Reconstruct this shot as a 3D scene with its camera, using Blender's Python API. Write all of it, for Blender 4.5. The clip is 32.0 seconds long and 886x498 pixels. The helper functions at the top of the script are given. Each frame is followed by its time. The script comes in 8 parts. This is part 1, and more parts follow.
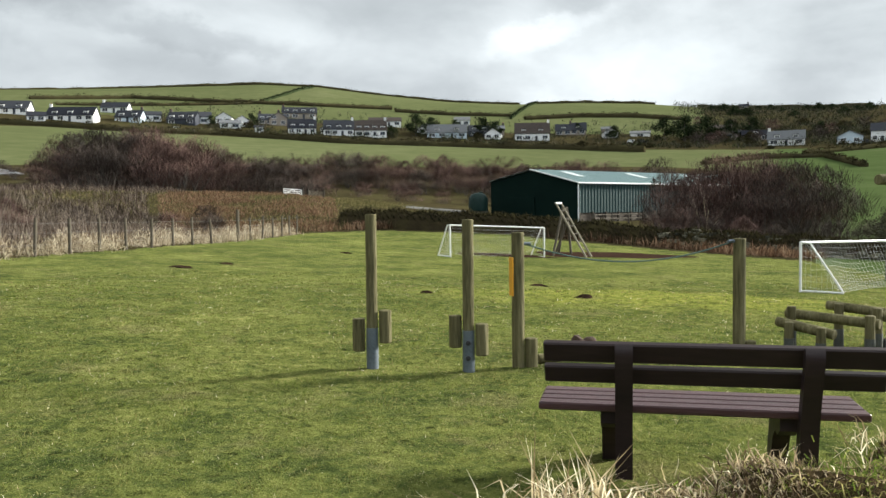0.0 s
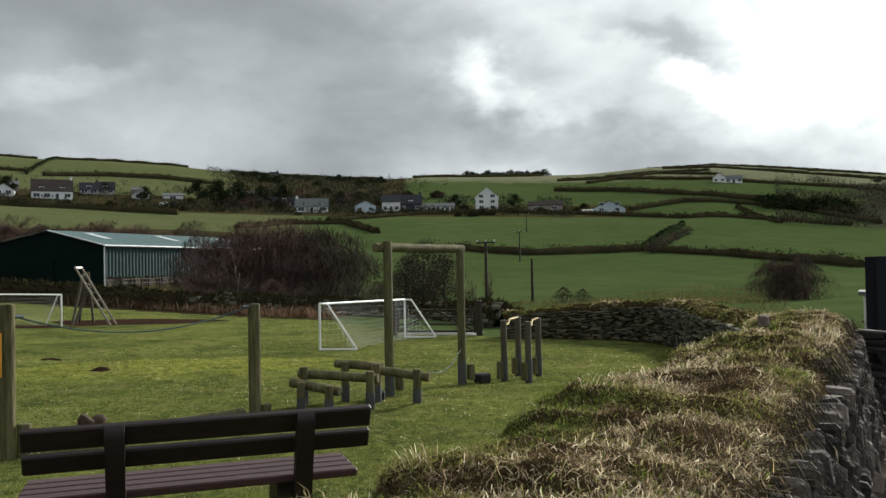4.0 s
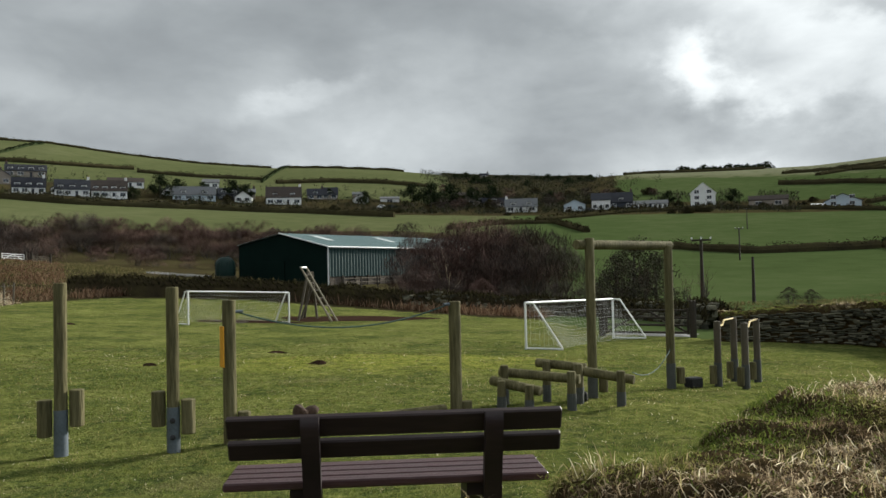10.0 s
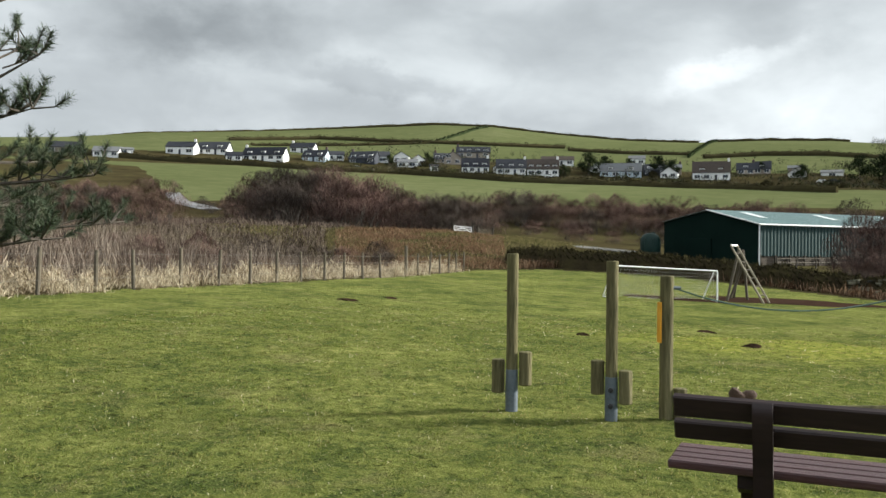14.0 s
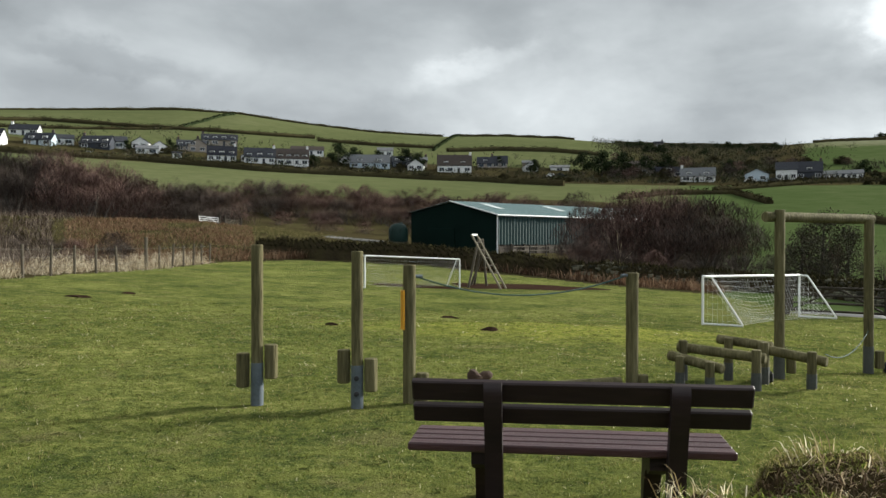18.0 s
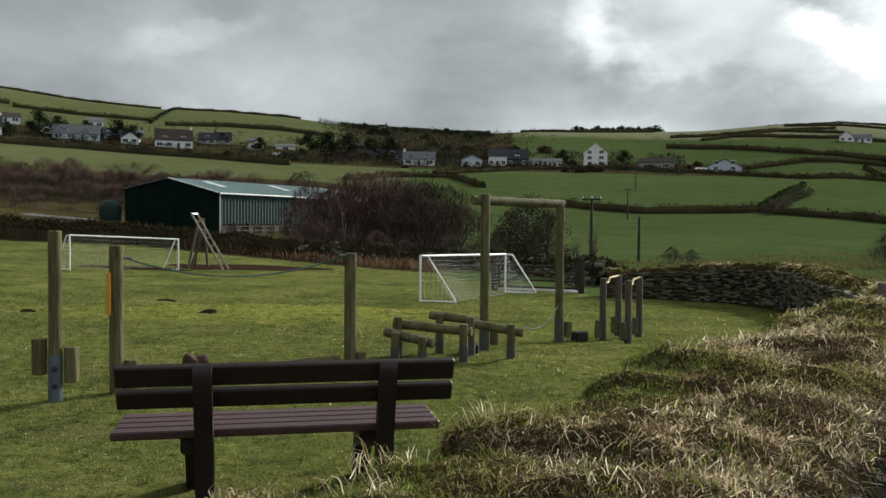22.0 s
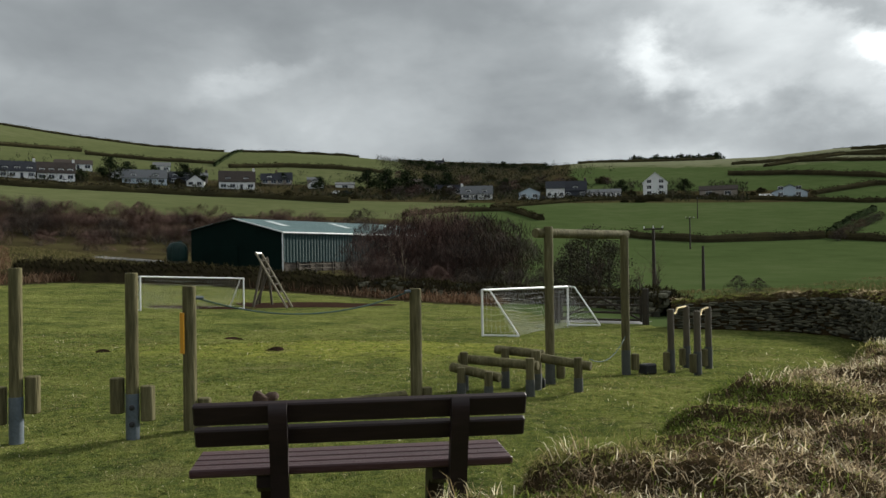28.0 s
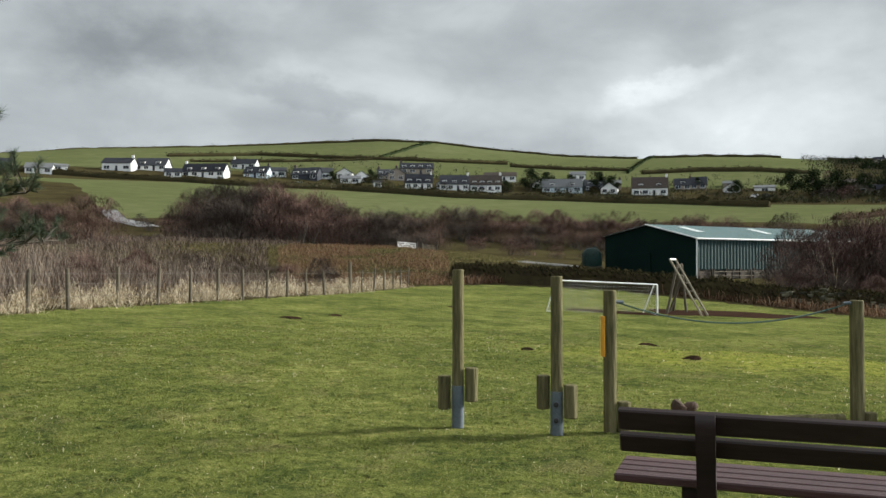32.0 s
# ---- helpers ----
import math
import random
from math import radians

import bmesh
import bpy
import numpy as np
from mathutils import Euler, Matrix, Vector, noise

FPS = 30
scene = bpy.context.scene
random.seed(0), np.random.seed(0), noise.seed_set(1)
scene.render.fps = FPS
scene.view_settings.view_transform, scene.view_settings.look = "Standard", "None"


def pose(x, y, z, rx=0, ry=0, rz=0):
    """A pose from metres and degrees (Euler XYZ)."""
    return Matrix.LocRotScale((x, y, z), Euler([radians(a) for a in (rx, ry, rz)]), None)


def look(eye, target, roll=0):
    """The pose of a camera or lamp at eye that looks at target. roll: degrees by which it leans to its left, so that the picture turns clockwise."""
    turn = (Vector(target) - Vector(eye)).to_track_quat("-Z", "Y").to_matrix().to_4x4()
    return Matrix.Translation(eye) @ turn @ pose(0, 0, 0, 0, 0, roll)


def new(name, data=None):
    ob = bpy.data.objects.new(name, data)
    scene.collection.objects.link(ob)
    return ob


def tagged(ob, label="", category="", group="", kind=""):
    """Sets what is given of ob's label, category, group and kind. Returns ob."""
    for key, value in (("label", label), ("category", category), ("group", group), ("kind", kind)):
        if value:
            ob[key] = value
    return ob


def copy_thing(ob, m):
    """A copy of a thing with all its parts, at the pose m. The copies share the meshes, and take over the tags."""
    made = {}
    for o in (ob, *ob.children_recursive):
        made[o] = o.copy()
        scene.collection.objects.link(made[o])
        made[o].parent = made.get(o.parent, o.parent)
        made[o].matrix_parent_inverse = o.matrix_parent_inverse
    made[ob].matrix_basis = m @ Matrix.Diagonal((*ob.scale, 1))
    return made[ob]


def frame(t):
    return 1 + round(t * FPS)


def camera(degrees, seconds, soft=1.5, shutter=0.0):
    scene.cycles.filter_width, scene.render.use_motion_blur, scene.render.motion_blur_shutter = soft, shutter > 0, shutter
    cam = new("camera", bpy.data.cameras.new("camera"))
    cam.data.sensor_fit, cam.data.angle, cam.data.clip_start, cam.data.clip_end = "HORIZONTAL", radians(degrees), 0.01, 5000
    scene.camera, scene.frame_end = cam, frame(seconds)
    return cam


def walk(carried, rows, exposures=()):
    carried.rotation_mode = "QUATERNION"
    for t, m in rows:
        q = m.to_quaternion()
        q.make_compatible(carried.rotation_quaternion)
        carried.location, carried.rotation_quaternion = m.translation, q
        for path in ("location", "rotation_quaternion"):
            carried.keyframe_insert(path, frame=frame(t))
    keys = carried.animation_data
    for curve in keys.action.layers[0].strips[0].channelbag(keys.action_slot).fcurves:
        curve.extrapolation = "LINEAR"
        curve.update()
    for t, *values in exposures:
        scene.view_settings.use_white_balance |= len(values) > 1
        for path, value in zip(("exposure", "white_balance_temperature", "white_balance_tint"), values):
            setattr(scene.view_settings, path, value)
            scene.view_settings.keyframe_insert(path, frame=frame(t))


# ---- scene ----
cam = camera(56.4, 32.0)
PATH = [
    (0, (-0.169, 0.089, 1.523), (-0.498, 2.06, 1.437), -0.6),
    (0.5, (-0.171, 0.101, 1.527), (-0.421, 2.085, 1.51), -0.9),
    (1, (-0.167, 0.103, 1.523), (-0.298, 2.098, 1.521), -0.8),
    (1.5, (-0.183, 0.08, 1.522), (-0.197, 2.08, 1.476), 0.0),
    (2, (-0.193, 0.083, 1.532), (-0.017, 2.075, 1.482), 0.1),
    (2.5, (-0.157, 0.1, 1.521), (0.244, 2.059, 1.475), -0.0),
    (3, (-0.02, 0.118, 1.531), (0.567, 2.03, 1.51), -0.8),
    (3.5, (0.044, 0.053, 1.539), (0.711, 1.939, 1.548), -1.4),
    (4, (0.046, 0.131, 1.559), (0.795, 1.985, 1.609), -1.1),
    (4.5, (0.068, 0.119, 1.577), (1.042, 1.862, 1.693), -0.9),
    (6.5, (0.169, 0.257, 1.558), (1.513, 1.727, 1.735), -1.7),
    (7, (0.223, 0.212, 1.555), (1.448, 1.781, 1.745), -1.2),
    (7.5, (0.259, 0.183, 1.557), (1.361, 1.839, 1.768), -0.7),
    (8, (0.252, 0.205, 1.56), (1.327, 1.88, 1.757), -0.9),
    (8.5, (0.227, 0.192, 1.554), (1.161, 1.953, 1.72), -1.6),
    (9, (0.216, 0.216, 1.547), (0.873, 2.099, 1.695), -1.9),
    (9.5, (0.21, 0.249, 1.538), (0.624, 2.201, 1.657), -1.6),
    (10, (0.203, 0.272, 1.536), (0.465, 2.254, 1.595), -1.2),
    (10.5, (0.191, 0.282, 1.53), (0.373, 2.273, 1.553), -0.9),
    (11, (0.169, 0.259, 1.525), (0.187, 2.258, 1.544), -0.3),
    (11.5, (0.129, 0.282, 1.529), (-0.064, 2.272, 1.547), 0.4),
    (12, (0.12, 0.3, 1.528), (-0.259, 2.264, 1.53), 0.5),
    (12.5, (0.089, 0.296, 1.531), (-0.44, 2.225, 1.526), 0.6),
    (13, (0.092, 0.284, 1.531), (-0.509, 2.191, 1.523), 1.0),
    (13.5, (0.073, 0.27, 1.532), (-0.647, 2.136, 1.531), 0.7),
    (15.5, (0.055, 0.286, 1.533), (-0.671, 2.149, 1.555), 0.6),
    (16, (0.071, 0.297, 1.534), (-0.525, 2.206, 1.573), 0.3),
    (16.5, (0.069, 0.289, 1.537), (-0.434, 2.224, 1.568), 0.0),
    (17, (0.099, 0.263, 1.533), (-0.288, 2.225, 1.558), -0.1),
    (17.5, (0.099, 0.276, 1.54), (-0.132, 2.262, 1.552), 0.2),
    (18, (0.111, 0.29, 1.535), (-0.032, 2.285, 1.522), 0.1),
    (18.5, (0.119, 0.285, 1.53), (0.035, 2.283, 1.501), 0.5),
    (19, (0.127, 0.285, 1.529), (0.107, 2.284, 1.497), 0.8),
    (19.5, (0.131, 0.277, 1.531), (0.177, 2.277, 1.493), 1.0),
    (20, (0.141, 0.265, 1.536), (0.266, 2.261, 1.499), 0.8),
    (20.5, (0.156, 0.267, 1.538), (0.377, 2.255, 1.505), 0.7),
    (21, (0.17, 0.266, 1.533), (0.477, 2.242, 1.511), 0.7),
    (21.5, (0.169, 0.238, 1.542), (0.572, 2.197, 1.512), 0.6),
    (22, (0.181, 0.236, 1.541), (0.689, 2.17, 1.483), 0.5),
    (22.5, (0.177, 0.228, 1.539), (0.784, 2.132, 1.471), 0.4),
    (23, (0.213, 0.238, 1.545), (0.995, 2.078, 1.508), 1.0),
    (23.5, (0.222, 0.215, 1.552), (1.158, 1.983, 1.551), 1.5),
    (24, (0.231, 0.205, 1.551), (1.208, 1.95, 1.543), 1.3),
    (24.5, (0.229, 0.201, 1.549), (1.204, 1.947, 1.542), 1.1),
    (26.5, (0.208, 0.152, 1.553), (1.223, 1.875, 1.572), -0.2),
    (27, (0.2, 0.181, 1.552), (1.052, 1.99, 1.589), -0.6),
    (27.5, (0.175, 0.21, 1.548), (0.873, 2.083, 1.585), -0.6),
    (28, (0.125, 0.232, 1.545), (0.494, 2.197, 1.57), -0.8),
    (28.5, (0.127, 0.265, 1.543), (0.096, 2.264, 1.536), -0.2),
    (29, (0.133, 0.27, 1.536), (-0.062, 2.26, 1.498), 0.2),
    (29.5, (0.114, 0.261, 1.534), (-0.162, 2.242, 1.496), 0.6),
    (30, (0.098, 0.252, 1.534), (-0.245, 2.222, 1.506), 0.9),
    (30.5, (0.084, 0.261, 1.538), (-0.322, 2.219, 1.528), 0.5),
    (31, (0.076, 0.274, 1.536), (-0.382, 2.22, 1.551), 0.2),
    (31.5, (0.07, 0.27, 1.536), (-0.453, 2.2, 1.562), 0.1),
    (32, (0.048, 0.283, 1.537), (-0.549, 2.191, 1.583), 0.1),
]
EXPOSURES = [(0, 1.56), (1.5, 1.27), (2.5, 1.02), (4, 0.77), (4.5, 0.52), (6.5, -0.78), (7.5, -0.78), (8.5, -0.23), (9.4, 0.4), (10.2, 0.92), (11, 0.97), (12, 1.13), (13, 1.45), (16, 1.4), (18, 1.09), (20, 1.07), (22, 0.72), (23, 0.58), (24, 0.2), (26.5, 0.18), (28, 0.62), (30, 1.04), (32, 1.22)]
walk(cam, [(t, look(eye, target, roll)) for t, eye, target, roll in PATH], EXPOSURES)

# ---- sky and light ----
SUN_AZ, SUN_EL = 57.0, 22.0
world = bpy.data.worlds.new("sky")
scene.world = world
world.use_nodes = True


def toward(az, el):
    a, e = radians(az), radians(el)
    return (math.sin(a) * math.cos(e), math.cos(a) * math.cos(e), math.sin(e))


def build_sky():
    nt = world.node_tree
    nt.nodes.clear()
    N, L = nt.nodes.new, nt.links.new

    def val(kind, *ins):
        n = N("ShaderNodeMath")
        n.operation = kind
        for i, v in enumerate(ins):
            if isinstance(v, (int, float)):
                n.inputs[i].default_value = v
            else:
                L(v, n.inputs[i])
        return n.outputs[0]

    def step(v, low, high):
        n = N("ShaderNodeMapRange")
        n.interpolation_type = "SMOOTHSTEP"
        L(v, n.inputs["Value"])
        n.inputs["From Min"].default_value, n.inputs["From Max"].default_value = low, high
        return n.outputs[0]

    def noise_at(scale, detail, rough, offset, turn=0, stretch=(1, 1, 1.6), distort=0.0):
        m = N("ShaderNodeMapping")
        m.inputs["Location"].default_value, m.inputs["Rotation"].default_value, m.inputs["Scale"].default_value = offset, (0, radians(turn), 0), stretch
        L(way, m.inputs[0])
        n = N("ShaderNodeTexNoise")
        n.inputs["Scale"].default_value, n.inputs["Detail"].default_value = scale, detail
        n.inputs["Roughness"].default_value, n.inputs["Distortion"].default_value = rough, distort
        L(m.outputs[0], n.inputs[0])
        return val("SUBTRACT", n.outputs[0], 0.5)

    def billow(scale, offset):
        """Rounded heads of cloud, high in the middle of each cell."""
        m = N("ShaderNodeMapping")
        m.inputs["Location"].default_value, m.inputs["Scale"].default_value = offset, (1, 1, 1.3)
        L(way, m.inputs[0])
        n = N("ShaderNodeTexVoronoi")
        n.feature, n.inputs["Scale"].default_value = "SMOOTH_F1", scale
        n.inputs["Smoothness"].default_value = 0.35
        L(m.outputs[0], n.inputs["Vector"])
        return val("SUBTRACT", 0.5, n.outputs["Distance"])

    coord = N("ShaderNodeTexCoord")
    way = coord.outputs["Generated"]
    sky = N("ShaderNodeTexSky")
    sky.sky_type, sky.sun_disc = "NISHITA", False
    sky.sun_elevation, sky.sun_rotation = radians(SUN_EL), radians(SUN_AZ)
    sep = N("ShaderNodeSeparateXYZ")
    L(way, sep.inputs[0])
    az0 = val("MULTIPLY", val("ARCTAN2", sep.outputs[0], sep.outputs[1]), 180 / math.pi)
    el0 = val("MULTIPLY", val("ARCSINE", sep.outputs[2]), 180 / math.pi)
    # torn edges: the cloud forms are pushed about by noise of two sizes
    az = val("MULTIPLY_ADD", noise_at(5.0, 3.0, 0.5, (0.4, 1.2, 7.1)), 13.0, az0)
    el = val("MULTIPLY_ADD", noise_at(5.0, 3.0, 0.5, (5.4, 3.2, 0.1)), 6.0, el0)
    az = val("MULTIPLY_ADD", noise_at(21.0, 6.0, 0.58, (2.4, 0.2, 3.1)), 5.0, az)
    el = val("MULTIPLY_ADD", noise_at(21.0, 6.0, 0.58, (7.4, 1.2, 4.1)), 3.4, el)

    def lobe(a, e, sharp):
        d = N("ShaderNodeVectorMath")
        d.operation = "DOT_PRODUCT"
        L(way, d.inputs[0])
        d.inputs[1].default_value = toward(a, e)
        return val("POWER", val("MAXIMUM", d.outputs["Value"], 0.0), sharp)

    def oval_at(a, e, long_, short, tilt):
        c, sn = math.cos(radians(tilt)), math.sin(radians(tilt))
        da, de = val("SUBTRACT", az, a), val("SUBTRACT", el, e)
        u = val("MULTIPLY_ADD", da, c / long_, val("MULTIPLY", de, sn / long_))
        v = val("MULTIPLY_ADD", da, -sn / short, val("MULTIPLY", de, c / short))
        return val("MULTIPLY_ADD", u, u, val("MULTIPLY", v, v))

    right = step(az0, 12.0, 34.0)
    soft = noise_at(2.4, 5.0, 0.5, (3.1, 1.7, 0.4), 20, (1, 1, 2.4), 0.25)
    puff = noise_at(8.0, 6.0, 0.52, (1.3, 0.2, 2.0), 10, (1, 1, 1.8), 0.25)
    f = val("MULTIPLY_ADD", soft, 1.9, val("MULTIPLY_ADD", right, 1.1, -0.60))
    f = val("MULTIPLY_ADD", val("MULTIPLY", puff, val("MULTIPLY_ADD", right, 0.5, 1.0)), 1.0, f)
    f = val("MULTIPLY_ADD", lobe(60, 17, 30), 1.35, f)
    f = val("MULTIPLY_ADD", lobe(-135, 35, 2), 0.6, f)
    for a, e, long_, short, tilt, stops in BANKS:
        f = val("MULTIPLY_ADD", val("POWER", 0.4, oval_at(a, e, long_, short, tilt)), stops, f)
    for a, e, long_, short, tilt, stops in BREAKS:
        f = val("MULTIPLY_ADD", val("POWER", 0.4, val("POWER", oval_at(a, e, long_, short, tilt), 1.8)), stops, f)
    # heaped cloud below the clear gap: its head is a row of lit billows, its body greys towards the ground
    head = val("MULTIPLY_ADD", az0, -0.27, 29.2)
    head = val("MULTIPLY_ADD", billow(9.0, (0.3, 0.1, 0.2)), 3.4, head)
    head = val("MULTIPLY_ADD", billow(27.0, (1.3, 2.1, 0.2)), 1.5, head)
    head = val("MULTIPLY_ADD", billow(70.0, (4.3, 2.1, 1.2)), 0.5, head)
    head = val("MULTIPLY_ADD", noise_at(26.0, 7.0, 0.62, (3.3, 5.1, 1.2)), 2.6, head)
    depth = val("SUBTRACT", head, el0)
    heap = val("MULTIPLY", step(az0, 49.0, 54.0), step(depth, -0.2, 0.3))
    glow = val("SUBTRACT", 2.6, val("ADD", val("MULTIPLY", step(depth, -0.1, 2.2), 0.6), val("MULTIPLY", step(depth, 0.3, 5.0), 1.0)))
    glow = val("MULTIPLY_ADD", puff, 2.0, glow)
    f = val("ADD", val("MULTIPLY", f, val("SUBTRACT", 1.0, heap)), val("MULTIPLY", glow, heap))
    tone = N("ShaderNodeValToRGB")
    ramp_ = tone.color_ramp.elements
    for k in (8, 0, 1, 2, 3, 4, 5, 6, 7):
        stop = -2.0 + 5.5 * k / 8
        warm = k / 8
        light = 0.35 * 2 ** stop
        el_ = ramp_[0] if k == 0 else (ramp_[1] if k == 8 else ramp_.new(k / 8))
        el_.color = (light * (0.875 + 0.12 * warm), light * (0.985 + 0.015 * warm), light * (1.07 - 0.12 * warm), 1)
    L(val("MULTIPLY_ADD", f, 1 / 5.5, 2.0 / 5.5), tone.inputs[0])
    # a clear gap above the heaped cloud, crossed by thin veils
    veil = noise_at(7.0, 5.0, 0.6, (6.3, 4.2, 2.0), 8, (1, 1, 4.5), 0.4)
    gap = val("MULTIPLY", step(az, 52.0, 60.0), val("MULTIPLY", step(el, 25.0, 19.0), step(depth, 0.3, -0.2)))
    gap = val("MULTIPLY", gap, step(veil, 0.07, -0.07))
    clear = N("ShaderNodeMix")
    clear.data_type, clear.clamp_factor = "RGBA", True
    L(gap, clear.inputs["Factor"])
    L(tone.outputs[0], clear.inputs["A"])
    tint = N("ShaderNodeMix")
    tint.data_type, tint.blend_type = "RGBA", "MULTIPLY"
    tint.inputs["Factor"].default_value = 1.0
    tint.inputs["B"].default_value = (0.042, 0.053, 0.072, 1)
    L(sky.outputs[0], tint.inputs["A"])
    L(tint.outputs["Result"], clear.inputs["B"])
    back = N("ShaderNodeBackground")
    back.inputs["Strength"].default_value = SKY_STRENGTH
    L(clear.outputs["Result"], back.inputs[0])
    out = N("ShaderNodeOutputWorld")
    L(back.outputs[0], out.inputs[0])


# soft banks and torn breaks in the cloud: az, el, half length, half height, tilt, stops
BANKS = ((24.5, 12.3, 4.6, 1.6, -30, 1.05), (36, 19.0, 10.0, 2.4, -14, -0.6), (20, 16.0, 8.0, 1.6, -14, -0.4), (31, 8.6, 9.0, 1.5, -4, -0.6), (56, 19.3, 8.0, 0.8, 3, -1.0), (38, 14.8, 5.0, 1.1, -18, -0.7), (44, 5.6, 17.0, 2.4, -3, -0.65),
         (-37, 14.3, 7.0, 1.8, 2, -0.7), (15, 9.5, 4.5, 3.0, 0, -0.15), (-25, 7.5, 14.0, 2.0, 0, 0.1), (2, 10.0, 7.0, 2.8, 0, 0.4))
BREAKS = ((43.5, 11.4, 5.5, 1.4, -16, 1.1), (50.5, 11.2, 4.0, 1.3, 0, 0.6), (49, 13.6, 5.0, 2.0, -10, 0.6), (49, 15.9, 2.2, 0.8, -20, -0.9), (58.5, 16.8, 3.0, 0.6, 5, -0.8), (47, 17.6, 5.0, 1.1, -8, 0.7),
          (-2, 12.2, 5.0, 0.9, 10, 0.3), (-26, 11.6, 5.0, 1.0, -6, -0.3))
SKY_STRENGTH = 1.0
build_sky()
sun_data = bpy.data.lights.new("sun", "SUN")
sun_data.energy, sun_data.angle, sun_data.color = 3.7, radians(8), (1.0, 0.975, 0.88)
sun = new("sun", sun_data)
sun.matrix_world = look((0, 0, 60), tuple(Vector((0, 0, 60)) - Vector(toward(SUN_AZ, SUN_EL))))


# ---- materials ----
def material(name, stops, scale=4.0, fine=40.0, rough=0.8, metal=0.0, bump=0.3, bump_scale=None, stretch=(1, 1, 1), vary="", spec=0.4, fine_mix=0.45, dist=0.02, thin=0.0, detail=4, contrast=1.0, broad=0.0):
    """A surface with colour at two scales. stops: colours from dark to light. vary: 'object' or 'island' shifts each piece."""
    m = bpy.data.materials.new(name)
    m.use_nodes = True
    nt = m.node_tree
    N, L = nt.nodes.new, nt.links.new
    bsdf = nt.nodes["Principled BSDF"]
    bsdf.inputs["Roughness"].default_value, bsdf.inputs["Metallic"].default_value = rough, metal
    bsdf.inputs["Specular IOR Level"].default_value = spec
    coord = N("ShaderNodeTexCoord")
    mp = N("ShaderNodeMapping")
    mp.inputs["Scale"].default_value = stretch
    L(coord.outputs["Object"], mp.inputs[0])

    def noise_at(s, detail):
        n = N("ShaderNodeTexNoise")
        n.inputs["Scale"].default_value, n.inputs["Detail"].default_value, n.inputs["Roughness"].default_value = s, detail, 0.6
        L(mp.outputs[0], n.inputs[0])
        return n.outputs[0]

    a, b = noise_at(scale, detail), noise_at(fine, max(3, detail - 2))
    mix = N("ShaderNodeMath")
    mix.operation = "MULTIPLY_ADD"
    L(b, mix.inputs[0])
    mix.inputs[1].default_value = fine_mix
    low = N("ShaderNodeMath")
    low.operation = "MULTIPLY"
    L(a, low.inputs[0])
    low.inputs[1].default_value = 1 - fine_mix
    L(low.outputs[0], mix.inputs[2])
    f = mix.outputs[0]
    if vary:
        info = N("ShaderNodeObjectInfo" if vary == "object" else "ShaderNodeNewGeometry")
        r = info.outputs["Random" if vary == "object" else "Random Per Island"]
        sh = N("ShaderNodeMath")
        sh.operation = "MULTIPLY_ADD"
        L(r, sh.inputs[0])
        sh.inputs[1].default_value = 0.5
        half = N("ShaderNodeMath")
        half.operation = "MULTIPLY_ADD"
        L(f, half.inputs[0])
        half.inputs[1].default_value, half.inputs[2].default_value = 0.75, -0.12
        L(half.outputs[0], sh.inputs[2])
        f = sh.outputs[0]
    if broad:
        patch_ = N("ShaderNodeMath")
        patch_.operation = "MULTIPLY_ADD"
        L(noise_at(broad, 3), patch_.inputs[0])
        patch_.inputs[1].default_value = 0.4
        shift = N("ShaderNodeMath")
        L(f, shift.inputs[0])
        shift.inputs[1].default_value = -0.2
        L(shift.outputs[0], patch_.inputs[2])
        f = patch_.outputs[0]
    if contrast != 1.0:
        wide = N("ShaderNodeMath")
        wide.operation = "MULTIPLY_ADD"
        L(f, wide.inputs[0])
        wide.inputs[1].default_value, wide.inputs[2].default_value = contrast, 0.5 - 0.5 * contrast
        f = wide.outputs[0]
    cr = N("ShaderNodeValToRGB")
    e = cr.color_ramp.elements
    e[0].position, e[1].position = 0.28, 0.72
    e[0].color, e[1].color = (*stops[0], 1), (*stops[-1], 1)
    for i, c in enumerate(stops[1:-1]):
        k = e.new(0.28 + 0.44 * (i + 1) / (len(stops) - 1))
        k.color = (*c, 1)
    L(f, cr.inputs[0])
    L(cr.outputs[0], bsdf.inputs["Base Color"])
    if bump:
        bn = N("ShaderNodeBump")
        bn.inputs["Strength"].default_value, bn.inputs["Distance"].default_value = bump, dist
        L(noise_at(bump_scale, 4) if bump_scale else b, bn.inputs["Height"])
        L(bn.outputs[0], bsdf.inputs["Normal"])
    if thin:
        glow, both = N("ShaderNodeBsdfTranslucent"), N("ShaderNodeMixShader")
        L(cr.outputs[0], glow.inputs["Color"])
        both.inputs[0].default_value = thin
        L(bsdf.outputs[0], both.inputs[1])
        L(glow.outputs[0], both.inputs[2])
        L(both.outputs[0], nt.nodes["Material Output"].inputs["Surface"])
    return m


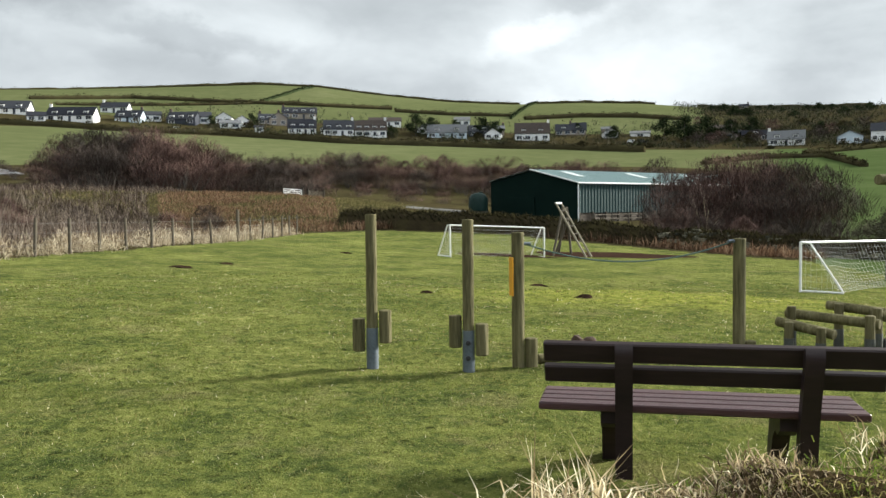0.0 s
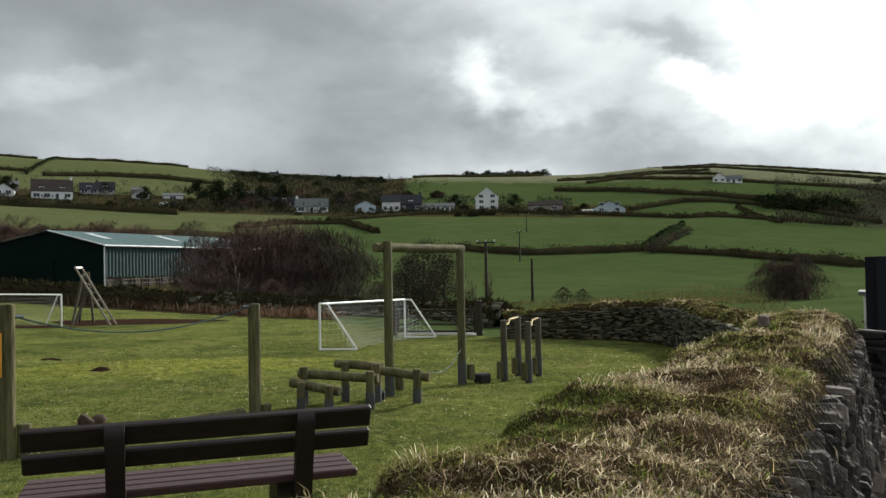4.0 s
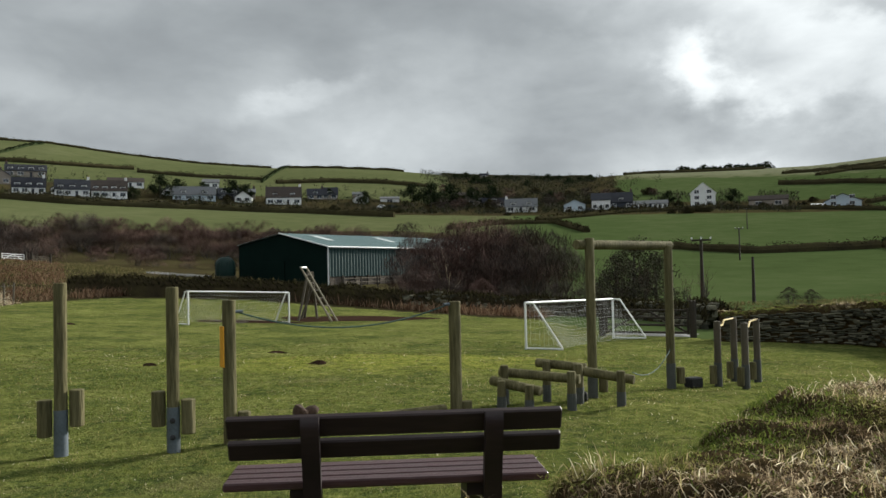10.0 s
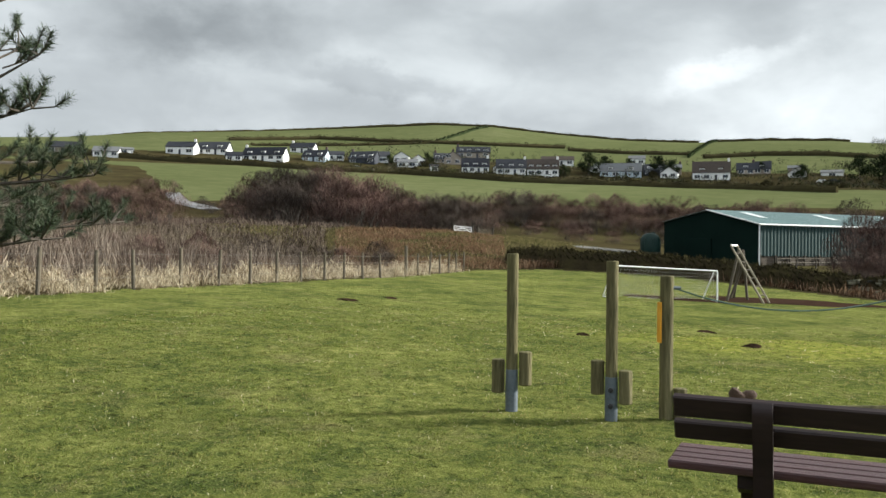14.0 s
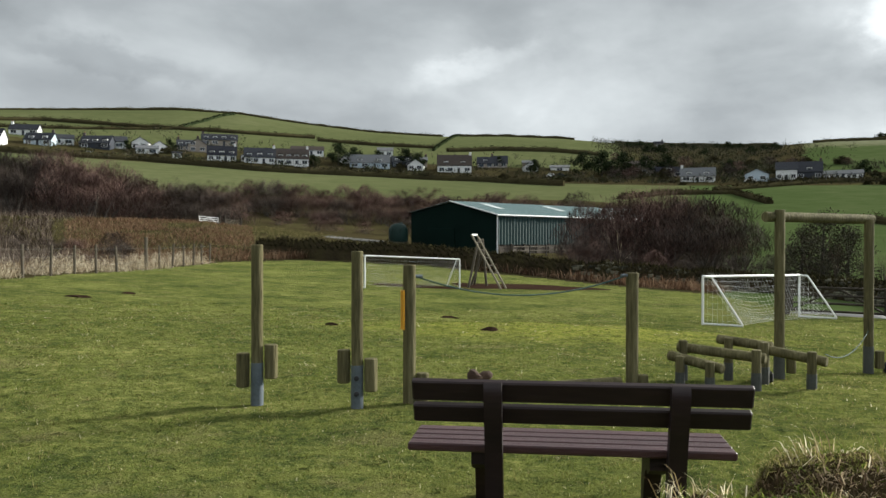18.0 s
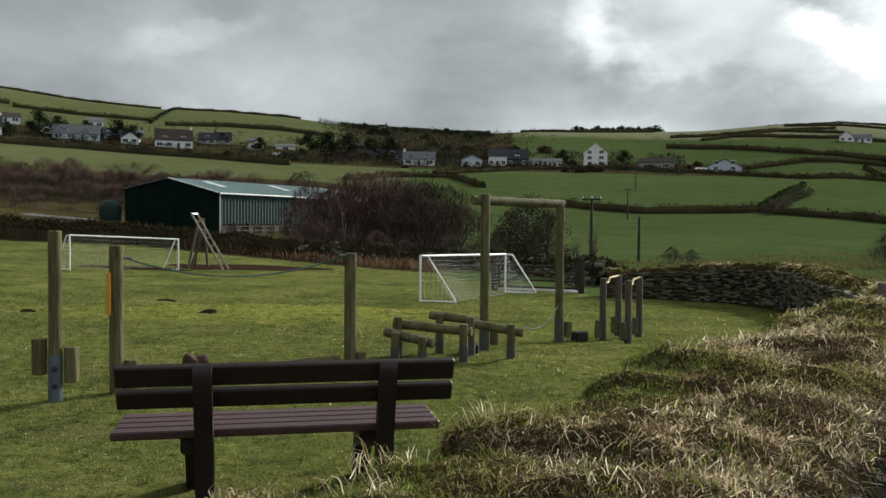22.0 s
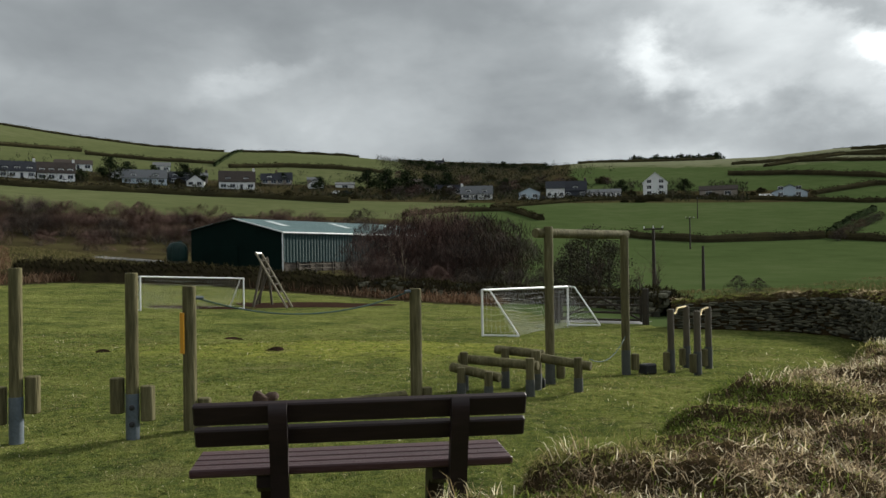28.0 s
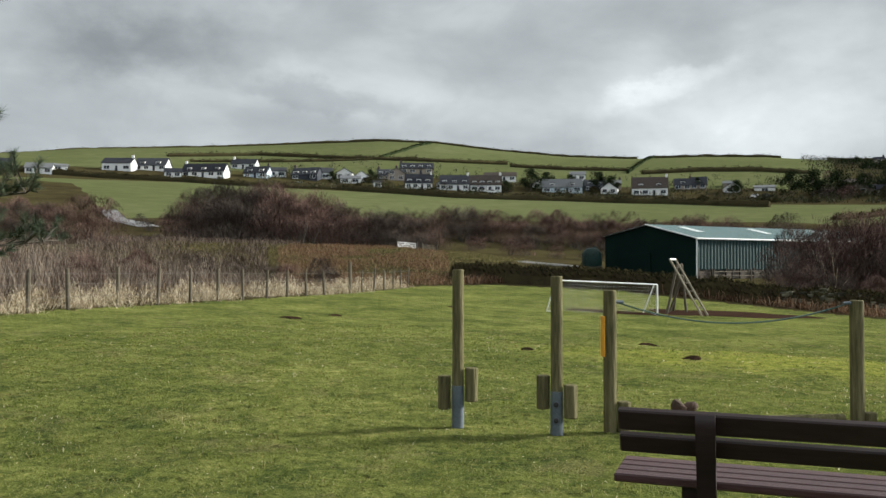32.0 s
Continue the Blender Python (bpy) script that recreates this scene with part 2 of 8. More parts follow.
def lawn_material():
    """Mown, mossy grass: broad patches, tufts, dints coloured as shade, pale straws, and a swell coloured as if sunlit.
    """
    m = bpy.data.materials.new("lawn")
    m.use_nodes = True
    nt = m.node_tree
    N, L = nt.nodes.new, nt.links.new
    bsdf = nt.nodes["Principled BSDF"]
    bsdf.inputs["Roughness"].default_value, bsdf.inputs["Specular IOR Level"].default_value = 0.95, 0.0
    coord = N("ShaderNodeTexCoord")
    here = coord.outputs["Object"]

    def val(kind, *ins):
        n = N("ShaderNodeMath")
        n.operation = kind
        for i, v in enumerate(ins):
            if isinstance(v, (int, float)):
                n.inputs[i].default_value = v
            else:
                L(v, n.inputs[i])
        return n.outputs[0]

    def noise_at(scale, detail, rough=0.6, offset=0.0):
        mp = N("ShaderNodeMapping")
        mp.inputs["Location"].default_value = (offset, offset * 0.7, 0)
        L(here, mp.inputs[0])
        n = N("ShaderNodeTexNoise")
        n.inputs["Scale"].default_value, n.inputs["Detail"].default_value, n.inputs["Roughness"].default_value = scale, detail, rough
        L(mp.outputs[0], n.inputs[0])
        return n.outputs[0]

    def step(v, low, high):
        n = N("ShaderNodeMapRange")
        n.interpolation_type = "SMOOTHSTEP"
        L(v, n.inputs["Value"])
        n.inputs["From Min"].default_value, n.inputs["From Max"].default_value = low, high
        return n.outputs[0]

    def blend(fac, a, b):
        n = N("ShaderNodeMix")
        n.data_type, n.clamp_factor = "RGBA", True
        L(fac, n.inputs["Factor"])
        for key, c in (("A", a), ("B", b)):
            if isinstance(c, tuple):
                n.inputs[key].default_value = (*c, 1)
            else:
                L(c, n.inputs[key])
        return n.outputs["Result"]

    broad, mid, tuft, fine = noise_at(0.33, 4), noise_at(1.6, 5, 0.65, 5), noise_at(8.0, 6, 0.7, 9), noise_at(46.0, 4, 0.65, 3)
    f = val("MULTIPLY_ADD", mid, 0.3, val("MULTIPLY", tuft, 0.48))
    f = val("MULTIPLY_ADD", fine, 0.22, f)
    f = val("MULTIPLY_ADD", broad, 0.30, val("SUBTRACT", f, 0.15))
    f = val("MULTIPLY_ADD", val("SUBTRACT", f, 0.5), 3.5, 0.5)
    cr = N("ShaderNodeValToRGB")
    e = cr.color_ramp.elements
    e[0].position, e[1].position = 0.05, 0.95
    e[0].color, e[1].color = (0.028, 0.042, 0.014, 1), (0.225, 0.225, 0.075, 1)
    for at, c in ((0.3, (0.062, 0.079, 0.023)), (0.5, (0.099, 0.116, 0.031)), (0.72, (0.138, 0.150, 0.042))):
        e.new(at).color = (*c, 1)
    L(f, cr.inputs[0])
    col = cr.outputs[0]
    # sunlight painted yellow-green on the swell in the middle of the field
    sep = N("ShaderNodeSeparateXYZ")
    L(here, sep.inputs[0])
    u = val("MULTIPLY", val("SUBTRACT", sep.outputs[0], 1.2), 0.21)
    v = val("MULTIPLY", val("SUBTRACT", sep.outputs[1], 16.0), 0.40)
    swell = val("SUBTRACT", 1.0, val("MULTIPLY_ADD", u, u, val("MULTIPLY", v, v)))
    swell = step(val("MULTIPLY_ADD", val("SUBTRACT", mid, 0.5), 2.2, swell), 0.0, 0.9)
    sunlit_grass = blend(step(tuft, 0.35, 0.65), (0.125, 0.145, 0.026), (0.27, 0.275, 0.06))
    col = blend(val("MULTIPLY", swell, 0.75), col, sunlit_grass)
    # worn straw-coloured patches, pale straws, and shade painted dark into dints between the tufts
    worn = val("MULTIPLY", step(noise_at(0.9, 5, 0.7, 17), 0.53, 0.68), 0.5)
    col = blend(worn, col, blend(step(fine, 0.4, 0.62), (0.088, 0.082, 0.034), (0.25, 0.22, 0.10)))
    col = blend(val("MULTIPLY", step(noise_at(70.0, 2, 0.5, 2), 0.64, 0.71), 0.75), col, (0.36, 0.33, 0.17))
    shaded_dint = step(noise_at(6.5, 5, 0.72, 31), 0.43, 0.31)
    col = blend(val("MULTIPLY", shaded_dint, 0.8), col, (0.026, 0.032, 0.011))
    L(col, bsdf.inputs["Base Color"])
    h = val("MULTIPLY_ADD", tuft, 0.6, val("MULTIPLY_ADD", fine, 0.22, val("MULTIPLY", shaded_dint, -0.25)))
    h = val("MULTIPLY_ADD", mid, 0.7, h)
    bn = N("ShaderNodeBump")
    bn.inputs["Strength"].default_value, bn.inputs["Distance"].default_value = 1.0, 0.11
    L(h, bn.inputs["Height"])
    L(bn.outputs[0], bsdf.inputs["Normal"])
    return m


M = {}
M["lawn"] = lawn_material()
M["heath"] = material("heath", [(0.018, 0.014, 0.010), (0.035, 0.028, 0.016), (0.055, 0.05, 0.02)], 0.05, 0.9, 0.95, bump=0.8, spec=0.0, dist=0.3)
M["gravel"] = material("gravel", [(0.006, 0.006, 0.006), (0.02, 0.019, 0.018), (0.075, 0.071, 0.065)], 1.2, 95.0, 0.9, bump=1.0, spec=0.12, fine_mix=0.8, contrast=1.8)
M["paving"] = material("paving", [(0.075, 0.074, 0.072), (0.15, 0.147, 0.142)], 0.7, 12, 0.6, bump=0.3, spec=0.2)
M["post_wood"] = material("post_wood", [(0.03, 0.027, 0.012), (0.082, 0.073, 0.035), (0.138, 0.122, 0.062), (0.21, 0.19, 0.11)], 7, 38, 0.9, bump=0.8, stretch=(1, 1, 0.10), spec=0.15, fine_mix=0.55)
M["end_grain"] = material("end_grain", [(0.10, 0.085, 0.05), (0.22, 0.19, 0.12)], 12, 60, 0.9, bump=0.4)
M["galv"] = material("galv", [(0.065, 0.082, 0.095), (0.14, 0.165, 0.19)], 6, 50, 0.6, 0.3, bump=0.1)
M["dark_galv"] = material("dark_galv", [(0.044, 0.047, 0.042), (0.095, 0.10, 0.093)], 6, 50, 0.75, 0.15, bump=0.1)
M["stump_wood"] = material("stump_wood", [(0.03, 0.017, 0.011), (0.075, 0.042, 0.026)], 10, 60, 0.9, bump=0.5)
M["strand"] = material("strand", [(0.02, 0.018, 0.012), (0.05, 0.042, 0.025), (0.12, 0.095, 0.055)], 2, 12, 0.9, bump=0, vary="island", spec=0.15)
M["bolt"] = material("bolt", [(0.015, 0.015, 0.017), (0.03, 0.03, 0.033)], 10, 60, 0.5, bump=0.1)
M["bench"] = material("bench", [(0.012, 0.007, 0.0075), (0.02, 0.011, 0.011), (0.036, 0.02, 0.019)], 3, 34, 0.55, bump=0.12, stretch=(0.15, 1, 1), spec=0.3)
# seat plum-brown, lightened against the back for the light falling on it
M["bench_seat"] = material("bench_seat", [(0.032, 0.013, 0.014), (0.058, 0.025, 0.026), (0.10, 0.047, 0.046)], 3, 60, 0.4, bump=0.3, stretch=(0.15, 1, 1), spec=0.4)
M["white_paint"] = material("white_paint", [(0.62, 0.63, 0.62), (0.8, 0.8, 0.79)], 3, 25, 0.4, bump=0.05)
M["net"] = material("net", [(0.6, 0.6, 0.58), (0.78, 0.78, 0.76)], 4, 30, 0.8, bump=0)
M["rope"] = material("rope", [(0.01, 0.035, 0.03), (0.03, 0.08, 0.065)], 10, 120, 0.8, bump=0.5)
M["yellow"] = material("yellow", [(0.62, 0.27, 0.015), (0.75, 0.36, 0.03)], 5, 30, 0.5, bump=0.05)
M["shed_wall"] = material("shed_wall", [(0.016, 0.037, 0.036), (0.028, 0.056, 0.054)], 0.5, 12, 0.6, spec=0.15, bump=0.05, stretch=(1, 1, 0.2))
# gable green is about four times darker than the side's
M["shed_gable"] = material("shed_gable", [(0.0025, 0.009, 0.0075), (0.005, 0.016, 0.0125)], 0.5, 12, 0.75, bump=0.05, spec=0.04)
M["shed_roof"] = material("shed_roof", [(0.07, 0.135, 0.13), (0.115, 0.19, 0.185)], 0.3, 8, 0.35, bump=0.05, spec=0.5)
M["rooflight"] = material("rooflight", [(0.45, 0.5, 0.5), (0.6, 0.64, 0.63)], 1, 10, 0.35, bump=0)
M["old_board"] = material("old_board", [(0.03, 0.024, 0.018), (0.07, 0.055, 0.04), (0.11, 0.09, 0.07)], 1.5, 20, 0.9, bump=0.5, stretch=(0.2, 0.2, 1), vary="object")
M["dark_timber"] = material("dark_timber", [(0.02, 0.016, 0.011), (0.05, 0.04, 0.027)], 3, 30, 0.9, bump=0.4)
M["grey_timber"] = material("grey_timber", [(0.05, 0.042, 0.03), (0.12, 0.10, 0.07)], 4, 40, 0.9, bump=0.5, stretch=(1, 1, 0.15))
M["straw_timber"] = material("straw_timber", [(0.14, 0.12, 0.085), (0.27, 0.235, 0.17)], 4, 40, 0.85, bump=0.4, stretch=(1, 1, 0.15))
M["black_fence"] = material("black_fence", [(0.0095, 0.0118, 0.0155), (0.016, 0.0188, 0.024), (0.023, 0.0268, 0.033)], 3, 40, 0.8, bump=0.5, stretch=(1, 1, 0.1), vary="object", spec=0.15)
M["stone"] = material("stone", [(0.03, 0.023, 0.02), (0.10, 0.077, 0.066), (0.27, 0.215, 0.18)], 4, 30, 0.9, bump=0.9, vary="object", spec=0.25)
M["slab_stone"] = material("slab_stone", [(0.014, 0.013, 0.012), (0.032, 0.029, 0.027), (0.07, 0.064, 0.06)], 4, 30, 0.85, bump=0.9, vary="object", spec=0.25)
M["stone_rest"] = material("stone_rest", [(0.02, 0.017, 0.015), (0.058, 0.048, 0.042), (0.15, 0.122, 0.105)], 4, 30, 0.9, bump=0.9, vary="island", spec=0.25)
M["stone_far"] = material("stone_far", [(0.032, 0.032, 0.022), (0.075, 0.073, 0.05), (0.15, 0.142, 0.10)], 3, 20, 0.9, bump=0.9, vary="island", spec=0.15)
M["soil"] = material("soil", [(0.014, 0.010, 0.007), (0.04, 0.03, 0.016), (0.07, 0.05, 0.024), (0.10, 0.078, 0.035)], 5, 60, 0.95, bump=1.0, spec=0.0, dist=0.04, fine_mix=0.55)
M["mulch"] = material("mulch", [(0.022, 0.013, 0.009), (0.05, 0.03, 0.022)], 3, 30, 0.95, bump=1, spec=0.0)
M["dry_grass"] = material("dry_grass", [(0.10, 0.07, 0.035), (0.32, 0.25, 0.14), (0.58, 0.49, 0.31), (0.84, 0.76, 0.56)], 2, 12, 0.75, bump=0, vary="island", spec=0.25, thin=0.5, contrast=1.2)
M["pale_stem"] = material("pale_stem", [(0.09, 0.07, 0.054), (0.19, 0.152, 0.12), (0.36, 0.305, 0.245)], 0.6, 12, 0.9, bump=0, vary="island", spec=0.05)
M["grey_twig"] = material("grey_twig", [(0.027, 0.021, 0.018), (0.056, 0.044, 0.037), (0.11, 0.09, 0.078)], 0.4, 12, 0.9, bump=0, vary="island", spec=0.0)
M["dead_turf"] = material("dead_turf", [(0.085, 0.055, 0.032), (0.24, 0.175, 0.105), (0.50, 0.40, 0.26)], 3, 14, 0.8, bump=0, vary="island", spec=0.2, thin=0.45, contrast=1.3)
M["brown_turf"] = material("brown_turf", [(0.03, 0.02, 0.012), (0.09, 0.06, 0.035), (0.22, 0.155, 0.09)], 3, 14, 0.9, bump=0, vary="island", spec=0.05, thin=0.35)
M["turf_mix"] = material("turf_mix", [(0.05, 0.03, 0.017), (0.18, 0.13, 0.066), (0.50, 0.41, 0.24), (0.42, 0.35, 0.17), (0.22, 0.24, 0.05), (0.12, 0.18, 0.025)], 4.0, 28, 0.85, bump=0, vary="island", spec=0.1, thin=0.5, contrast=1.7)
M["green_blade"] = material("green_blade", [(0.055, 0.09, 0.014), (0.115, 0.155, 0.026), (0.21, 0.235, 0.055)], 2, 12, 0.8, bump=0, vary="island", spec=0.1, thin=0.5)
M["moss_blade"] = material("moss_blade", [(0.065, 0.075, 0.017), (0.16, 0.16, 0.042), (0.33, 0.29, 0.12)], 2, 12, 0.85, bump=0, vary="island", spec=0.1, thin=0.5)
M["rough"] = material("rough", [(0.048, 0.05, 0.019), (0.105, 0.098, 0.038), (0.20, 0.165, 0.08)], 0.3, 12, 0.9, bump=0, vary="island", spec=0.0, thin=0.3)
M["straw"] = material("straw", [(0.13, 0.095, 0.055), (0.36, 0.29, 0.19), (0.66, 0.58, 0.43)], 0.8, 12, 0.9, bump=0, vary="island", spec=0.15, thin=0.42, contrast=1.5)
M["stems"] = material("stems", [(0.026, 0.018, 0.014), (0.072, 0.05, 0.038), (0.105, 0.078, 0.062), (0.19, 0.155, 0.125)], 0.35, 12, 0.9, bump=0, contrast=1.5, vary="island", spec=0.0)
M["bracken"] = material("bracken", [(0.06, 0.034, 0.02), (0.135, 0.078, 0.046), (0.26, 0.178, 0.115)], 0.5, 12, 0.9, bump=0, vary="island", spec=0.0, thin=0.3)
M["twig"] = material("twig", [(0.042, 0.026, 0.023), (0.092, 0.056, 0.047), (0.175, 0.118, 0.10)], 0.4, 12, 0.9, bump=0, vary="island", spec=0.0)
M["far_scrub"] = material("far_scrub", [(0.034, 0.032, 0.023), (0.066, 0.060, 0.042), (0.115, 0.102, 0.072)], 0.03, 0.4, 0.95, bump=0, vary="island", spec=0.0)
M["bark"] = material("bark", [(0.025, 0.02, 0.016), (0.07, 0.06, 0.05), (0.14, 0.12, 0.10)], 6, 40, 0.9, bump=0.6, stretch=(1, 1, 0.3), spec=0.2)
M["hedge"] = material("hedge", [(0.018, 0.017, 0.011), (0.04, 0.035, 0.019), (0.068, 0.06, 0.026)], 0.2, 3, 0.95, bump=0, vary="island", spec=0.0)
M["evergreen"] = material("evergreen", [(0.011, 0.015, 0.009), (0.024, 0.034, 0.016), (0.045, 0.056, 0.024)], 0.3, 3, 0.9, bump=0, vary="island", spec=0.0)
M["needle"] = material("needle", [(0.016, 0.028, 0.014), (0.035, 0.055, 0.026), (0.065, 0.085, 0.04)], 1, 8, 0.7, bump=0, vary="island", spec=0.3)
M["render_white"] = material("render_white", [(0.58, 0.59, 0.58), (0.76, 0.76, 0.75)], 0.5, 6, 0.8, bump=0.1, spec=0.2)
M["render_blue"] = material("render_blue", [(0.35, 0.42, 0.48), (0.46, 0.53, 0.58)], 0.5, 6, 0.8, bump=0.1, spec=0.2)
M["render_navy"] = material("render_navy", [(0.03, 0.034, 0.044), (0.05, 0.056, 0.068)], 0.5, 6, 0.8, bump=0.1, spec=0.2)
M["render_buff"] = material("render_buff", [(0.20, 0.17, 0.14), (0.30, 0.26, 0.22)], 0.5, 6, 0.85, bump=0.2, spec=0.2)
M["slate"] = material("slate", [(0.02, 0.021, 0.027), (0.035, 0.037, 0.044), (0.055, 0.057, 0.064)], 1.5, 8, 0.8, bump=0.3, vary="object", spec=0.05)
M["grey_roof"] = material("grey_roof", [(0.10, 0.104, 0.11), (0.16, 0.165, 0.17)], 1.5, 8, 0.8, bump=0.2, spec=0.1)
M["brown_roof"] = material("brown_roof", [(0.045, 0.037, 0.034), (0.085, 0.07, 0.06)], 1.5, 8, 0.85, bump=0.3, spec=0.05)
M["brick"] = material("brick", [(0.05, 0.042, 0.04), (0.09, 0.075, 0.07)], 2, 14, 0.9, bump=0.4)
M["pot"] = material("pot", [(0.14, 0.05, 0.035), (0.2, 0.075, 0.05)], 3, 14, 0.9, bump=0.2)
M["glass"] = material("glass", [(0.012, 0.014, 0.017), (0.03, 0.034, 0.04)], 0.6, 3, 0.08, bump=0, spec=0.6)
M["tank"] = material("tank", [(0.006, 0.02, 0.017), (0.014, 0.034, 0.028)], 1, 9, 0.5, bump=0.1, spec=0.15)
M["tarmac"] = material("tarmac", [(0.13, 0.13, 0.135), (0.2, 0.2, 0.205)], 0.5, 8, 0.6, bump=0.1)
M["rubber"] = material("rubber", [(0.008, 0.008, 0.008), (0.018, 0.018, 0.018)], 5, 40, 0.8, bump=0.3)
M["wire"] = material("wire", [(0.12, 0.12, 0.115), (0.2, 0.2, 0.19)], 5, 40, 0.5, 0.6, bump=0)
M["brass"] = material("brass", [(0.5, 0.38, 0.16), (0.65, 0.5, 0.24)], 5, 40, 0.25, 0.9, bump=0.05)



def land_material():
    """Hill fields, heath and woodland floor, which shade into one another with ragged borders."""
    m = bpy.data.materials.new("hill_land")
    m.use_nodes = True
    nt = m.node_tree
    N, L = nt.nodes.new, nt.links.new
    bsdf = nt.nodes["Principled BSDF"]
    bsdf.inputs["Roughness"].default_value, bsdf.inputs["Specular IOR Level"].default_value = 0.95, 0.0
    coord = N("ShaderNodeTexCoord")

    def noise_at(s, detail):
        n = N("ShaderNodeTexNoise")
        n.inputs["Scale"].default_value, n.inputs["Detail"].default_value, n.inputs["Roughness"].default_value = s, detail, 0.65
        L(coord.outputs["Object"], n.inputs[0])
        return n.outputs[0]

    grain, rag = noise_at(0.16, 8), noise_at(0.09, 6)
    swath = noise_at(0.012, 3)
    tone = N("ShaderNodeMath")
    tone.operation = "MULTIPLY_ADD"
    tone.inputs[1].default_value = 0.55
    half = N("ShaderNodeMath")
    half.operation = "MULTIPLY"
    half.inputs[1].default_value = 0.45
    L(grain, tone.inputs[0])
    L(swath, half.inputs[0])
    L(half.outputs[0], tone.inputs[2])

    def shade(stops):
        cr = N("ShaderNodeValToRGB")
        e = cr.color_ramp.elements
        e[0].position, e[1].position = 0.3, 0.7
        e[0].color, e[1].color = (*stops[0], 1), (*stops[-1], 1)
        mid = e.new(0.5)
        mid.color = (*stops[1], 1)
        L(tone.outputs[0], cr.inputs[0])
        return cr.outputs[0]

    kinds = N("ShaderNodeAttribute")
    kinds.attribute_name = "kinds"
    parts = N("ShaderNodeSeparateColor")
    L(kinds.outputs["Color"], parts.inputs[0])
    # alpha: far fields paled in colour to imitate distance haze
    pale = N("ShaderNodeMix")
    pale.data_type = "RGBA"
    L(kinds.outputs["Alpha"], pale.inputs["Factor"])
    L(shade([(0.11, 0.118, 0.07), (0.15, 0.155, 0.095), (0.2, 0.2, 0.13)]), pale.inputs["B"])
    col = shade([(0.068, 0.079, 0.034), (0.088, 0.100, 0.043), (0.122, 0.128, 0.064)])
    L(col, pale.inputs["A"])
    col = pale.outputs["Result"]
    # red: deep green fields, with cloud shade put into their darker tones
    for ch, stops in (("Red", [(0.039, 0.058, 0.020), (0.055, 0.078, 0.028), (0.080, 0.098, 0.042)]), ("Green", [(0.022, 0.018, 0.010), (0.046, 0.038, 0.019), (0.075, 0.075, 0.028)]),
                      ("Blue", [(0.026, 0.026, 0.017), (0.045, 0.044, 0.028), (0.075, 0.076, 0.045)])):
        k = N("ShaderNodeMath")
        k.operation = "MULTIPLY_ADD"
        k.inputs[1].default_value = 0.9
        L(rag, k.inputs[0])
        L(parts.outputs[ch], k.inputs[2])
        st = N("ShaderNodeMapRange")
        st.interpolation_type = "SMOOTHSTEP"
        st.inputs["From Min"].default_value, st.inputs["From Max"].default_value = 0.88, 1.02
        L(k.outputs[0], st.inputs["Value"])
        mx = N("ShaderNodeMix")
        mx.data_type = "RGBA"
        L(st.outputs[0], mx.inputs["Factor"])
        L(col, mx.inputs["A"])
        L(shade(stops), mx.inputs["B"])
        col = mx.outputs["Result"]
    L(col, bsdf.inputs["Base Color"])
    bn = N("ShaderNodeBump")
    bn.inputs["Strength"].default_value, bn.inputs["Distance"].default_value = 0.7, 0.4
    L(grain, bn.inputs["Height"])
    L(bn.outputs[0], bsdf.inputs["Normal"])
    return m


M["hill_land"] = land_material()


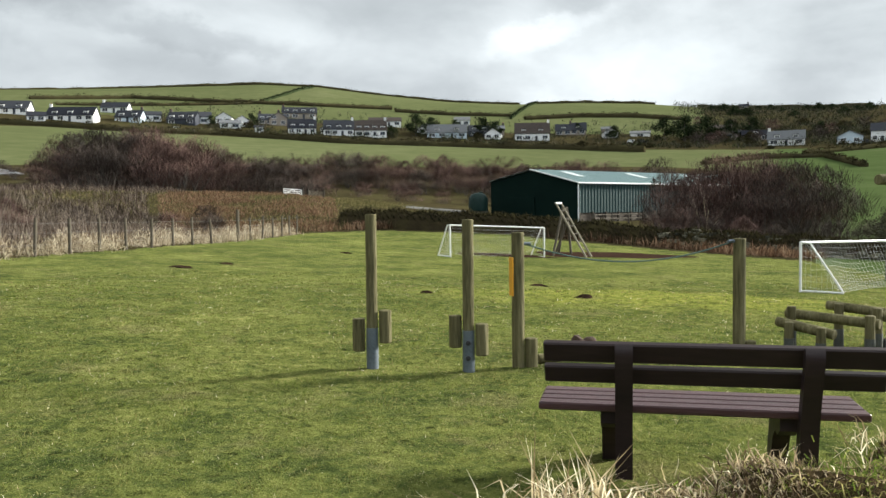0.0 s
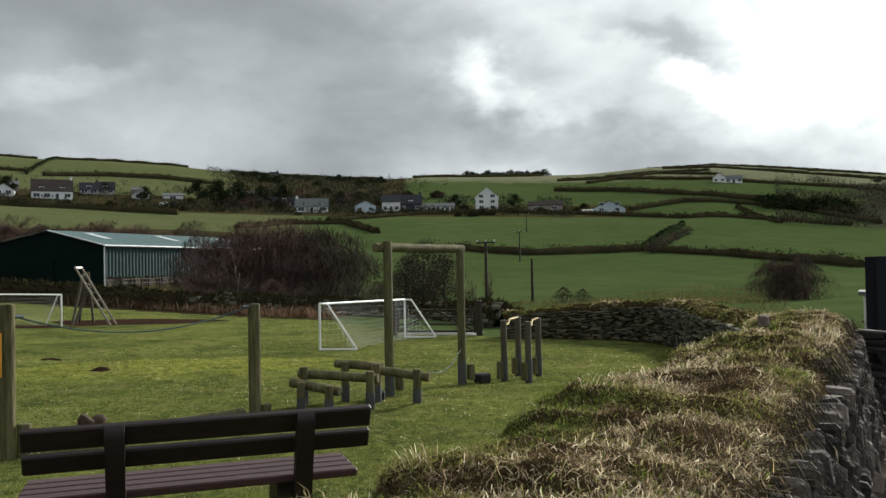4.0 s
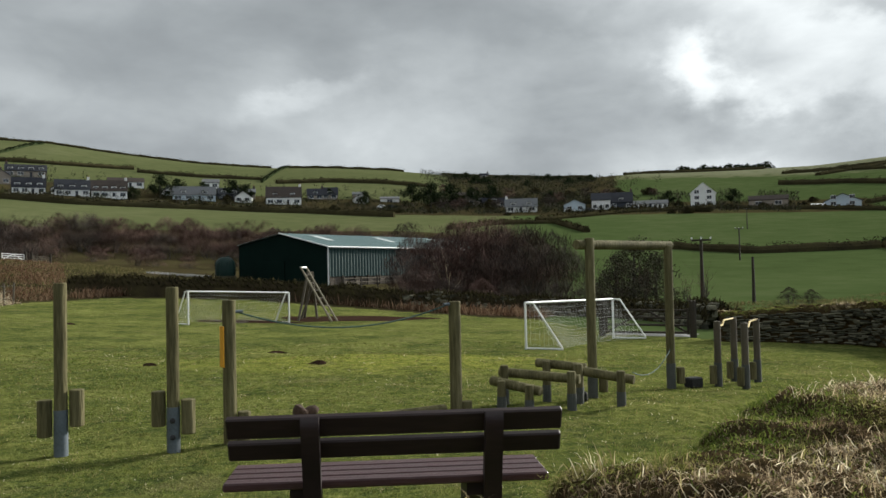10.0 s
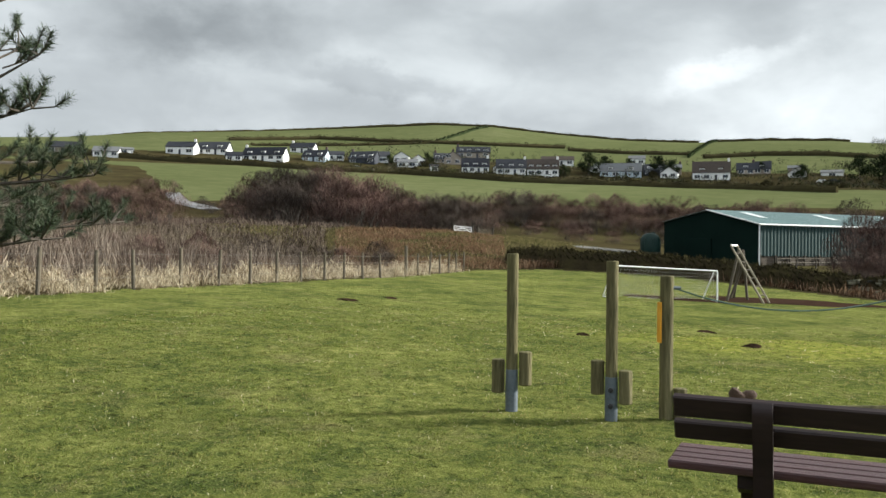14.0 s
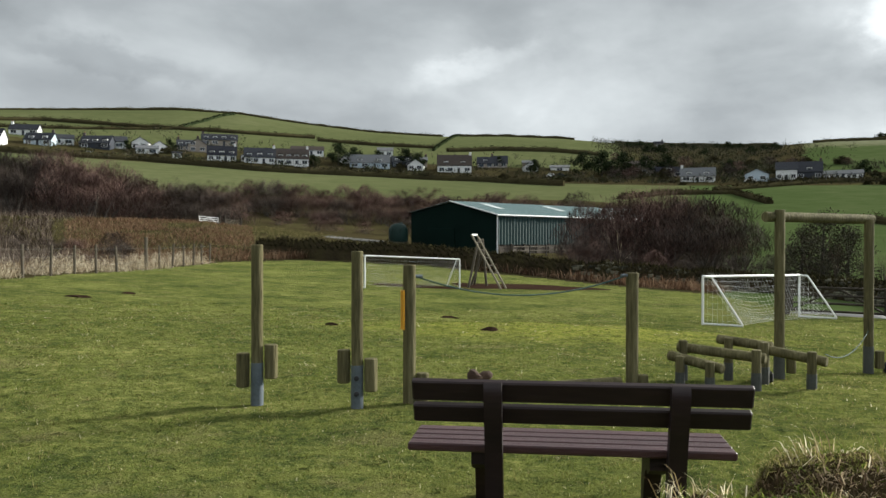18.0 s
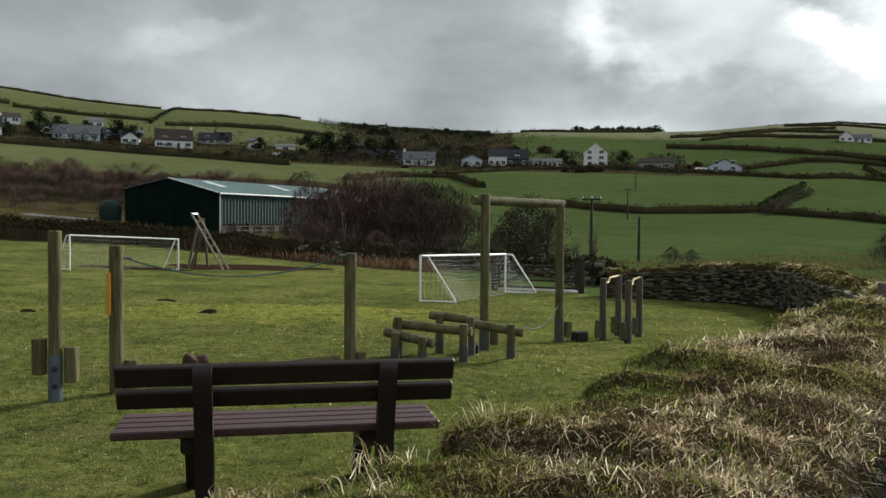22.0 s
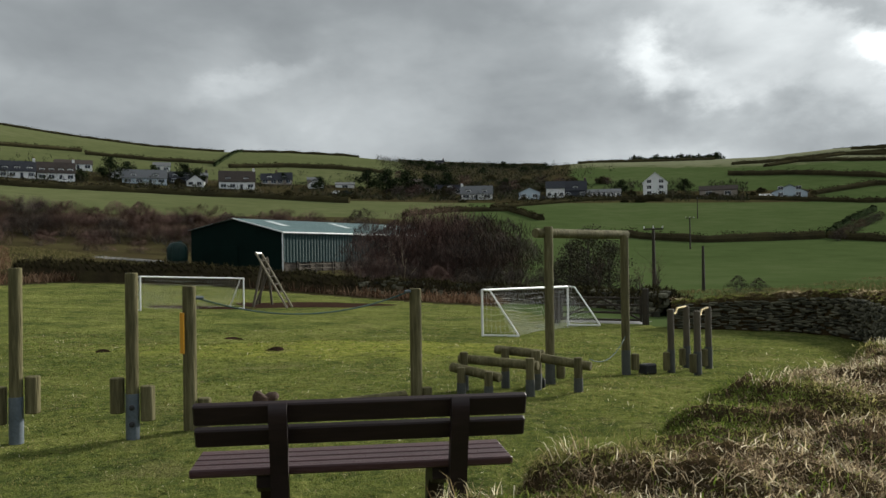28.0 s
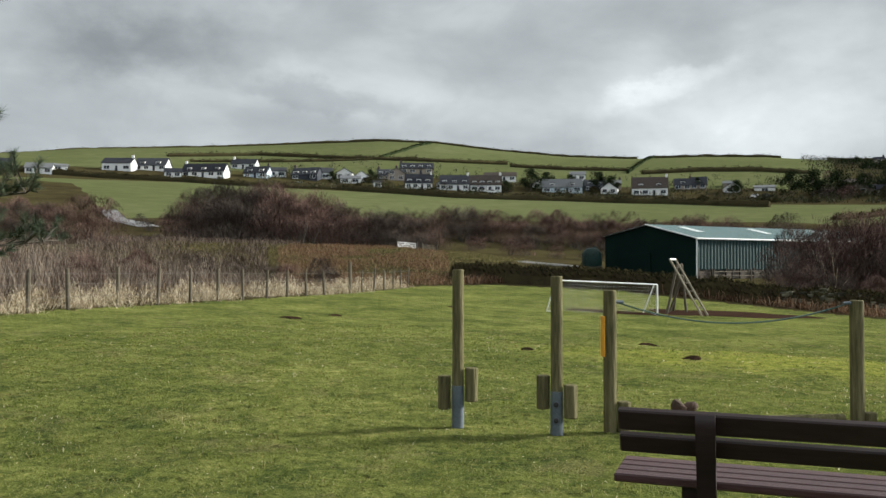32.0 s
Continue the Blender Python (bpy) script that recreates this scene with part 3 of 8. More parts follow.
# ---- mesh tools ----
class Mesh:
    """Gathers vertices and faces for one mesh."""

    def __init__(self):
        self.v, self.f = [], []

    def add(self, verts, faces):
        n = len(self.v)
        self.v += [tuple(p) for p in verts]
        self.f += [tuple(n + i for i in f) for f in faces]
        return self

    def box(self, c, size, turn=0.0, bevel=0.0, m=None):
        """A box with chamfered edges, centred at c, turned about z by degrees, or placed by m."""
        x, y, z = (s / 2 for s in size)
        m = m or (Matrix.Translation(c) @ Matrix.Rotation(radians(turn), 4, "Z"))
        b = min(bevel, x * 0.9, y * 0.9, z * 0.9)
        if b <= 0:
            vs = [(i, j, k) for i in (-x, x) for j in (-y, y) for k in (-z, z)]
            fs = [(0, 1, 3, 2), (4, 6, 7, 5), (0, 4, 5, 1), (2, 3, 7, 6), (0, 2, 6, 4), (1, 5, 7, 3)]
        else:
            vs, fs, at = [], [], {}
            for i in (-1, 1):
                for j in (-1, 1):
                    for k in (-1, 1):
                        for axis in range(3):
                            p = [i * (x - b), j * (y - b), k * (z - b)]
                            p[axis] = (i * x, j * y, k * z)[axis]
                            at[i, j, k, axis] = len(vs)
                            vs.append(p)
            for axis in range(3):
                o, q = [a for a in range(3) if a != axis]
                for s in (-1, 1):
                    ring = []
                    for u, w in ((-1, -1), (1, -1), (1, 1), (-1, 1)):
                        key = [0, 0, 0]
                        key[axis], key[o], key[q] = s, u, w
                        ring.append(at[(*key, axis)])
                    fs.append(ring)
                for u in (-1, 1):
                    for w in (-1, 1):
                        ks = []
                        for s in (-1, 1):
                            key = [0, 0, 0]
                            key[axis], key[o], key[q] = s, u, w
                            ks.append(tuple(key))
                        fs.append((at[(*ks[0], o)], at[(*ks[1], o)], at[(*ks[1], q)], at[(*ks[0], q)]))
            for i in (-1, 1):
                for j in (-1, 1):
                    for k in (-1, 1):
                        fs.append([at[i, j, k, a] for a in range(3)])
        return self.add([m @ Vector(p) for p in vs], fs)

    def tube(self, pts, radii, seg=8, caps=True):
        """A tube along points."""
        pts = [Vector(p) for p in pts]
        if isinstance(radii, (int, float)):
            radii = [radii] * len(pts)
        n0, up = len(self.v), None
        for i, p in enumerate(pts):
            d = (pts[min(i + 1, len(pts) - 1)] - pts[max(i - 1, 0)]).normalized()
            a = Vector((0, 0, 1)) if abs(d.z) < 0.95 else Vector((0, 1, 0))
            side = d.cross(a).normalized() if up is None else (up - d * up.dot(d)).normalized()
            up = side
            other = d.cross(side)
            self.v += [tuple(p + (side * math.cos(t) + other * math.sin(t)) * radii[i]) for t in (2 * math.pi * k / seg for k in range(seg))]
        for i in range(len(pts) - 1):
            for k in range(seg):
                a, b = n0 + i * seg + k, n0 + i * seg + (k + 1) % seg
                self.f.append((a, b, b + seg, a + seg))
        if caps:
            self.f.append(tuple(n0 + k for k in reversed(range(seg))))
            self.f.append(tuple(n0 + (len(pts) - 1) * seg + k for k in range(seg)))
        return self

    def data(self, name, smooth=False):
        me = bpy.data.meshes.new(name)
        me.from_pydata(self.v, [], self.f)
        bm = bmesh.new()
        bm.from_mesh(me)
        bmesh.ops.recalc_face_normals(bm, faces=bm.faces)
        bm.to_mesh(me)
        bm.free()
        if smooth:
            me.shade_smooth()
            me.set_sharp_from_angle(angle=radians(40))
        return me


def thing(name, place=(0, 0, 0), turn=0.0, label="", category="", group="", kind=""):
    """An empty at a thing's base."""
    ob = new(name)
    ob.empty_display_size = 0.2
    ob.matrix_basis = pose(*place, 0, 0, turn)
    return tagged(ob, label, category, group, kind)


def part(name, shape, mat, parent=None, label="", smooth=False, kind=""):
    """ONE mesh object under a thing or a part."""
    me = shape.data(name, smooth) if isinstance(shape, Mesh) else shape
    if mat and not me.materials:
        me.materials.append(M[mat])
    ob = new(name, me)
    ob.parent = parent
    return tagged(ob, label, kind=kind)


def single(name, shape, mat, place=(0, 0, 0), turn=0.0, label="", category="", group="", kind="", smooth=False):
    """A thing of one mesh."""
    ob = part(name, shape, mat, None, label, smooth, kind)
    ob.matrix_basis = pose(*place, 0, 0, turn)
    return tagged(ob, label, category, group, kind)


def raw(name, verts, faces, mat):
    me = bpy.data.meshes.new(name)
    me.from_pydata(np.asarray(verts).tolist(), [], np.asarray(faces).tolist())
    me.materials.append(M[mat])
    return me


def blades(name, foot, tall, width, lean, mat, seed=1, bend=0.5):
    """Grass blades or stems: foot n x 3, each a bent strip that ends in a point."""
    rng = np.random.default_rng(seed)
    n = len(foot)
    tall = np.broadcast_to(tall, n) * rng.uniform(0.6, 1.3, n)
    a, b = rng.uniform(0, 2 * np.pi, n), rng.uniform(0, 2 * np.pi, n)
    tilt = lean * rng.uniform(0.1, 1.0, n) ** 0.8
    d = np.stack([np.cos(a) * np.sin(tilt), np.sin(a) * np.sin(tilt), np.cos(tilt)], 1)
    d2 = np.stack([np.cos(a) * np.sin(tilt * (1 + 2 * bend)), np.sin(a) * np.sin(tilt * (1 + 2 * bend)), np.cos(tilt * (1 + 2 * bend))], 1)
    s = np.stack([np.cos(b), np.sin(b), 0 * b], 1) * (np.broadcast_to(width, n) / 2)[:, None]
    mid = foot + d * (tall * 0.55)[:, None]
    tip = mid + d2 * (tall * 0.45)[:, None]
    v = np.stack([foot - s, foot + s, mid + s * 0.8, mid - s * 0.8, tip], 1).reshape(-1, 3)
    k = 5 * np.arange(n)[:, None]
    f = np.concatenate([np.concatenate([k, k + 1, k + 2], 1), np.concatenate([k, k + 2, k + 3], 1), np.concatenate([k + 3, k + 2, k + 4], 1)])
    return raw(name, v, f, mat)


def inside(x, y, poly):
    """Whether points lie in a polygon."""
    hit = np.zeros(np.shape(x), bool)
    for (x0, y0), (x1, y1) in zip(poly, poly[1:] + poly[:1]):
        cross = (y0 > y) != (y1 > y)
        hit ^= cross & (x < (x1 - x0) * (y - y0) / ((y1 - y0) or 1e-9) + x0)
    return hit


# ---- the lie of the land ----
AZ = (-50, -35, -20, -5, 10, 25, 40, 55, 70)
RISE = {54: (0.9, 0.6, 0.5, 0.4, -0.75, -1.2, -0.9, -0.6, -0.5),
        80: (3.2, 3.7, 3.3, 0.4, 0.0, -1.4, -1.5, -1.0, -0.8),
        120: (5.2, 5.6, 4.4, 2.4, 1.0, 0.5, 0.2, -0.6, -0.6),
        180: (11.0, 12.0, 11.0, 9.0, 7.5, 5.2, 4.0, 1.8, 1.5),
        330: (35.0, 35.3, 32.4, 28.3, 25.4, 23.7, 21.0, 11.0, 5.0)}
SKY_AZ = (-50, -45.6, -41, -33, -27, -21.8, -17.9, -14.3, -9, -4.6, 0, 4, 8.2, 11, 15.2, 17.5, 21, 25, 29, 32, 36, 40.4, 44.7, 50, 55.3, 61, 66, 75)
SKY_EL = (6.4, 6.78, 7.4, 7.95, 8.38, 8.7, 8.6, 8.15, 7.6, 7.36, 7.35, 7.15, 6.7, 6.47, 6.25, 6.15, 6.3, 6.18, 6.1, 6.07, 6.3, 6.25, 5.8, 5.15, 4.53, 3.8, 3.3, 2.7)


def ramp(a):
    a = np.clip(a, 0, 1)
    return a * a * (3 - 2 * a)


def near_ground(x, y):
    """The playing field: level by the bench, falling gently away and rising to the fence."""
    r = np.hypot(x, y)
    z = -0.38 * ramp((r - 9) / 13) - 0.005 * np.maximum(y - 20, 0)
    z = z + ramp((r - 5) / 10) * (0.05 * np.maximum(-x - 1, 0) - 0.02 * np.maximum(x, 0))
    z = z + 0.22 * np.exp(-((x - 1.0) / 5.5) ** 2 - ((y - 16.5) / 2.3) ** 2)
    # a shallow ditch behind the swell, and hummocks all over
    z = z - 0.10 * np.exp(-((y - 18.6 + 0.25 * x) / 0.55) ** 2 - ((x - 3.0) / 5.0) ** 2)
    bumps = 0.6 * np.sin(2.1 * x + 1.3 * y) * np.sin(1.1 * x - 2.4 * y + 0.7) + 0.5 * np.sin(3.7 * x - 1.9 * y + 2.0) * np.sin(0.8 * x + 4.3 * y) + 0.3 * np.sin(6.1 * x + 3.3 * y) * np.sin(2.9 * x - 7.1 * y + 1.0)
    z = z + 0.022 * bumps * ramp((r - 4) / 6) * (1 - 0.8 * ramp((r - 30) / 15))
    return z - 0.05 * ramp((x - 0.75 * y - 1.2) / 1.5) * ramp((9 - y) / 3)


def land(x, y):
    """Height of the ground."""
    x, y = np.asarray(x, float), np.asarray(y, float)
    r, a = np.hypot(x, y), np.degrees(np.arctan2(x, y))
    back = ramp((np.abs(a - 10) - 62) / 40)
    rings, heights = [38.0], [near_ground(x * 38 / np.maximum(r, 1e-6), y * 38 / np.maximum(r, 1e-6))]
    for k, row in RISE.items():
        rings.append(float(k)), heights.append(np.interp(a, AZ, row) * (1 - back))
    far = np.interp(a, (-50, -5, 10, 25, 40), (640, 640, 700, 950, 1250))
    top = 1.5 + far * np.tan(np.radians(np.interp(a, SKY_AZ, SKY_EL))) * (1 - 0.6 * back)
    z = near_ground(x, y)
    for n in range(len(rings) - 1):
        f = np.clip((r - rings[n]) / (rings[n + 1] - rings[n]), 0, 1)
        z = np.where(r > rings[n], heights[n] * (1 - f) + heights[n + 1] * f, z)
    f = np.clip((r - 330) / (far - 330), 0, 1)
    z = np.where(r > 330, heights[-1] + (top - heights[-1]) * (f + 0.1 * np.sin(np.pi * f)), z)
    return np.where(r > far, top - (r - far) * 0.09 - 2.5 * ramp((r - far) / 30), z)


# ---- ground: one sheet to the horizon ----
WALL = [(-7.0, -4.6), (0.2, 1.3), (3.0, 3.55), (5.6, 5.6), (7.0, 6.9), (9.0, 9.3), (10.9, 11.9), (12.75, 15.2), (14.3, 17.6), (15.1, 19.6), (14.8, 21.7), (13.0, 23.1), (11.4, 23.8)]
LAWN = [(-16.0, -11.5)] + WALL + [(9.6, 28.5), (9.2, 37), (6, 42), (2, 46), (-5, 50), (-13, 52.5), (-16.5, 48), (-16.3, 39), (-16.3, 4)]
YARD = [(-7.0, -4.6), (0.2, 1.3), (3.0, 3.55), (5.6, 5.6), (7.0, 6.9), (9.1, 8.9), (10.9, 7.0), (17.3, 0.8), (14, -14), (-9, -14)]


def build_ground():
    az = np.radians(np.concatenate([np.arange(-180, -58, 4.0), np.arange(-58, 78, 0.4), np.arange(78, 180, 4.0)]))
    r = np.concatenate([[0.0], np.geomspace(0.6, 60, 260), np.geomspace(61.5, 1400, 150), [1800, 2600, 4200]])
    R, A = np.meshgrid(r, az, indexing="ij")
    X, Y = R * np.sin(A), R * np.cos(A)
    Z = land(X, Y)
    n, m = R.shape
    idx = np.arange(n * m).reshape(n, m)
    a, b = idx[:-1], idx[1:]
    f = np.stack([a, b, np.roll(b, -1, 1), np.roll(a, -1, 1)], -1).reshape(-1, 4)
    me = bpy.data.meshes.new("ground")
    me.from_pydata(np.stack([X, Y, Z], -1).reshape(-1, 3).tolist(), [], f.tolist())
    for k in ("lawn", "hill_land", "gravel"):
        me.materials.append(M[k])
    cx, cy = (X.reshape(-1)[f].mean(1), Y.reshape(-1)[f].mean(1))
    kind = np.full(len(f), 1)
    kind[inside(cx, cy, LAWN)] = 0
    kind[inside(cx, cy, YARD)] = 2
    # red: meadows darkened for cloud shade; green: heath; blue: wood floor; alpha: distance haze
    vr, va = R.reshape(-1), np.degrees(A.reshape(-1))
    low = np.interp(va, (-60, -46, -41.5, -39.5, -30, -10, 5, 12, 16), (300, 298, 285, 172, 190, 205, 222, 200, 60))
    shaded_meadow = ramp((va - 10) / 5) * (1 - 0.62 * ramp((vr - 430) / 150))
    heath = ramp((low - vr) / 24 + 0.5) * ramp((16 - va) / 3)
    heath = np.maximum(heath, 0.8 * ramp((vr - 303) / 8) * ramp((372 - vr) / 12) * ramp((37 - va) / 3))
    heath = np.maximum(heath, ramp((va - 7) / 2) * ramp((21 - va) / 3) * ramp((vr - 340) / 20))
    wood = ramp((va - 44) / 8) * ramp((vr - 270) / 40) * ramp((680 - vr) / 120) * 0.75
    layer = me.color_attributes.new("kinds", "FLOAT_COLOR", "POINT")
    layer.data.foreach_set("color", np.stack([shaded_meadow, heath, wood, ramp((va - 17) / 6) * ramp((vr - 470) / 160)], 1).astype(np.float32).ravel())
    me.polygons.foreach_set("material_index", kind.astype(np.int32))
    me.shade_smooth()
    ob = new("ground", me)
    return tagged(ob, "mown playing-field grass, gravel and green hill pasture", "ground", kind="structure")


ground = build_ground()


def gz(x, y):
    return float(land(x, y))


# ---- bench ----
def build_bench():
    b = thing("bench", (0.525, 4.825, gz(0.525, 4.825)), -3.2, "dark brown slatted park bench on mown grass, seen from behind", "bench")
    for z, y, tall in ((0.738, -0.083, 0.122), (0.606, -0.030, 0.108)):
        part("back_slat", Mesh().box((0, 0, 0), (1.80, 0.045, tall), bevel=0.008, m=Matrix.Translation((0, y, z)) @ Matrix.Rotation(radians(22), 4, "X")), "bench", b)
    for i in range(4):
        part("seat_slat", Mesh().box((-0.05, 0.045 + 0.118 * i, 0.402), (1.78, 0.104, 0.045), bevel=0.008), "bench_seat", b, "plum-brown slat with overhead light in its colour")
    w = 0.048

    def plate(name, x, prof):
        n = len(prof)
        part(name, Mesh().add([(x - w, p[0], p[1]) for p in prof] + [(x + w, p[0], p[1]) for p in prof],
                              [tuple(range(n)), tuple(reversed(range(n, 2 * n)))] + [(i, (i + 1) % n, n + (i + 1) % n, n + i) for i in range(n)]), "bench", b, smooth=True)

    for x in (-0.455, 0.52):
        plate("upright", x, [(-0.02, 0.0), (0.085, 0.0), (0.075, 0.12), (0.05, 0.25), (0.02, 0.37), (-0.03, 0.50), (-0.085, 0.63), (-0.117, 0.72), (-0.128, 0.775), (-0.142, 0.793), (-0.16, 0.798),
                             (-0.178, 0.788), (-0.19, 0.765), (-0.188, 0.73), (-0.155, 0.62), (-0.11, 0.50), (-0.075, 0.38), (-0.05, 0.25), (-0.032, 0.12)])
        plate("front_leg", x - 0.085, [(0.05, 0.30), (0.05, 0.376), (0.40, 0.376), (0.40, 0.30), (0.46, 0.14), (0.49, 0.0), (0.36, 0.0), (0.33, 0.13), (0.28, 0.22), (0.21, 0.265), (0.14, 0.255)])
    return b


build_bench()


# ---- trim trail ----
def log(mesh, p0, p1, r, seg=14):
    """A round pole with chamfered ends."""
    p0, p1 = Vector(p0), Vector(p1)
    d = (p1 - p0).normalized()
    c = 0.008
    return mesh.tube([p0, p0 + d * c, p1 - d * c, p1], [r - c, r, r, r - c], seg)


def side_block(parent, x, y, z0, z1, r=0.062):
    part("log_block", log(Mesh(), (x, y, z0), (x, y, z1), r), "post_wood", parent, smooth=True)


def post(place, tall, blocks, sleeve=0.0, label="", bolts=False, r=0.055):
    x, y = place
    p = thing("trail_post", (x, y, gz(x, y)), 0, label, "post", "trim trail posts")
    part("pole", log(Mesh(), (0, 0, -0.05), (0, 0, tall), r), "post_wood", p, smooth=True)
    if sleeve:
        s = part("metal_foot", Mesh().tube([(0, 0, -0.02), (0, 0, sleeve), (0, 0, sleeve + 0.002)], [r + 0.004, r + 0.004, r - 0.01], 18), "galv", p, "grey-blue metal foot sleeve", smooth=True)
        if bolts:
            for z in (0.14, 0.285):
                part("bolt", Mesh().tube([(0.005, -r - 0.003, z), (0.005, -r - 0.016, z), (0.005, -r - 0.02, z)], [0.026, 0.024, 0.012], 10), "bolt", s)
    for dx, dy, z0, z1 in blocks:
        side_block(p, dx, dy, z0, z1)
    return p


post((-2.18, 7.89), 1.508, [(-0.135, 0.0, 0.17, 0.49), (0.125, 0.03, 0.25, 0.57)], 0.40, "tall round timber post with two log blocks and metal foot")
post((-1.23, 7.88), 1.46, [(-0.13, 0.02, 0.23, 0.54), (0.128, 0.0, 0.16, 0.465)], 0.40, "tall round timber post with log blocks and bolted metal foot", True)
p3 = post((-0.78, 8.21), 1.335, [(0.125, 0.03, 0.0, 0.29)], 0.0, "round timber post with yellow plate and rope", r=0.062)
part("sign_plate", Mesh().box((-0.062, -0.03, 0.90), (0.014, 0.085, 0.38), turn=28, bevel=0.003), "yellow", p3, "yellow plate screwed to the post")
p4 = post((1.54, 9.51), 1.245, [(0.12, 0.02, 0.0, 0.12)], 0.0, "round timber post holding the green rope", r=0.068)


def build_rope():
    a, b = Vector((-0.72, 8.22, 1.22)), Vector((1.47, 9.48, 1.19))
    pts = []
    for i in range(25):
        t = i / 24
        p = a.lerp(b, t)
        p.z -= 0.20 * 4 * t * (1 - t) * (1.0 + 0.1 * (0.5 - t))
        pts.append(p)
    t = thing("trail_rope", (0, 0, 0), 0, "sagging green rope strung between two timber posts", "rope")
    part("rope", Mesh().tube(pts, 0.0085, 6), "rope", t, smooth=True)
    for p, d in ((a, b - a), (b, a - b)):
        d = d.normalized()
        part("rope_end", Mesh().tube([p - d * 0.03, p + d * 0.07], [0.02, 0.014], 8), "galv", t, "metal ferrule")


build_rope()
single("balance_log", log(Mesh(), (-0.60, 8.42, gz(-0.6, 8.4) + 0.05), (1.40, 9.42, gz(1.4, 9.4) + 0.055), 0.052), "post_wood", label="round balance log lying low between two posts", category="log", smooth=True)


def build_stump():
    m = Mesh()
    m.tube([(0, 0, -0.02), (0, 0, 0.06), (0.01, 0, 0.085), (0.02, 0, 0.095)], [0.09, 0.095, 0.08, 0.045], 11)
    m.tube([(0.03, 0, 0.0), (0.12, 0.02, 0.035), (0.17, 0.02, 0.05), (0.2, 0.02, 0.045)], [0.06, 0.07, 0.055, 0.02], 9)
    single("stump", m, "stump_wood", (-0.19, 9.69, gz(-0.19, 9.69)), 10, "low brown weathered stump in the grass", "stump", smooth=True)


build_stump()


def build_hand_line():
    a, b = Vector((3.62, 9.55, 0.34)), Vector((4.88, 11.42, 0.42))
    pts = [a.lerp(b, i / 12) - Vector((0, 0, 0.16 * 4 * (i / 12) * (1 - i / 12))) for i in range(13)]
    single("hand_line", Mesh().tube(pts, 0.006, 5), "rope", label="thin slack green line between trestle and frame", category="rope", smooth=True)


build_hand_line()


def beam_frame(a, b, top, legs, rise=0.0, ra=0.055, group="balance trestles"):
    """A low log beam on round legs. a, b: ends; legs: how far along each leg stands."""
    a, b = Vector((*a, 0)), Vector((*b, 0))
    g = gz(*((a + b) / 2).xy)
    mid = (a + b) / 2
    t = thing("balance_trestle", (mid.x, mid.y, g), 0, "low round-log balance trestle on short posts", "trestle", group)
    part("beam", log(Mesh(), (a.x - mid.x, a.y - mid.y, top + rise - ra), (b.x - mid.x, b.y - mid.y, top - ra), ra), "post_wood", t, smooth=True)
    side = (b - a).normalized().cross(Vector((0, 0, 1)))
    for f, tall in legs:
        p = a.lerp(b, f) - mid + side * 0.09
        tall += rise * (1 - f)
        leg = part("leg", log(Mesh(), (p.x, p.y, -0.04), (p.x, p.y, tall), 0.05), "post_wood", t, smooth=True)
        # rear legs have a sleeve; on the others it is added for shade
        part("metal_foot", Mesh().tube([(p.x, p.y, -0.02), (p.x, p.y, tall * 0.42)], 0.054, 14), "dark_galv", leg, "dark metal foot sleeve, on some legs standing for shade")


beam_frame((1.99, 9.75), (2.46, 9.28), 0.26, [(0.3, 0.25), (0.85, 0.27)], 0.08)
beam_frame((2.14, 10.0), (2.95, 9.42), 0.38, [(0.1, 0.42), (0.93, 0.42)], 0.05)
beam_frame((2.66, 10.3), (3.20, 9.98), 0.47, [(0.25, 0.46), (0.9, 0.46)], 0.05)
beam_frame((3.04, 9.95), (3.63, 9.52), 0.36, [(0.12, 0.4), (0.82, 0.40)], 0.09)


def build_arch():
    d = Vector((0.847, 0.531, 0))
    l, r = Vector((3.43, 10.56, 0)), Vector((4.87, 11.5, 0))
    t = thing("hanging_bar_frame", (0, 0, 0), 0, "tall timber frame of two posts with a log crossbar", "frame")
    up = Vector((0, 0, 1.865))
    part("crossbar", log(Mesh(), l - d * 0.21 + up, r + d * 0.13 + up, 0.062), "post_wood", t, smooth=True)
    for p, tall in ((l, 1.95), (r, 1.86)):
        x, y, g = p.x + 0.01, p.y - 0.07, gz(p.x, p.y)
        q = part("upright", log(Mesh(), (x, y, g - 0.05), (x, y, tall), 0.06), "post_wood", t, smooth=True)
        part("metal_foot", Mesh().tube([(x, y, g - 0.02), (x, y, g + 0.36)], 0.065, 16), "dark_galv", q, "grey metal foot sleeve", smooth=True)
        part("log_block", log(Mesh(), (x + 0.14, y, g + 0.07), (x + 0.14, y, g + 0.30), 0.058), "post_wood", t, smooth=True)
    return t


build_arch()


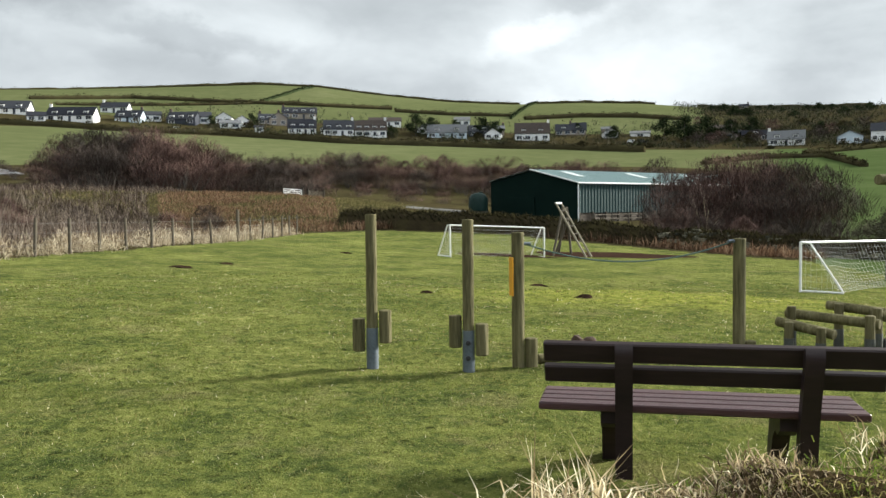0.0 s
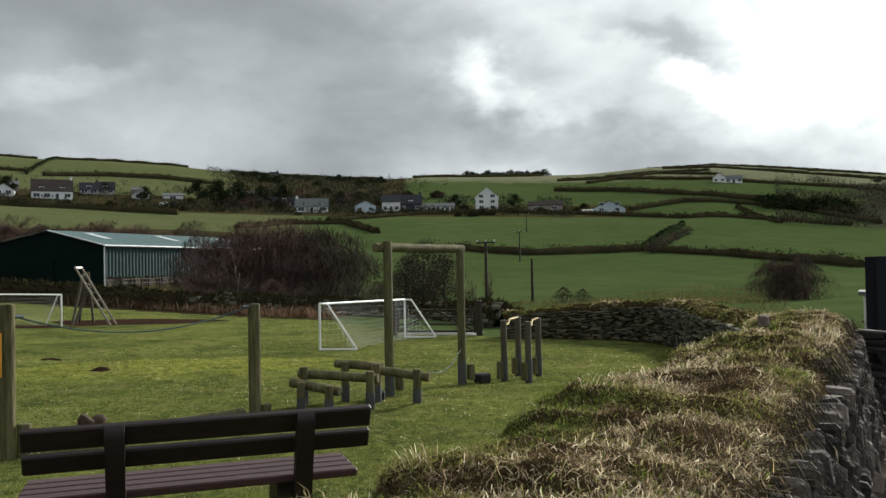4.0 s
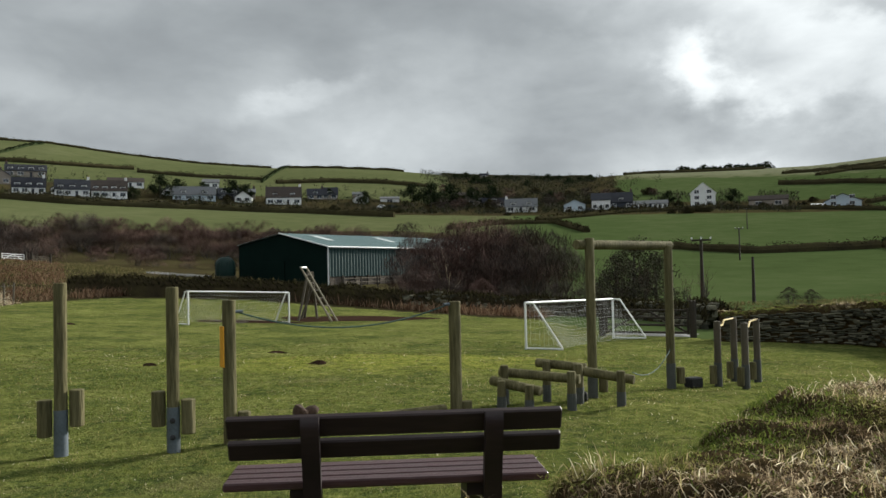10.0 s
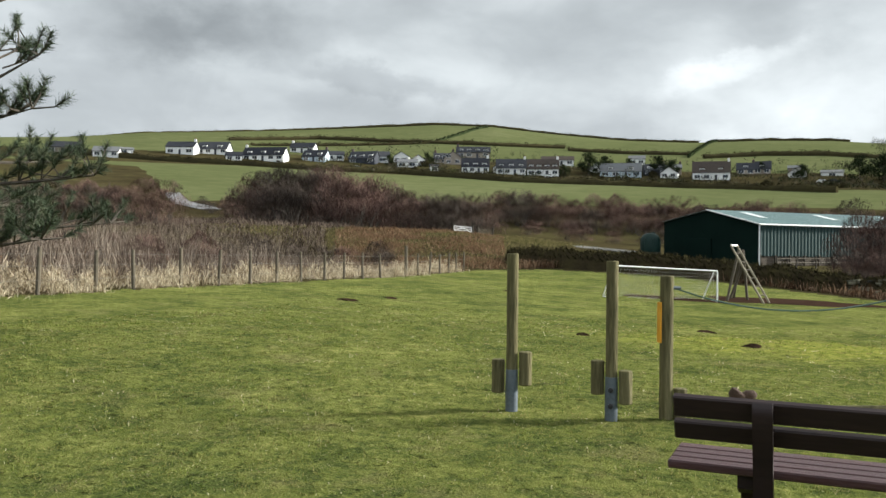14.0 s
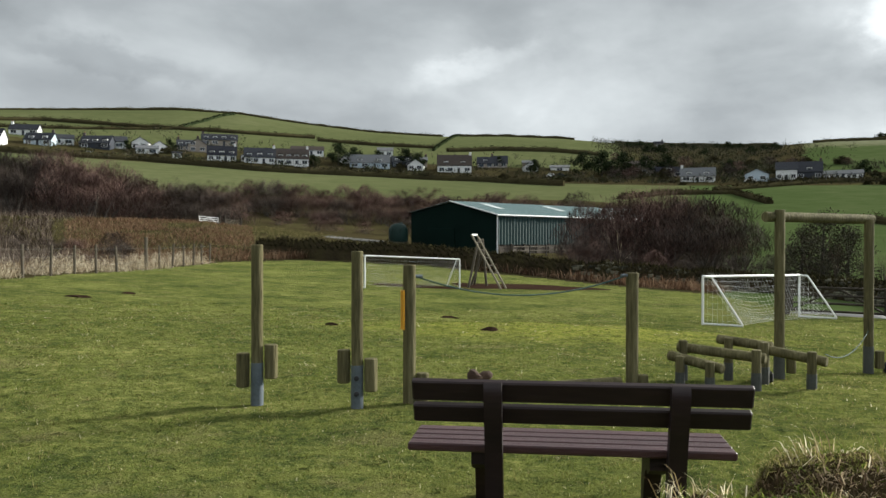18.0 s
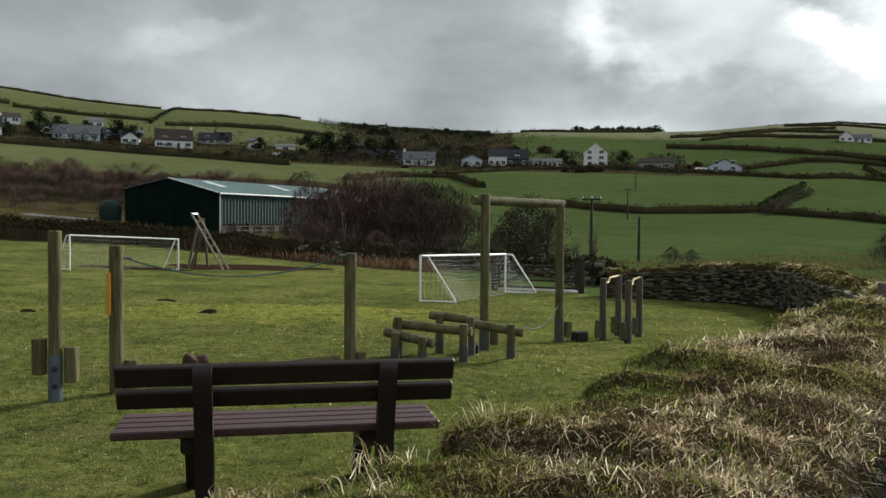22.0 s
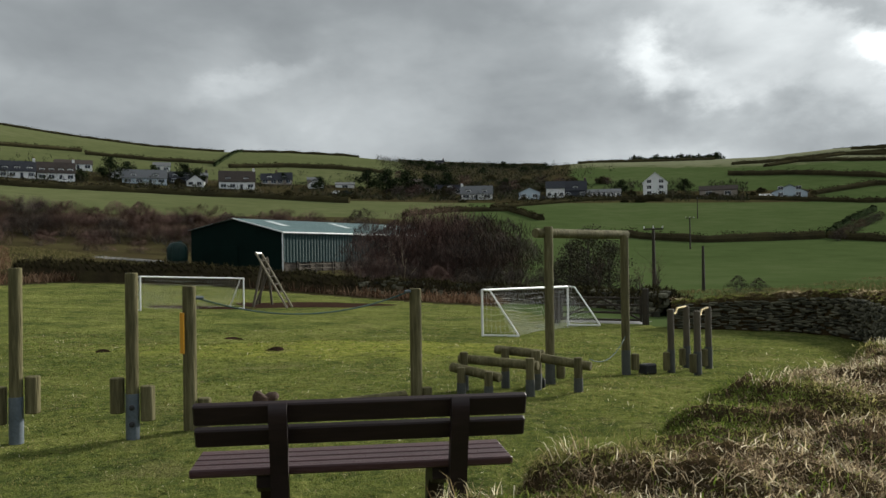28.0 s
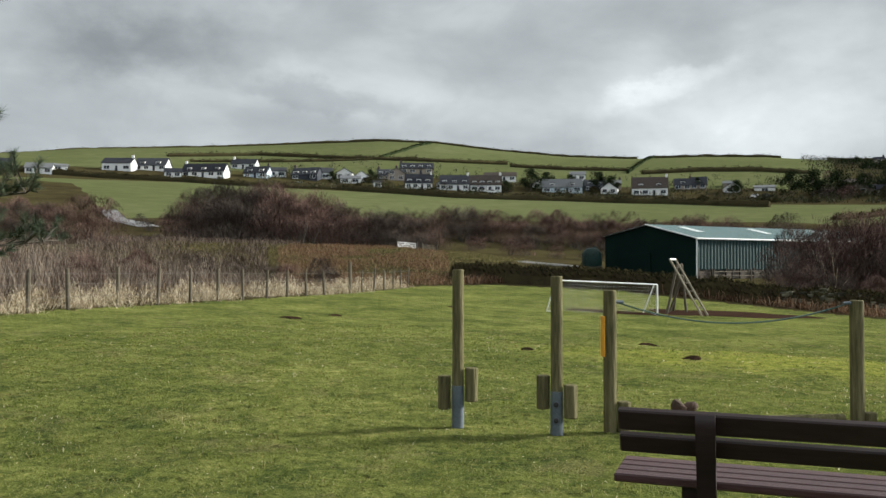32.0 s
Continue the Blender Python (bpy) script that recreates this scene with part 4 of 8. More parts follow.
def build_bars():
    t = thing("step_over_posts", (0, 0, 0), 0, "four short timber posts joined by bent metal bars", "posts")
    spots = [(5.78, 11.85, 1.0), (6.37, 12.51, 1.03), (6.0, 11.45, 0.98), (6.70, 12.42, 1.02)]
    for x, y, tall in spots:
        g = gz(x, y)
        p = part("post", log(Mesh(), (x, y, g - 0.05), (x, y, g + tall * 0.96), 0.05), "grey_timber", t, smooth=True)
        part("metal_foot", Mesh().tube([(x, y, g - 0.02), (x, y, g + 0.35)], 0.057, 14), "dark_galv", p, "grey metal foot sleeve", smooth=True)
        part("log_block", log(Mesh(), (x - 0.1, y - 0.05, g + 0.05), (x - 0.1, y - 0.05, g + 0.32), 0.052), "post_wood", t, smooth=True)
    for (x0, y0, h0), (x1, y1, h1) in ((spots[0], spots[1]), (spots[2], spots[3])):
        z0, z1 = gz(x0, y0) + h0 * 0.96 - 0.08, gz(x1, y1) + h1 * 0.96 - 0.08
        pts = [(x0 + (x1 - x0) * u, y0 + (y1 - y0) * u, z0 + (z1 - z0) * u + (0.07 if 0.35 < u else 0.0)) for u in (0, 0.12, 0.3, 0.4, 0.6, 0.88, 1.0)]
        part("bent_bar", Mesh().tube(pts, 0.018, 8), "brass", t, "shiny bent metal bar", smooth=True)


build_bars()
single("rubber_block", Mesh().box((0, 0, 0.075), (0.24, 0.16, 0.15), bevel=0.02), "rubber", (5.27, 11.57, gz(5.27, 11.57)), 20, "black rubber stepping block on the grass", "block")
single("rubber_block", Mesh().box((0, 0, 0.06), (0.2, 0.16, 0.12), bevel=0.02), "rubber", (3.1, 10.0, gz(3.1, 10.0)), 0, "black rubber stepping block on the grass", "block")


# ---- goals ----
def build_goal(a, b, back, label, depth=1.0, tall=1.22, seed=1):
    """Goal with front posts at a and b; back: unit way to the rear."""
    ga, gb = gz(*a), gz(*b)
    t = thing("football_goal", (0, 0, 0), 0, label, "goal", "goals")
    A, B, K = Vector((*a, ga)), Vector((*b, gb)), Vector((*back, 0))
    up = Vector((0, 0, tall))
    part("crossbar", Mesh().tube([A + up, B + up], 0.032, 10), "white_paint", t, smooth=True)
    for p in (A, B):
        part("front_post", Mesh().tube([p, p + up], 0.032, 10), "white_paint", t, smooth=True)
        part("rear_stay", Mesh().tube([p + up * 0.99 + K * 0.22, p + K * depth + Vector((0, 0, 0.04))], 0.024, 8), "white_paint", t, smooth=True)
        part("top_stay", Mesh().tube([p + up, p + up * 0.99 + K * 0.22], 0.024, 8), "white_paint", t, smooth=True)
        part("base_rail", Mesh().tube([p + Vector((0, 0, 0.03)), p + K * depth + Vector((0, 0, 0.03))], 0.026, 8), "white_paint", t, smooth=True)
    net = Mesh()
    L = (B - A).length
    nu, nv = int(L / 0.13), 13
    rng = random.Random(seed)
    ph = [rng.uniform(0, 6) for _ in range(4)]

    def back_at(u, v):
        top, low = A.lerp(B, u) + up * 0.99 + K * 0.05, A.lerp(B, u) + K * depth * (0.95 - 0.5 * math.sin(math.pi * u) ** 2) + Vector((0, 0, 0.04))
        p = top.lerp(low, v)
        p.z -= 0.16 * math.sin(math.pi * v) * (0.4 + math.sin(math.pi * u))
        return p + K * 0.08 * math.sin(9 * u + ph[0] + 3 * v) + Vector((0, 0, 0.03 * math.sin(14 * u + ph[1]) * math.sin(math.pi * v)))

    def strand(pts):
        net.tube(pts, 0.0021, 3, caps=False)

    for i in range(nu + 1):
        strand([back_at(i / nu, j / nv) for j in range(nv + 1)])
    for j in range(nv + 1):
        strand([back_at(i / nu, j / nv) for i in range(0, nu + 1)])
    for p in (A, B):
        n = 8
        for i in range(n + 1):
            u = i / n
            top = p + K * depth * u + up * (0.99 if u < 0.22 else 0.99 * (1 - (u - 0.22) / 0.8))
            strand([p + K * depth * u + Vector((0, 0, 0.03)), top])
            z = u
            reach = depth * (1.0 - 0.78 * z)
            strand([p + up * z * 0.98, p + K * reach * 0.5 + up * (z * 0.98 - 0.04), p + K * reach + up * z * 0.98])
    part("net", net, "net", t, "white cord net", kind="stuff")


build_goal((5.15, 21.5), (8.7, 24.9), (0.84, -0.54), "white metal football goal with a sagging cord net")
build_goal((-5.35, 32.9), (-1.72, 35.9), (-0.63, 0.77), "white metal football goal with net at the far end", tall=1.29, seed=5)


# ---- climbing frame with slide rails ----
def build_slide():
    t = thing("climbing_ramp", (0, 0, 0), 0, "weathered timber climbing ramp leaning on crossed poles", "ramp")
    def at(az, r, z):
        return Vector((r * math.sin(radians(az)), r * math.cos(radians(az)), z))
    g = gz(0, 37)
    tops = [at(-1.93, 37.6, 1.93), at(-1.56, 38.0, 1.93)]
    feet = [at(0.10, 36.5, g), at(0.45, 37.0, g)]
    for a, b in zip(tops, feet):
        part("rail", Mesh().tube([a, b], 0.045, 8), "straw_timber", t, smooth=True)
    part("top_bar", Mesh().tube(tops, 0.045, 8), "white_paint", t, smooth=True)
    for k in range(1, 7):
        part("rung", Mesh().tube([tops[0].lerp(feet[0], k / 7), tops[1].lerp(feet[1], k / 7)], 0.025, 6), "dark_timber", t)
    for a, b in (((-1.45, 37.8, 1.75), (-2.15, 37.4, g)), ((-1.3, 38.1, 1.7), (-1.75, 39.0, g)), ((-2.0, 38.6, g), (-1.1, 38.2, 1.2)), ((-0.9, 38.6, g), (-1.2, 38.2, 1.75))):
        part("support_pole", Mesh().tube([at(*a), at(*b)], 0.055, 8), "grey_timber", t, smooth=True)


build_slide()


def patch(name, pts, mat, lift, label, category, turn=0, kind="structure"):
    """A thin sheet laid on the ground."""
    cx, cy = sum(p[0] for p in pts) / len(pts), sum(p[1] for p in pts) / len(pts)
    v, f = [], []
    rings = (1.0, 0.75, 0.5, 0.25)
    n = len(pts)
    for s in rings:
        for x, y in pts:
            X, Y = cx + (x - cx) * s, cy + (y - cy) * s
            v.append((X, Y, gz(X, Y) + lift * (0.2 if s == 1 else 1)))
    v.append((cx, cy, gz(cx, cy) + lift))
    for k in range(len(rings) - 1):
        for i in range(n):
            f.append((k * n + i, k * n + (i + 1) % n, (k + 1) * n + (i + 1) % n, (k + 1) * n + i))
    k = len(rings) - 1
    f += [(k * n + i, k * n + (i + 1) % n, len(v) - 1) for i in range(n)]
    return single(name, Mesh().add(v, f), mat, label=label, category=category, kind=kind)


def oval(cx, cy, rx, ry, n=28, wob=0.12, seed=1):
    rng = random.Random(seed)
    ph = rng.uniform(0, 6)
    return [(cx + rx * math.cos(a) * (1 + wob * math.sin(3 * a + ph)), cy + ry * math.sin(a) * (1 + wob * math.sin(5 * a + ph))) for a in (2 * math.pi * i / n for i in range(n))]


patch("bark_pit", oval(1.2, 38.6, 3.6, 1.9), "mulch", 0.04, "brown bark-chip safety pit in the grass", "bark pit")
patch("bark_pit", oval(-3.6, 36.2, 2.2, 1.2, seed=3), "mulch", 0.03, "bare brown earth in the goal mouth", "bare earth")


# ---- old field wall with a turf top ----
def along(path, step):
    """Points evenly along a rounded path, with the way at each."""
    p = np.array(path, float)
    t = np.concatenate([[0], np.cumsum(np.hypot(*np.diff(p, axis=0).T))])
    s = np.arange(0, t[-1], step)
    q = np.stack([np.interp(s, t, p[:, 0]), np.interp(s, t, p[:, 1])], 1)
    k = max(3, int(1.6 / step)) | 1
    pad = np.concatenate([np.repeat(q[:1], k // 2, 0), q, np.repeat(q[-1:], k // 2, 0)])
    q = np.stack([np.convolve(pad[:, i], np.ones(k) / k, "valid") for i in range(2)], 1)
    d = np.gradient(q, axis=0)
    d /= np.hypot(*d.T)[:, None] + 1e-9
    return q, d, s


WALL_Q, WALL_D, WALL_S = along(WALL, 0.05)


def wall_top(s):
    return np.interp(s, (0, 8.2, 9.8, 11.5, 14.5, 17.6, 19.3, 21.2, 24.5, 28, 33, 35.4, 37.7, 39.4), (0.74, 0.87, 0.97, 1.0, 1.03, 1.03, 0.86, 0.68, 0.60, 0.58, 0.56, 0.47, 0.30, 0.2))


def wall_half(s):
    return np.interp(s, (0, 9, 14, 16, 17.2, 18.6, 21, 40), (0.54, 0.57, 0.56, 0.48, 0.47, 0.6, 0.48, 0.45))


def build_turf_wall():
    n = len(WALL_Q)
    side = np.stack([-WALL_D[:, 1], WALL_D[:, 0]], 1)
    prof = np.array([(-1.05, 0.0), (-1.02, 0.25), (-0.98, 0.5), (-0.95, 0.72), (-0.98, 0.84), (-0.93, 0.90), (-0.82, 0.94), (-0.68, 0.97), (-0.52, 0.99), (-0.35, 1.0), (-0.18, 1.0), (0.0, 1.0), (0.18, 1.0), (0.32, 0.995), (0.46, 0.985), (0.58, 0.965), (0.68, 0.935), (0.75, 0.89), (0.79, 0.82), (0.82, 0.7), (0.95, 0.45), (1.1, 0.2), (1.24, 0.0)])
    v = []
    for i in range(n):
        x, y = WALL_Q[i]
        top, half = float(wall_top(WALL_S[i])), float(wall_half(WALL_S[i]))
        for u, w in prof:
            p = WALL_Q[i] + side[i] * (-u) * half
            g = gz(*p) - 0.05
            b = 0.08 * noise.noise((p[0] * 1.1, p[1] * 1.1, w * 2)) + 0.065 * noise.noise((p[0] * 3.5, p[1] * 3.5, w * 3)) + 0.07 * noise.noise((p[0] * 7, p[1] * 7, w * 4)) + 0.014 * noise.noise((p[0] * 17, p[1] * 17, w * 9))
            v.append((p[0] + side[i][0] * b * 0.5, p[1] + side[i][1] * b * 0.5, g + (top - g) * w + (b if w > 0.6 else 0)))
    k = len(prof)
    f = [(i * k + j, i * k + j + 1, (i + 1) * k + j + 1, (i + 1) * k + j) for i in range(n - 1) for j in range(k - 1)]
    f += [tuple(range(k)), tuple(reversed(range((n - 1) * k, n * k)))]
    ob = single("turf_wall", Mesh().add(v, f), "soil", label="old earth-filled stone field wall topped with rough dry turf", category="wall", kind="structure", smooth=True)
    return ob, np.array(v).reshape(n, k, 3)


turf_wall, WALL_V = build_turf_wall()


def wall_grass():
    """Matted turf: tussocks of dead, mossy and green grass, each a mop of drooping blades, over short growth."""
    rng = np.random.default_rng(11)
    n, k, _ = WALL_V.shape
    across = np.gradient(WALL_V, axis=1)
    along_ = np.gradient(WALL_V, axis=0)
    facing = np.cross(along_, across)
    facing /= np.linalg.norm(facing, axis=2)[..., None] + 1e-9
    facing *= np.where(facing[:, 11:12, 2:3] < 0, -1, 1)

    def spots(count, s0, s1, j0, j1):
        i = rng.uniform(np.searchsorted(WALL_S, s0), min(np.searchsorted(WALL_S, s1), n - 2), count)
        j = rng.uniform(j0, j1, count)
        i0, j0_ = i.astype(int), np.minimum(j.astype(int), k - 2)
        a, b = (i - i0)[:, None], (j - j0_)[:, None]
        p = (WALL_V[i0, j0_] * (1 - a) * (1 - b) + WALL_V[i0 + 1, j0_] * a * (1 - b) + WALL_V[i0, j0_ + 1] * (1 - a) * b + WALL_V[i0 + 1, j0_ + 1] * a * b)
        hole = np.array([noise.noise((x * 4.5, y * 4.5, 6.3)) + 0.4 * noise.noise((x * 14, y * 14, 2.3)) for x, y, _ in p])
        return p, facing[i0, j0_], hole

    def mop(name, c, up, per, length, width, mat, seed):
        g = np.random.default_rng(seed)
        m = len(c)
        size = g.uniform(0.45, 1.6, m)
        way = g.uniform(0, 6.283, m)
        c, up, size, way = (np.repeat(q, per, 0) for q in (c, up, size, way))
        n_ = len(c)
        # most blades fall to one side of their tussock, some stand
        an = way + g.normal(0, 1.25, n_)
        out = np.stack([np.cos(an), np.sin(an), 0 * an], 1)
        out -= up * (out * up).sum(1)[:, None]
        foot = c + g.normal(0, 0.026, (n_, 3)) * size[:, None] * (1, 1, 0.3) - up * 0.012
        ln = (length * size * g.uniform(0.45, 1.3, n_))[:, None]
        lift = g.uniform(0.0, 1.0, n_)[:, None] ** 1.6
        p1 = foot + (up * (0.35 + 0.65 * lift) + out * (1.0 - 0.75 * lift)) * ln * 0.5
        p2 = p1 + (out * (1.05 - 0.6 * lift) + up * (0.75 * lift - 0.22) + g.normal(0, 0.42, (n_, 3)) - np.array([0, 0, 0.25])) * ln * 0.5
        b = g.uniform(0, 6.283, n_)
        sd = np.stack([np.cos(b), np.sin(b), 0.4 * np.sin(3 * b)], 1) * (width / 2)
        v = np.stack([foot - sd, foot + sd, p1 + sd * 0.85, p1 - sd * 0.85, p2], 1).reshape(-1, 3)
        q = 5 * np.arange(n_)[:, None]
        f = np.concatenate([np.concatenate([q + a for a in t], 1) for t in ((0, 1, 2), (0, 2, 3), (3, 2, 4))])
        single("wall_turf", raw(name, v, f, mat), None, label="rough tangled grass on the wall top", category="grass", kind="stuff")

    seed = 100
    for count, per, s0, s1, j0, j1, length, width in ((8200, 34, 8.2, 13.4, 3.6, 15.0, 0.037, 0.0031), (6200, 24, 13.4, 19.5, 3.6, 15.2, 0.042, 0.0043), (700, 14, 0.3, 8.4, 4, 17, 0.09, 0.008), (3800, 14, 19.5, 40, 4.4, 19.6, 0.085, 0.009)):
        c, up, hole = spots(count, s0, s1, j0, j1)
        tone = np.array([noise.noise((x * 0.9, y * 0.9, 3.1)) + 0.6 * noise.noise((x * 3.1, y * 3.1, 8.2)) for x, y, _ in c]) + (0.16 if s0 > 19 else 0.0) - 0.10 * ramp((2.0 - c[:, 0]) / 1.2)
        pick = rng.random(len(c))
        dead = tone < 0.02 + 0.22 * (pick - 0.5)
        deep = hole < -0.29 - 0.10 * ramp((2.0 - c[:, 0]) / 1.2) + 0.12 * (pick - 0.5)
        for mat, sel, tall in (("brown_turf", deep, 0.8), ("green_blade", ~dead & (tone > 0.24), 0.6), ("moss_blade", ~dead & (tone <= 0.24), 0.75), ("dry_grass", dead & (pick < 0.24), 1.2), ("dead_turf", dead & (pick >= 0.24) & (pick < 0.72), 1.0), ("turf_mix", dead & (pick >= 0.72), 0.9)):
            seed += 1
            sel = sel & ~deep if mat != "brown_turf" else sel
            mop("wall_turf", c[sel], up[sel], per, length * tall, width, mat, seed)
    for mat, count, s0, s1, tall, width in (("dead_turf", 42000, 8.4, 13.4, 0.022, 0.003), ("moss_blade", 30000, 8.4, 13.4, 0.019, 0.0035), ("dead_turf", 26000, 13.4, 19.5, 0.025, 0.0042), ("moss_blade", 20000, 13.4, 19.5, 0.022, 0.005), ("moss_blade", 20000, 19.5, 40, 0.03, 0.01)):
        seed += 1
        p, _, _ = spots(count, s0, s1, 3.6, 16.0)
        single("wall_turf", blades("wall_turf", p - (0, 0, 0.006), tall, width, 1.1, mat, seed, 0.75), None, label="rough tangled grass on the wall top", category="grass", kind="stuff")


wall_grass()


def hanging(name, foot, out, length, width, mat, seed):
    """Strands that arch outwards from foot and hang down."""
    rng = np.random.default_rng(seed)
    n = len(foot)
    ln = length * rng.uniform(0.4, 1.3, n)[:, None]
    o = out + rng.normal(0, 1.1, (n, 3)) * (1, 1, 0.3)
    down = np.array([0, 0, -1.0])
    a = rng.uniform(0, 6.283, n)
    s = np.stack([np.cos(a), np.sin(a), 0 * a], 1) * (width / 2)
    p1 = foot + (o * 0.45 + (0, 0, 0.12)) * ln * 0.5
    p2 = p1 + (o * 0.22 + down * 0.75) * ln * 0.5
    p3 = p2 + (o * 0.05 + down) * ln * 0.45
    v = np.stack([foot - s, foot + s, p1 + s, p1 - s, p2 + s * 0.8, p2 - s * 0.8, p3], 1).reshape(-1, 3)
    k = 7 * np.arange(n)[:, None]
    f = np.concatenate([np.concatenate([k + i for i in t], 1) for t in ((0, 1, 2), (0, 2, 3), (3, 2, 4), (3, 4, 5), (5, 4, 6))])
    return raw(name, v, f, mat)


def wall_hangings():
    """Dead strands that hang over the wall's outer face, and pale tufts along its field edge."""
    rng = np.random.default_rng(19)
    n, k, _ = WALL_V.shape
    side = np.stack([-WALL_D[:, 1], WALL_D[:, 0]], 1)
    for mat, count, j0, j1, ln in (("strand", 5600, k - 8, k - 4, 0.14), ("dead_turf", 700, k - 8, k - 5, 0.10), ("moss_blade", 1200, k - 7, k - 2, 0.06)):
        i = rng.integers(np.searchsorted(WALL_S, 8.5), np.searchsorted(WALL_S, 19.2), count)
        i = i[np.array([noise.noise((WALL_S[a] * 1.3, 0.7, ln * 9)) > -0.25 for a in i])]
        j = rng.integers(j0, j1, len(i))
        p = WALL_V[i, j] + (WALL_V[i + 1, j + 1] - WALL_V[i, j]) * rng.random(len(i))[:, None]
        out = np.column_stack([-side[i], 0 * i])
        single("wall_strands", hanging("wall_strands", p, out, ln, 0.0045, mat, 19 + j0), None, label="dead strands hanging over the wall face", category="grass", kind="stuff")
    foot = []
    for c in range(46):
        s = 8.9 + 6.2 * rng.random()
        i = int(np.searchsorted(WALL_S, s))
        q = WALL_V[i, rng.integers(4, 9)]
        m = rng.integers(14, 60)
        foot.append(q + np.column_stack([rng.normal(0, 0.05, (m, 2)), np.full(m, -0.015)]))
    foot = np.concatenate(foot)
    single("edge_tufts", blades("edge_tufts", foot, 0.075, 0.003, 1.05, "dry_grass", 23, 0.8), None, label="pale dry tufts along the edge of the wall top", category="grass", kind="stuff")


wall_hangings()


def near_tuft():
    """A tall bleached tuft that leans out over the wall's field edge."""
    rng = np.random.default_rng(64)
    c = np.repeat(np.array([(-0.21, 1.58), (-0.16, 1.62), (-0.33, 1.50)]), (130, 90, 26), 0)
    foot = np.column_stack([c + rng.normal(0, 0.035, c.shape), np.full(len(c), 0.92)])
    single("dry_tuft", blades("dry_tuft", foot, 0.17, 0.0045, 0.9, "dry_grass", 64, 0.9), None, label="tall bleached tuft of dead grass on the wall edge", category="grass", kind="stuff")


near_tuft()


def build_molehills():
    rng = random.Random(31)
    for az, r, w in ((-16.5, 33, 0.3), (-11.2, 16, 0.16), (3.0, 19.5, 0.3), (7.6, 18.3, 0.3), (-3.4, 21.5, 0.26), (-27.5, 24, 0.34), (-0.3, 15.2, 0.18), (-24.5, 25.5, 0.25)):
        x, y = r * math.sin(radians(az)), r * math.cos(radians(az))
        m = Mesh()
        n = 12
        v = [(0.02, 0, 0.055)]
        for k, (s, h) in enumerate(((0.35, 0.045), (0.7, 0.022), (1.0, -0.02))):
            v += [(w * s * math.cos(t) * rng.uniform(0.6, 1.35), w * 0.6 * s * math.sin(t) * rng.uniform(0.6, 1.35), h + rng.uniform(-0.012, 0.012)) for t in (2 * math.pi * i / n for i in range(n))]
        f = [(0, 1 + i, 1 + (i + 1) % n) for i in range(n)]
        for k in range(2):
            f += [(1 + k * n + i, 1 + k * n + (i + 1) % n, 1 + (k + 1) * n + (i + 1) % n, 1 + (k + 1) * n + i) for i in range(n)]
        single("molehill", m.add(v, f), "mulch", (x, y, gz(x, y)), 0, "low dark molehill of loose earth on the grass", "molehill", "molehills")


build_molehills()


# ---- wire fence with rough grass behind ----
def build_wire_fence():
    f = thing("wire_fence", (0, 0, 0), 0, "weathered post-and-wire fence along the field edge", "fence", kind="")
    ys = [6.2, 8.0, 9.9, 11.7, 13.5, 15.35, 17.15, 18.6, 20.55, 22.4, 24.2, 25.9, 27.6, 29.3, 31.0, 32.7, 34.4, 37.3, 39.0, 40.6, 42.1, 43.6, 45.0, 46.5]
    rng = random.Random(4)
    spots = []
    for y in ys:
        big = y == 37.3
        x = -16.3 - 0.25 * max(0, y - 38) / 8 + rng.uniform(-0.05, 0.05)
        g = gz(x, y)
        tall = 1.5 if big else 1.15 + rng.uniform(-0.06, 0.05)
        part("fence_post", log(Mesh(), (x, y, g - 0.05), (x + rng.uniform(-0.05, 0.05), y + rng.uniform(-0.05, 0.05), g + tall), 0.085 if big else 0.052, 8), "grey_timber", f)
        spots.append((x, y, g))
    for h in (0.35, 0.7, 0.98):
        part("wire", Mesh().tube([(x + 0.05, y, g + h + rng.uniform(-0.01, 0.01)) for x, y, g in spots], 0.0035, 4), "wire", f)
    return f


build_wire_fence()


def lumpy(x, y):
    """Uneven growth: tall and low clumps."""
    return np.array([0.72 + 0.55 * noise.noise((a / 2.2, b / 2.2, 4.0)) + 0.35 * noise.noise((a / 0.8, b / 0.8, 9.0)) for a, b in zip(x, y)])


def scatter(name, poly, count, tall, width, lean, mat, seed, label, category, lift=0.0, clump=0.0, bend=0.4, tall_at=None):
    rng = np.random.default_rng(seed)
    P = np.array(poly)
    lo, hi = P.min(0), P.max(0)
    xy = rng.uniform(lo, hi, (int(count * 1.8), 2))
    xy = xy[inside(xy[:, 0], xy[:, 1], list(map(tuple, poly)))][:count]
    if clump:
        keep = np.array([noise.noise((x / clump, y / clump, seed)) for x, y in xy])
        xy = xy[keep > rng.uniform(-0.45, 0.35, len(keep))]
    z = land(xy[:, 0], xy[:, 1]) + lift
    h = tall if tall_at is None else tall * tall_at(xy[:, 0], xy[:, 1])
    me = blades(name, np.column_stack([xy, z]), h, width, lean, mat, seed, bend)
    return single(name, me, None, label=label, category=category, kind="stuff")


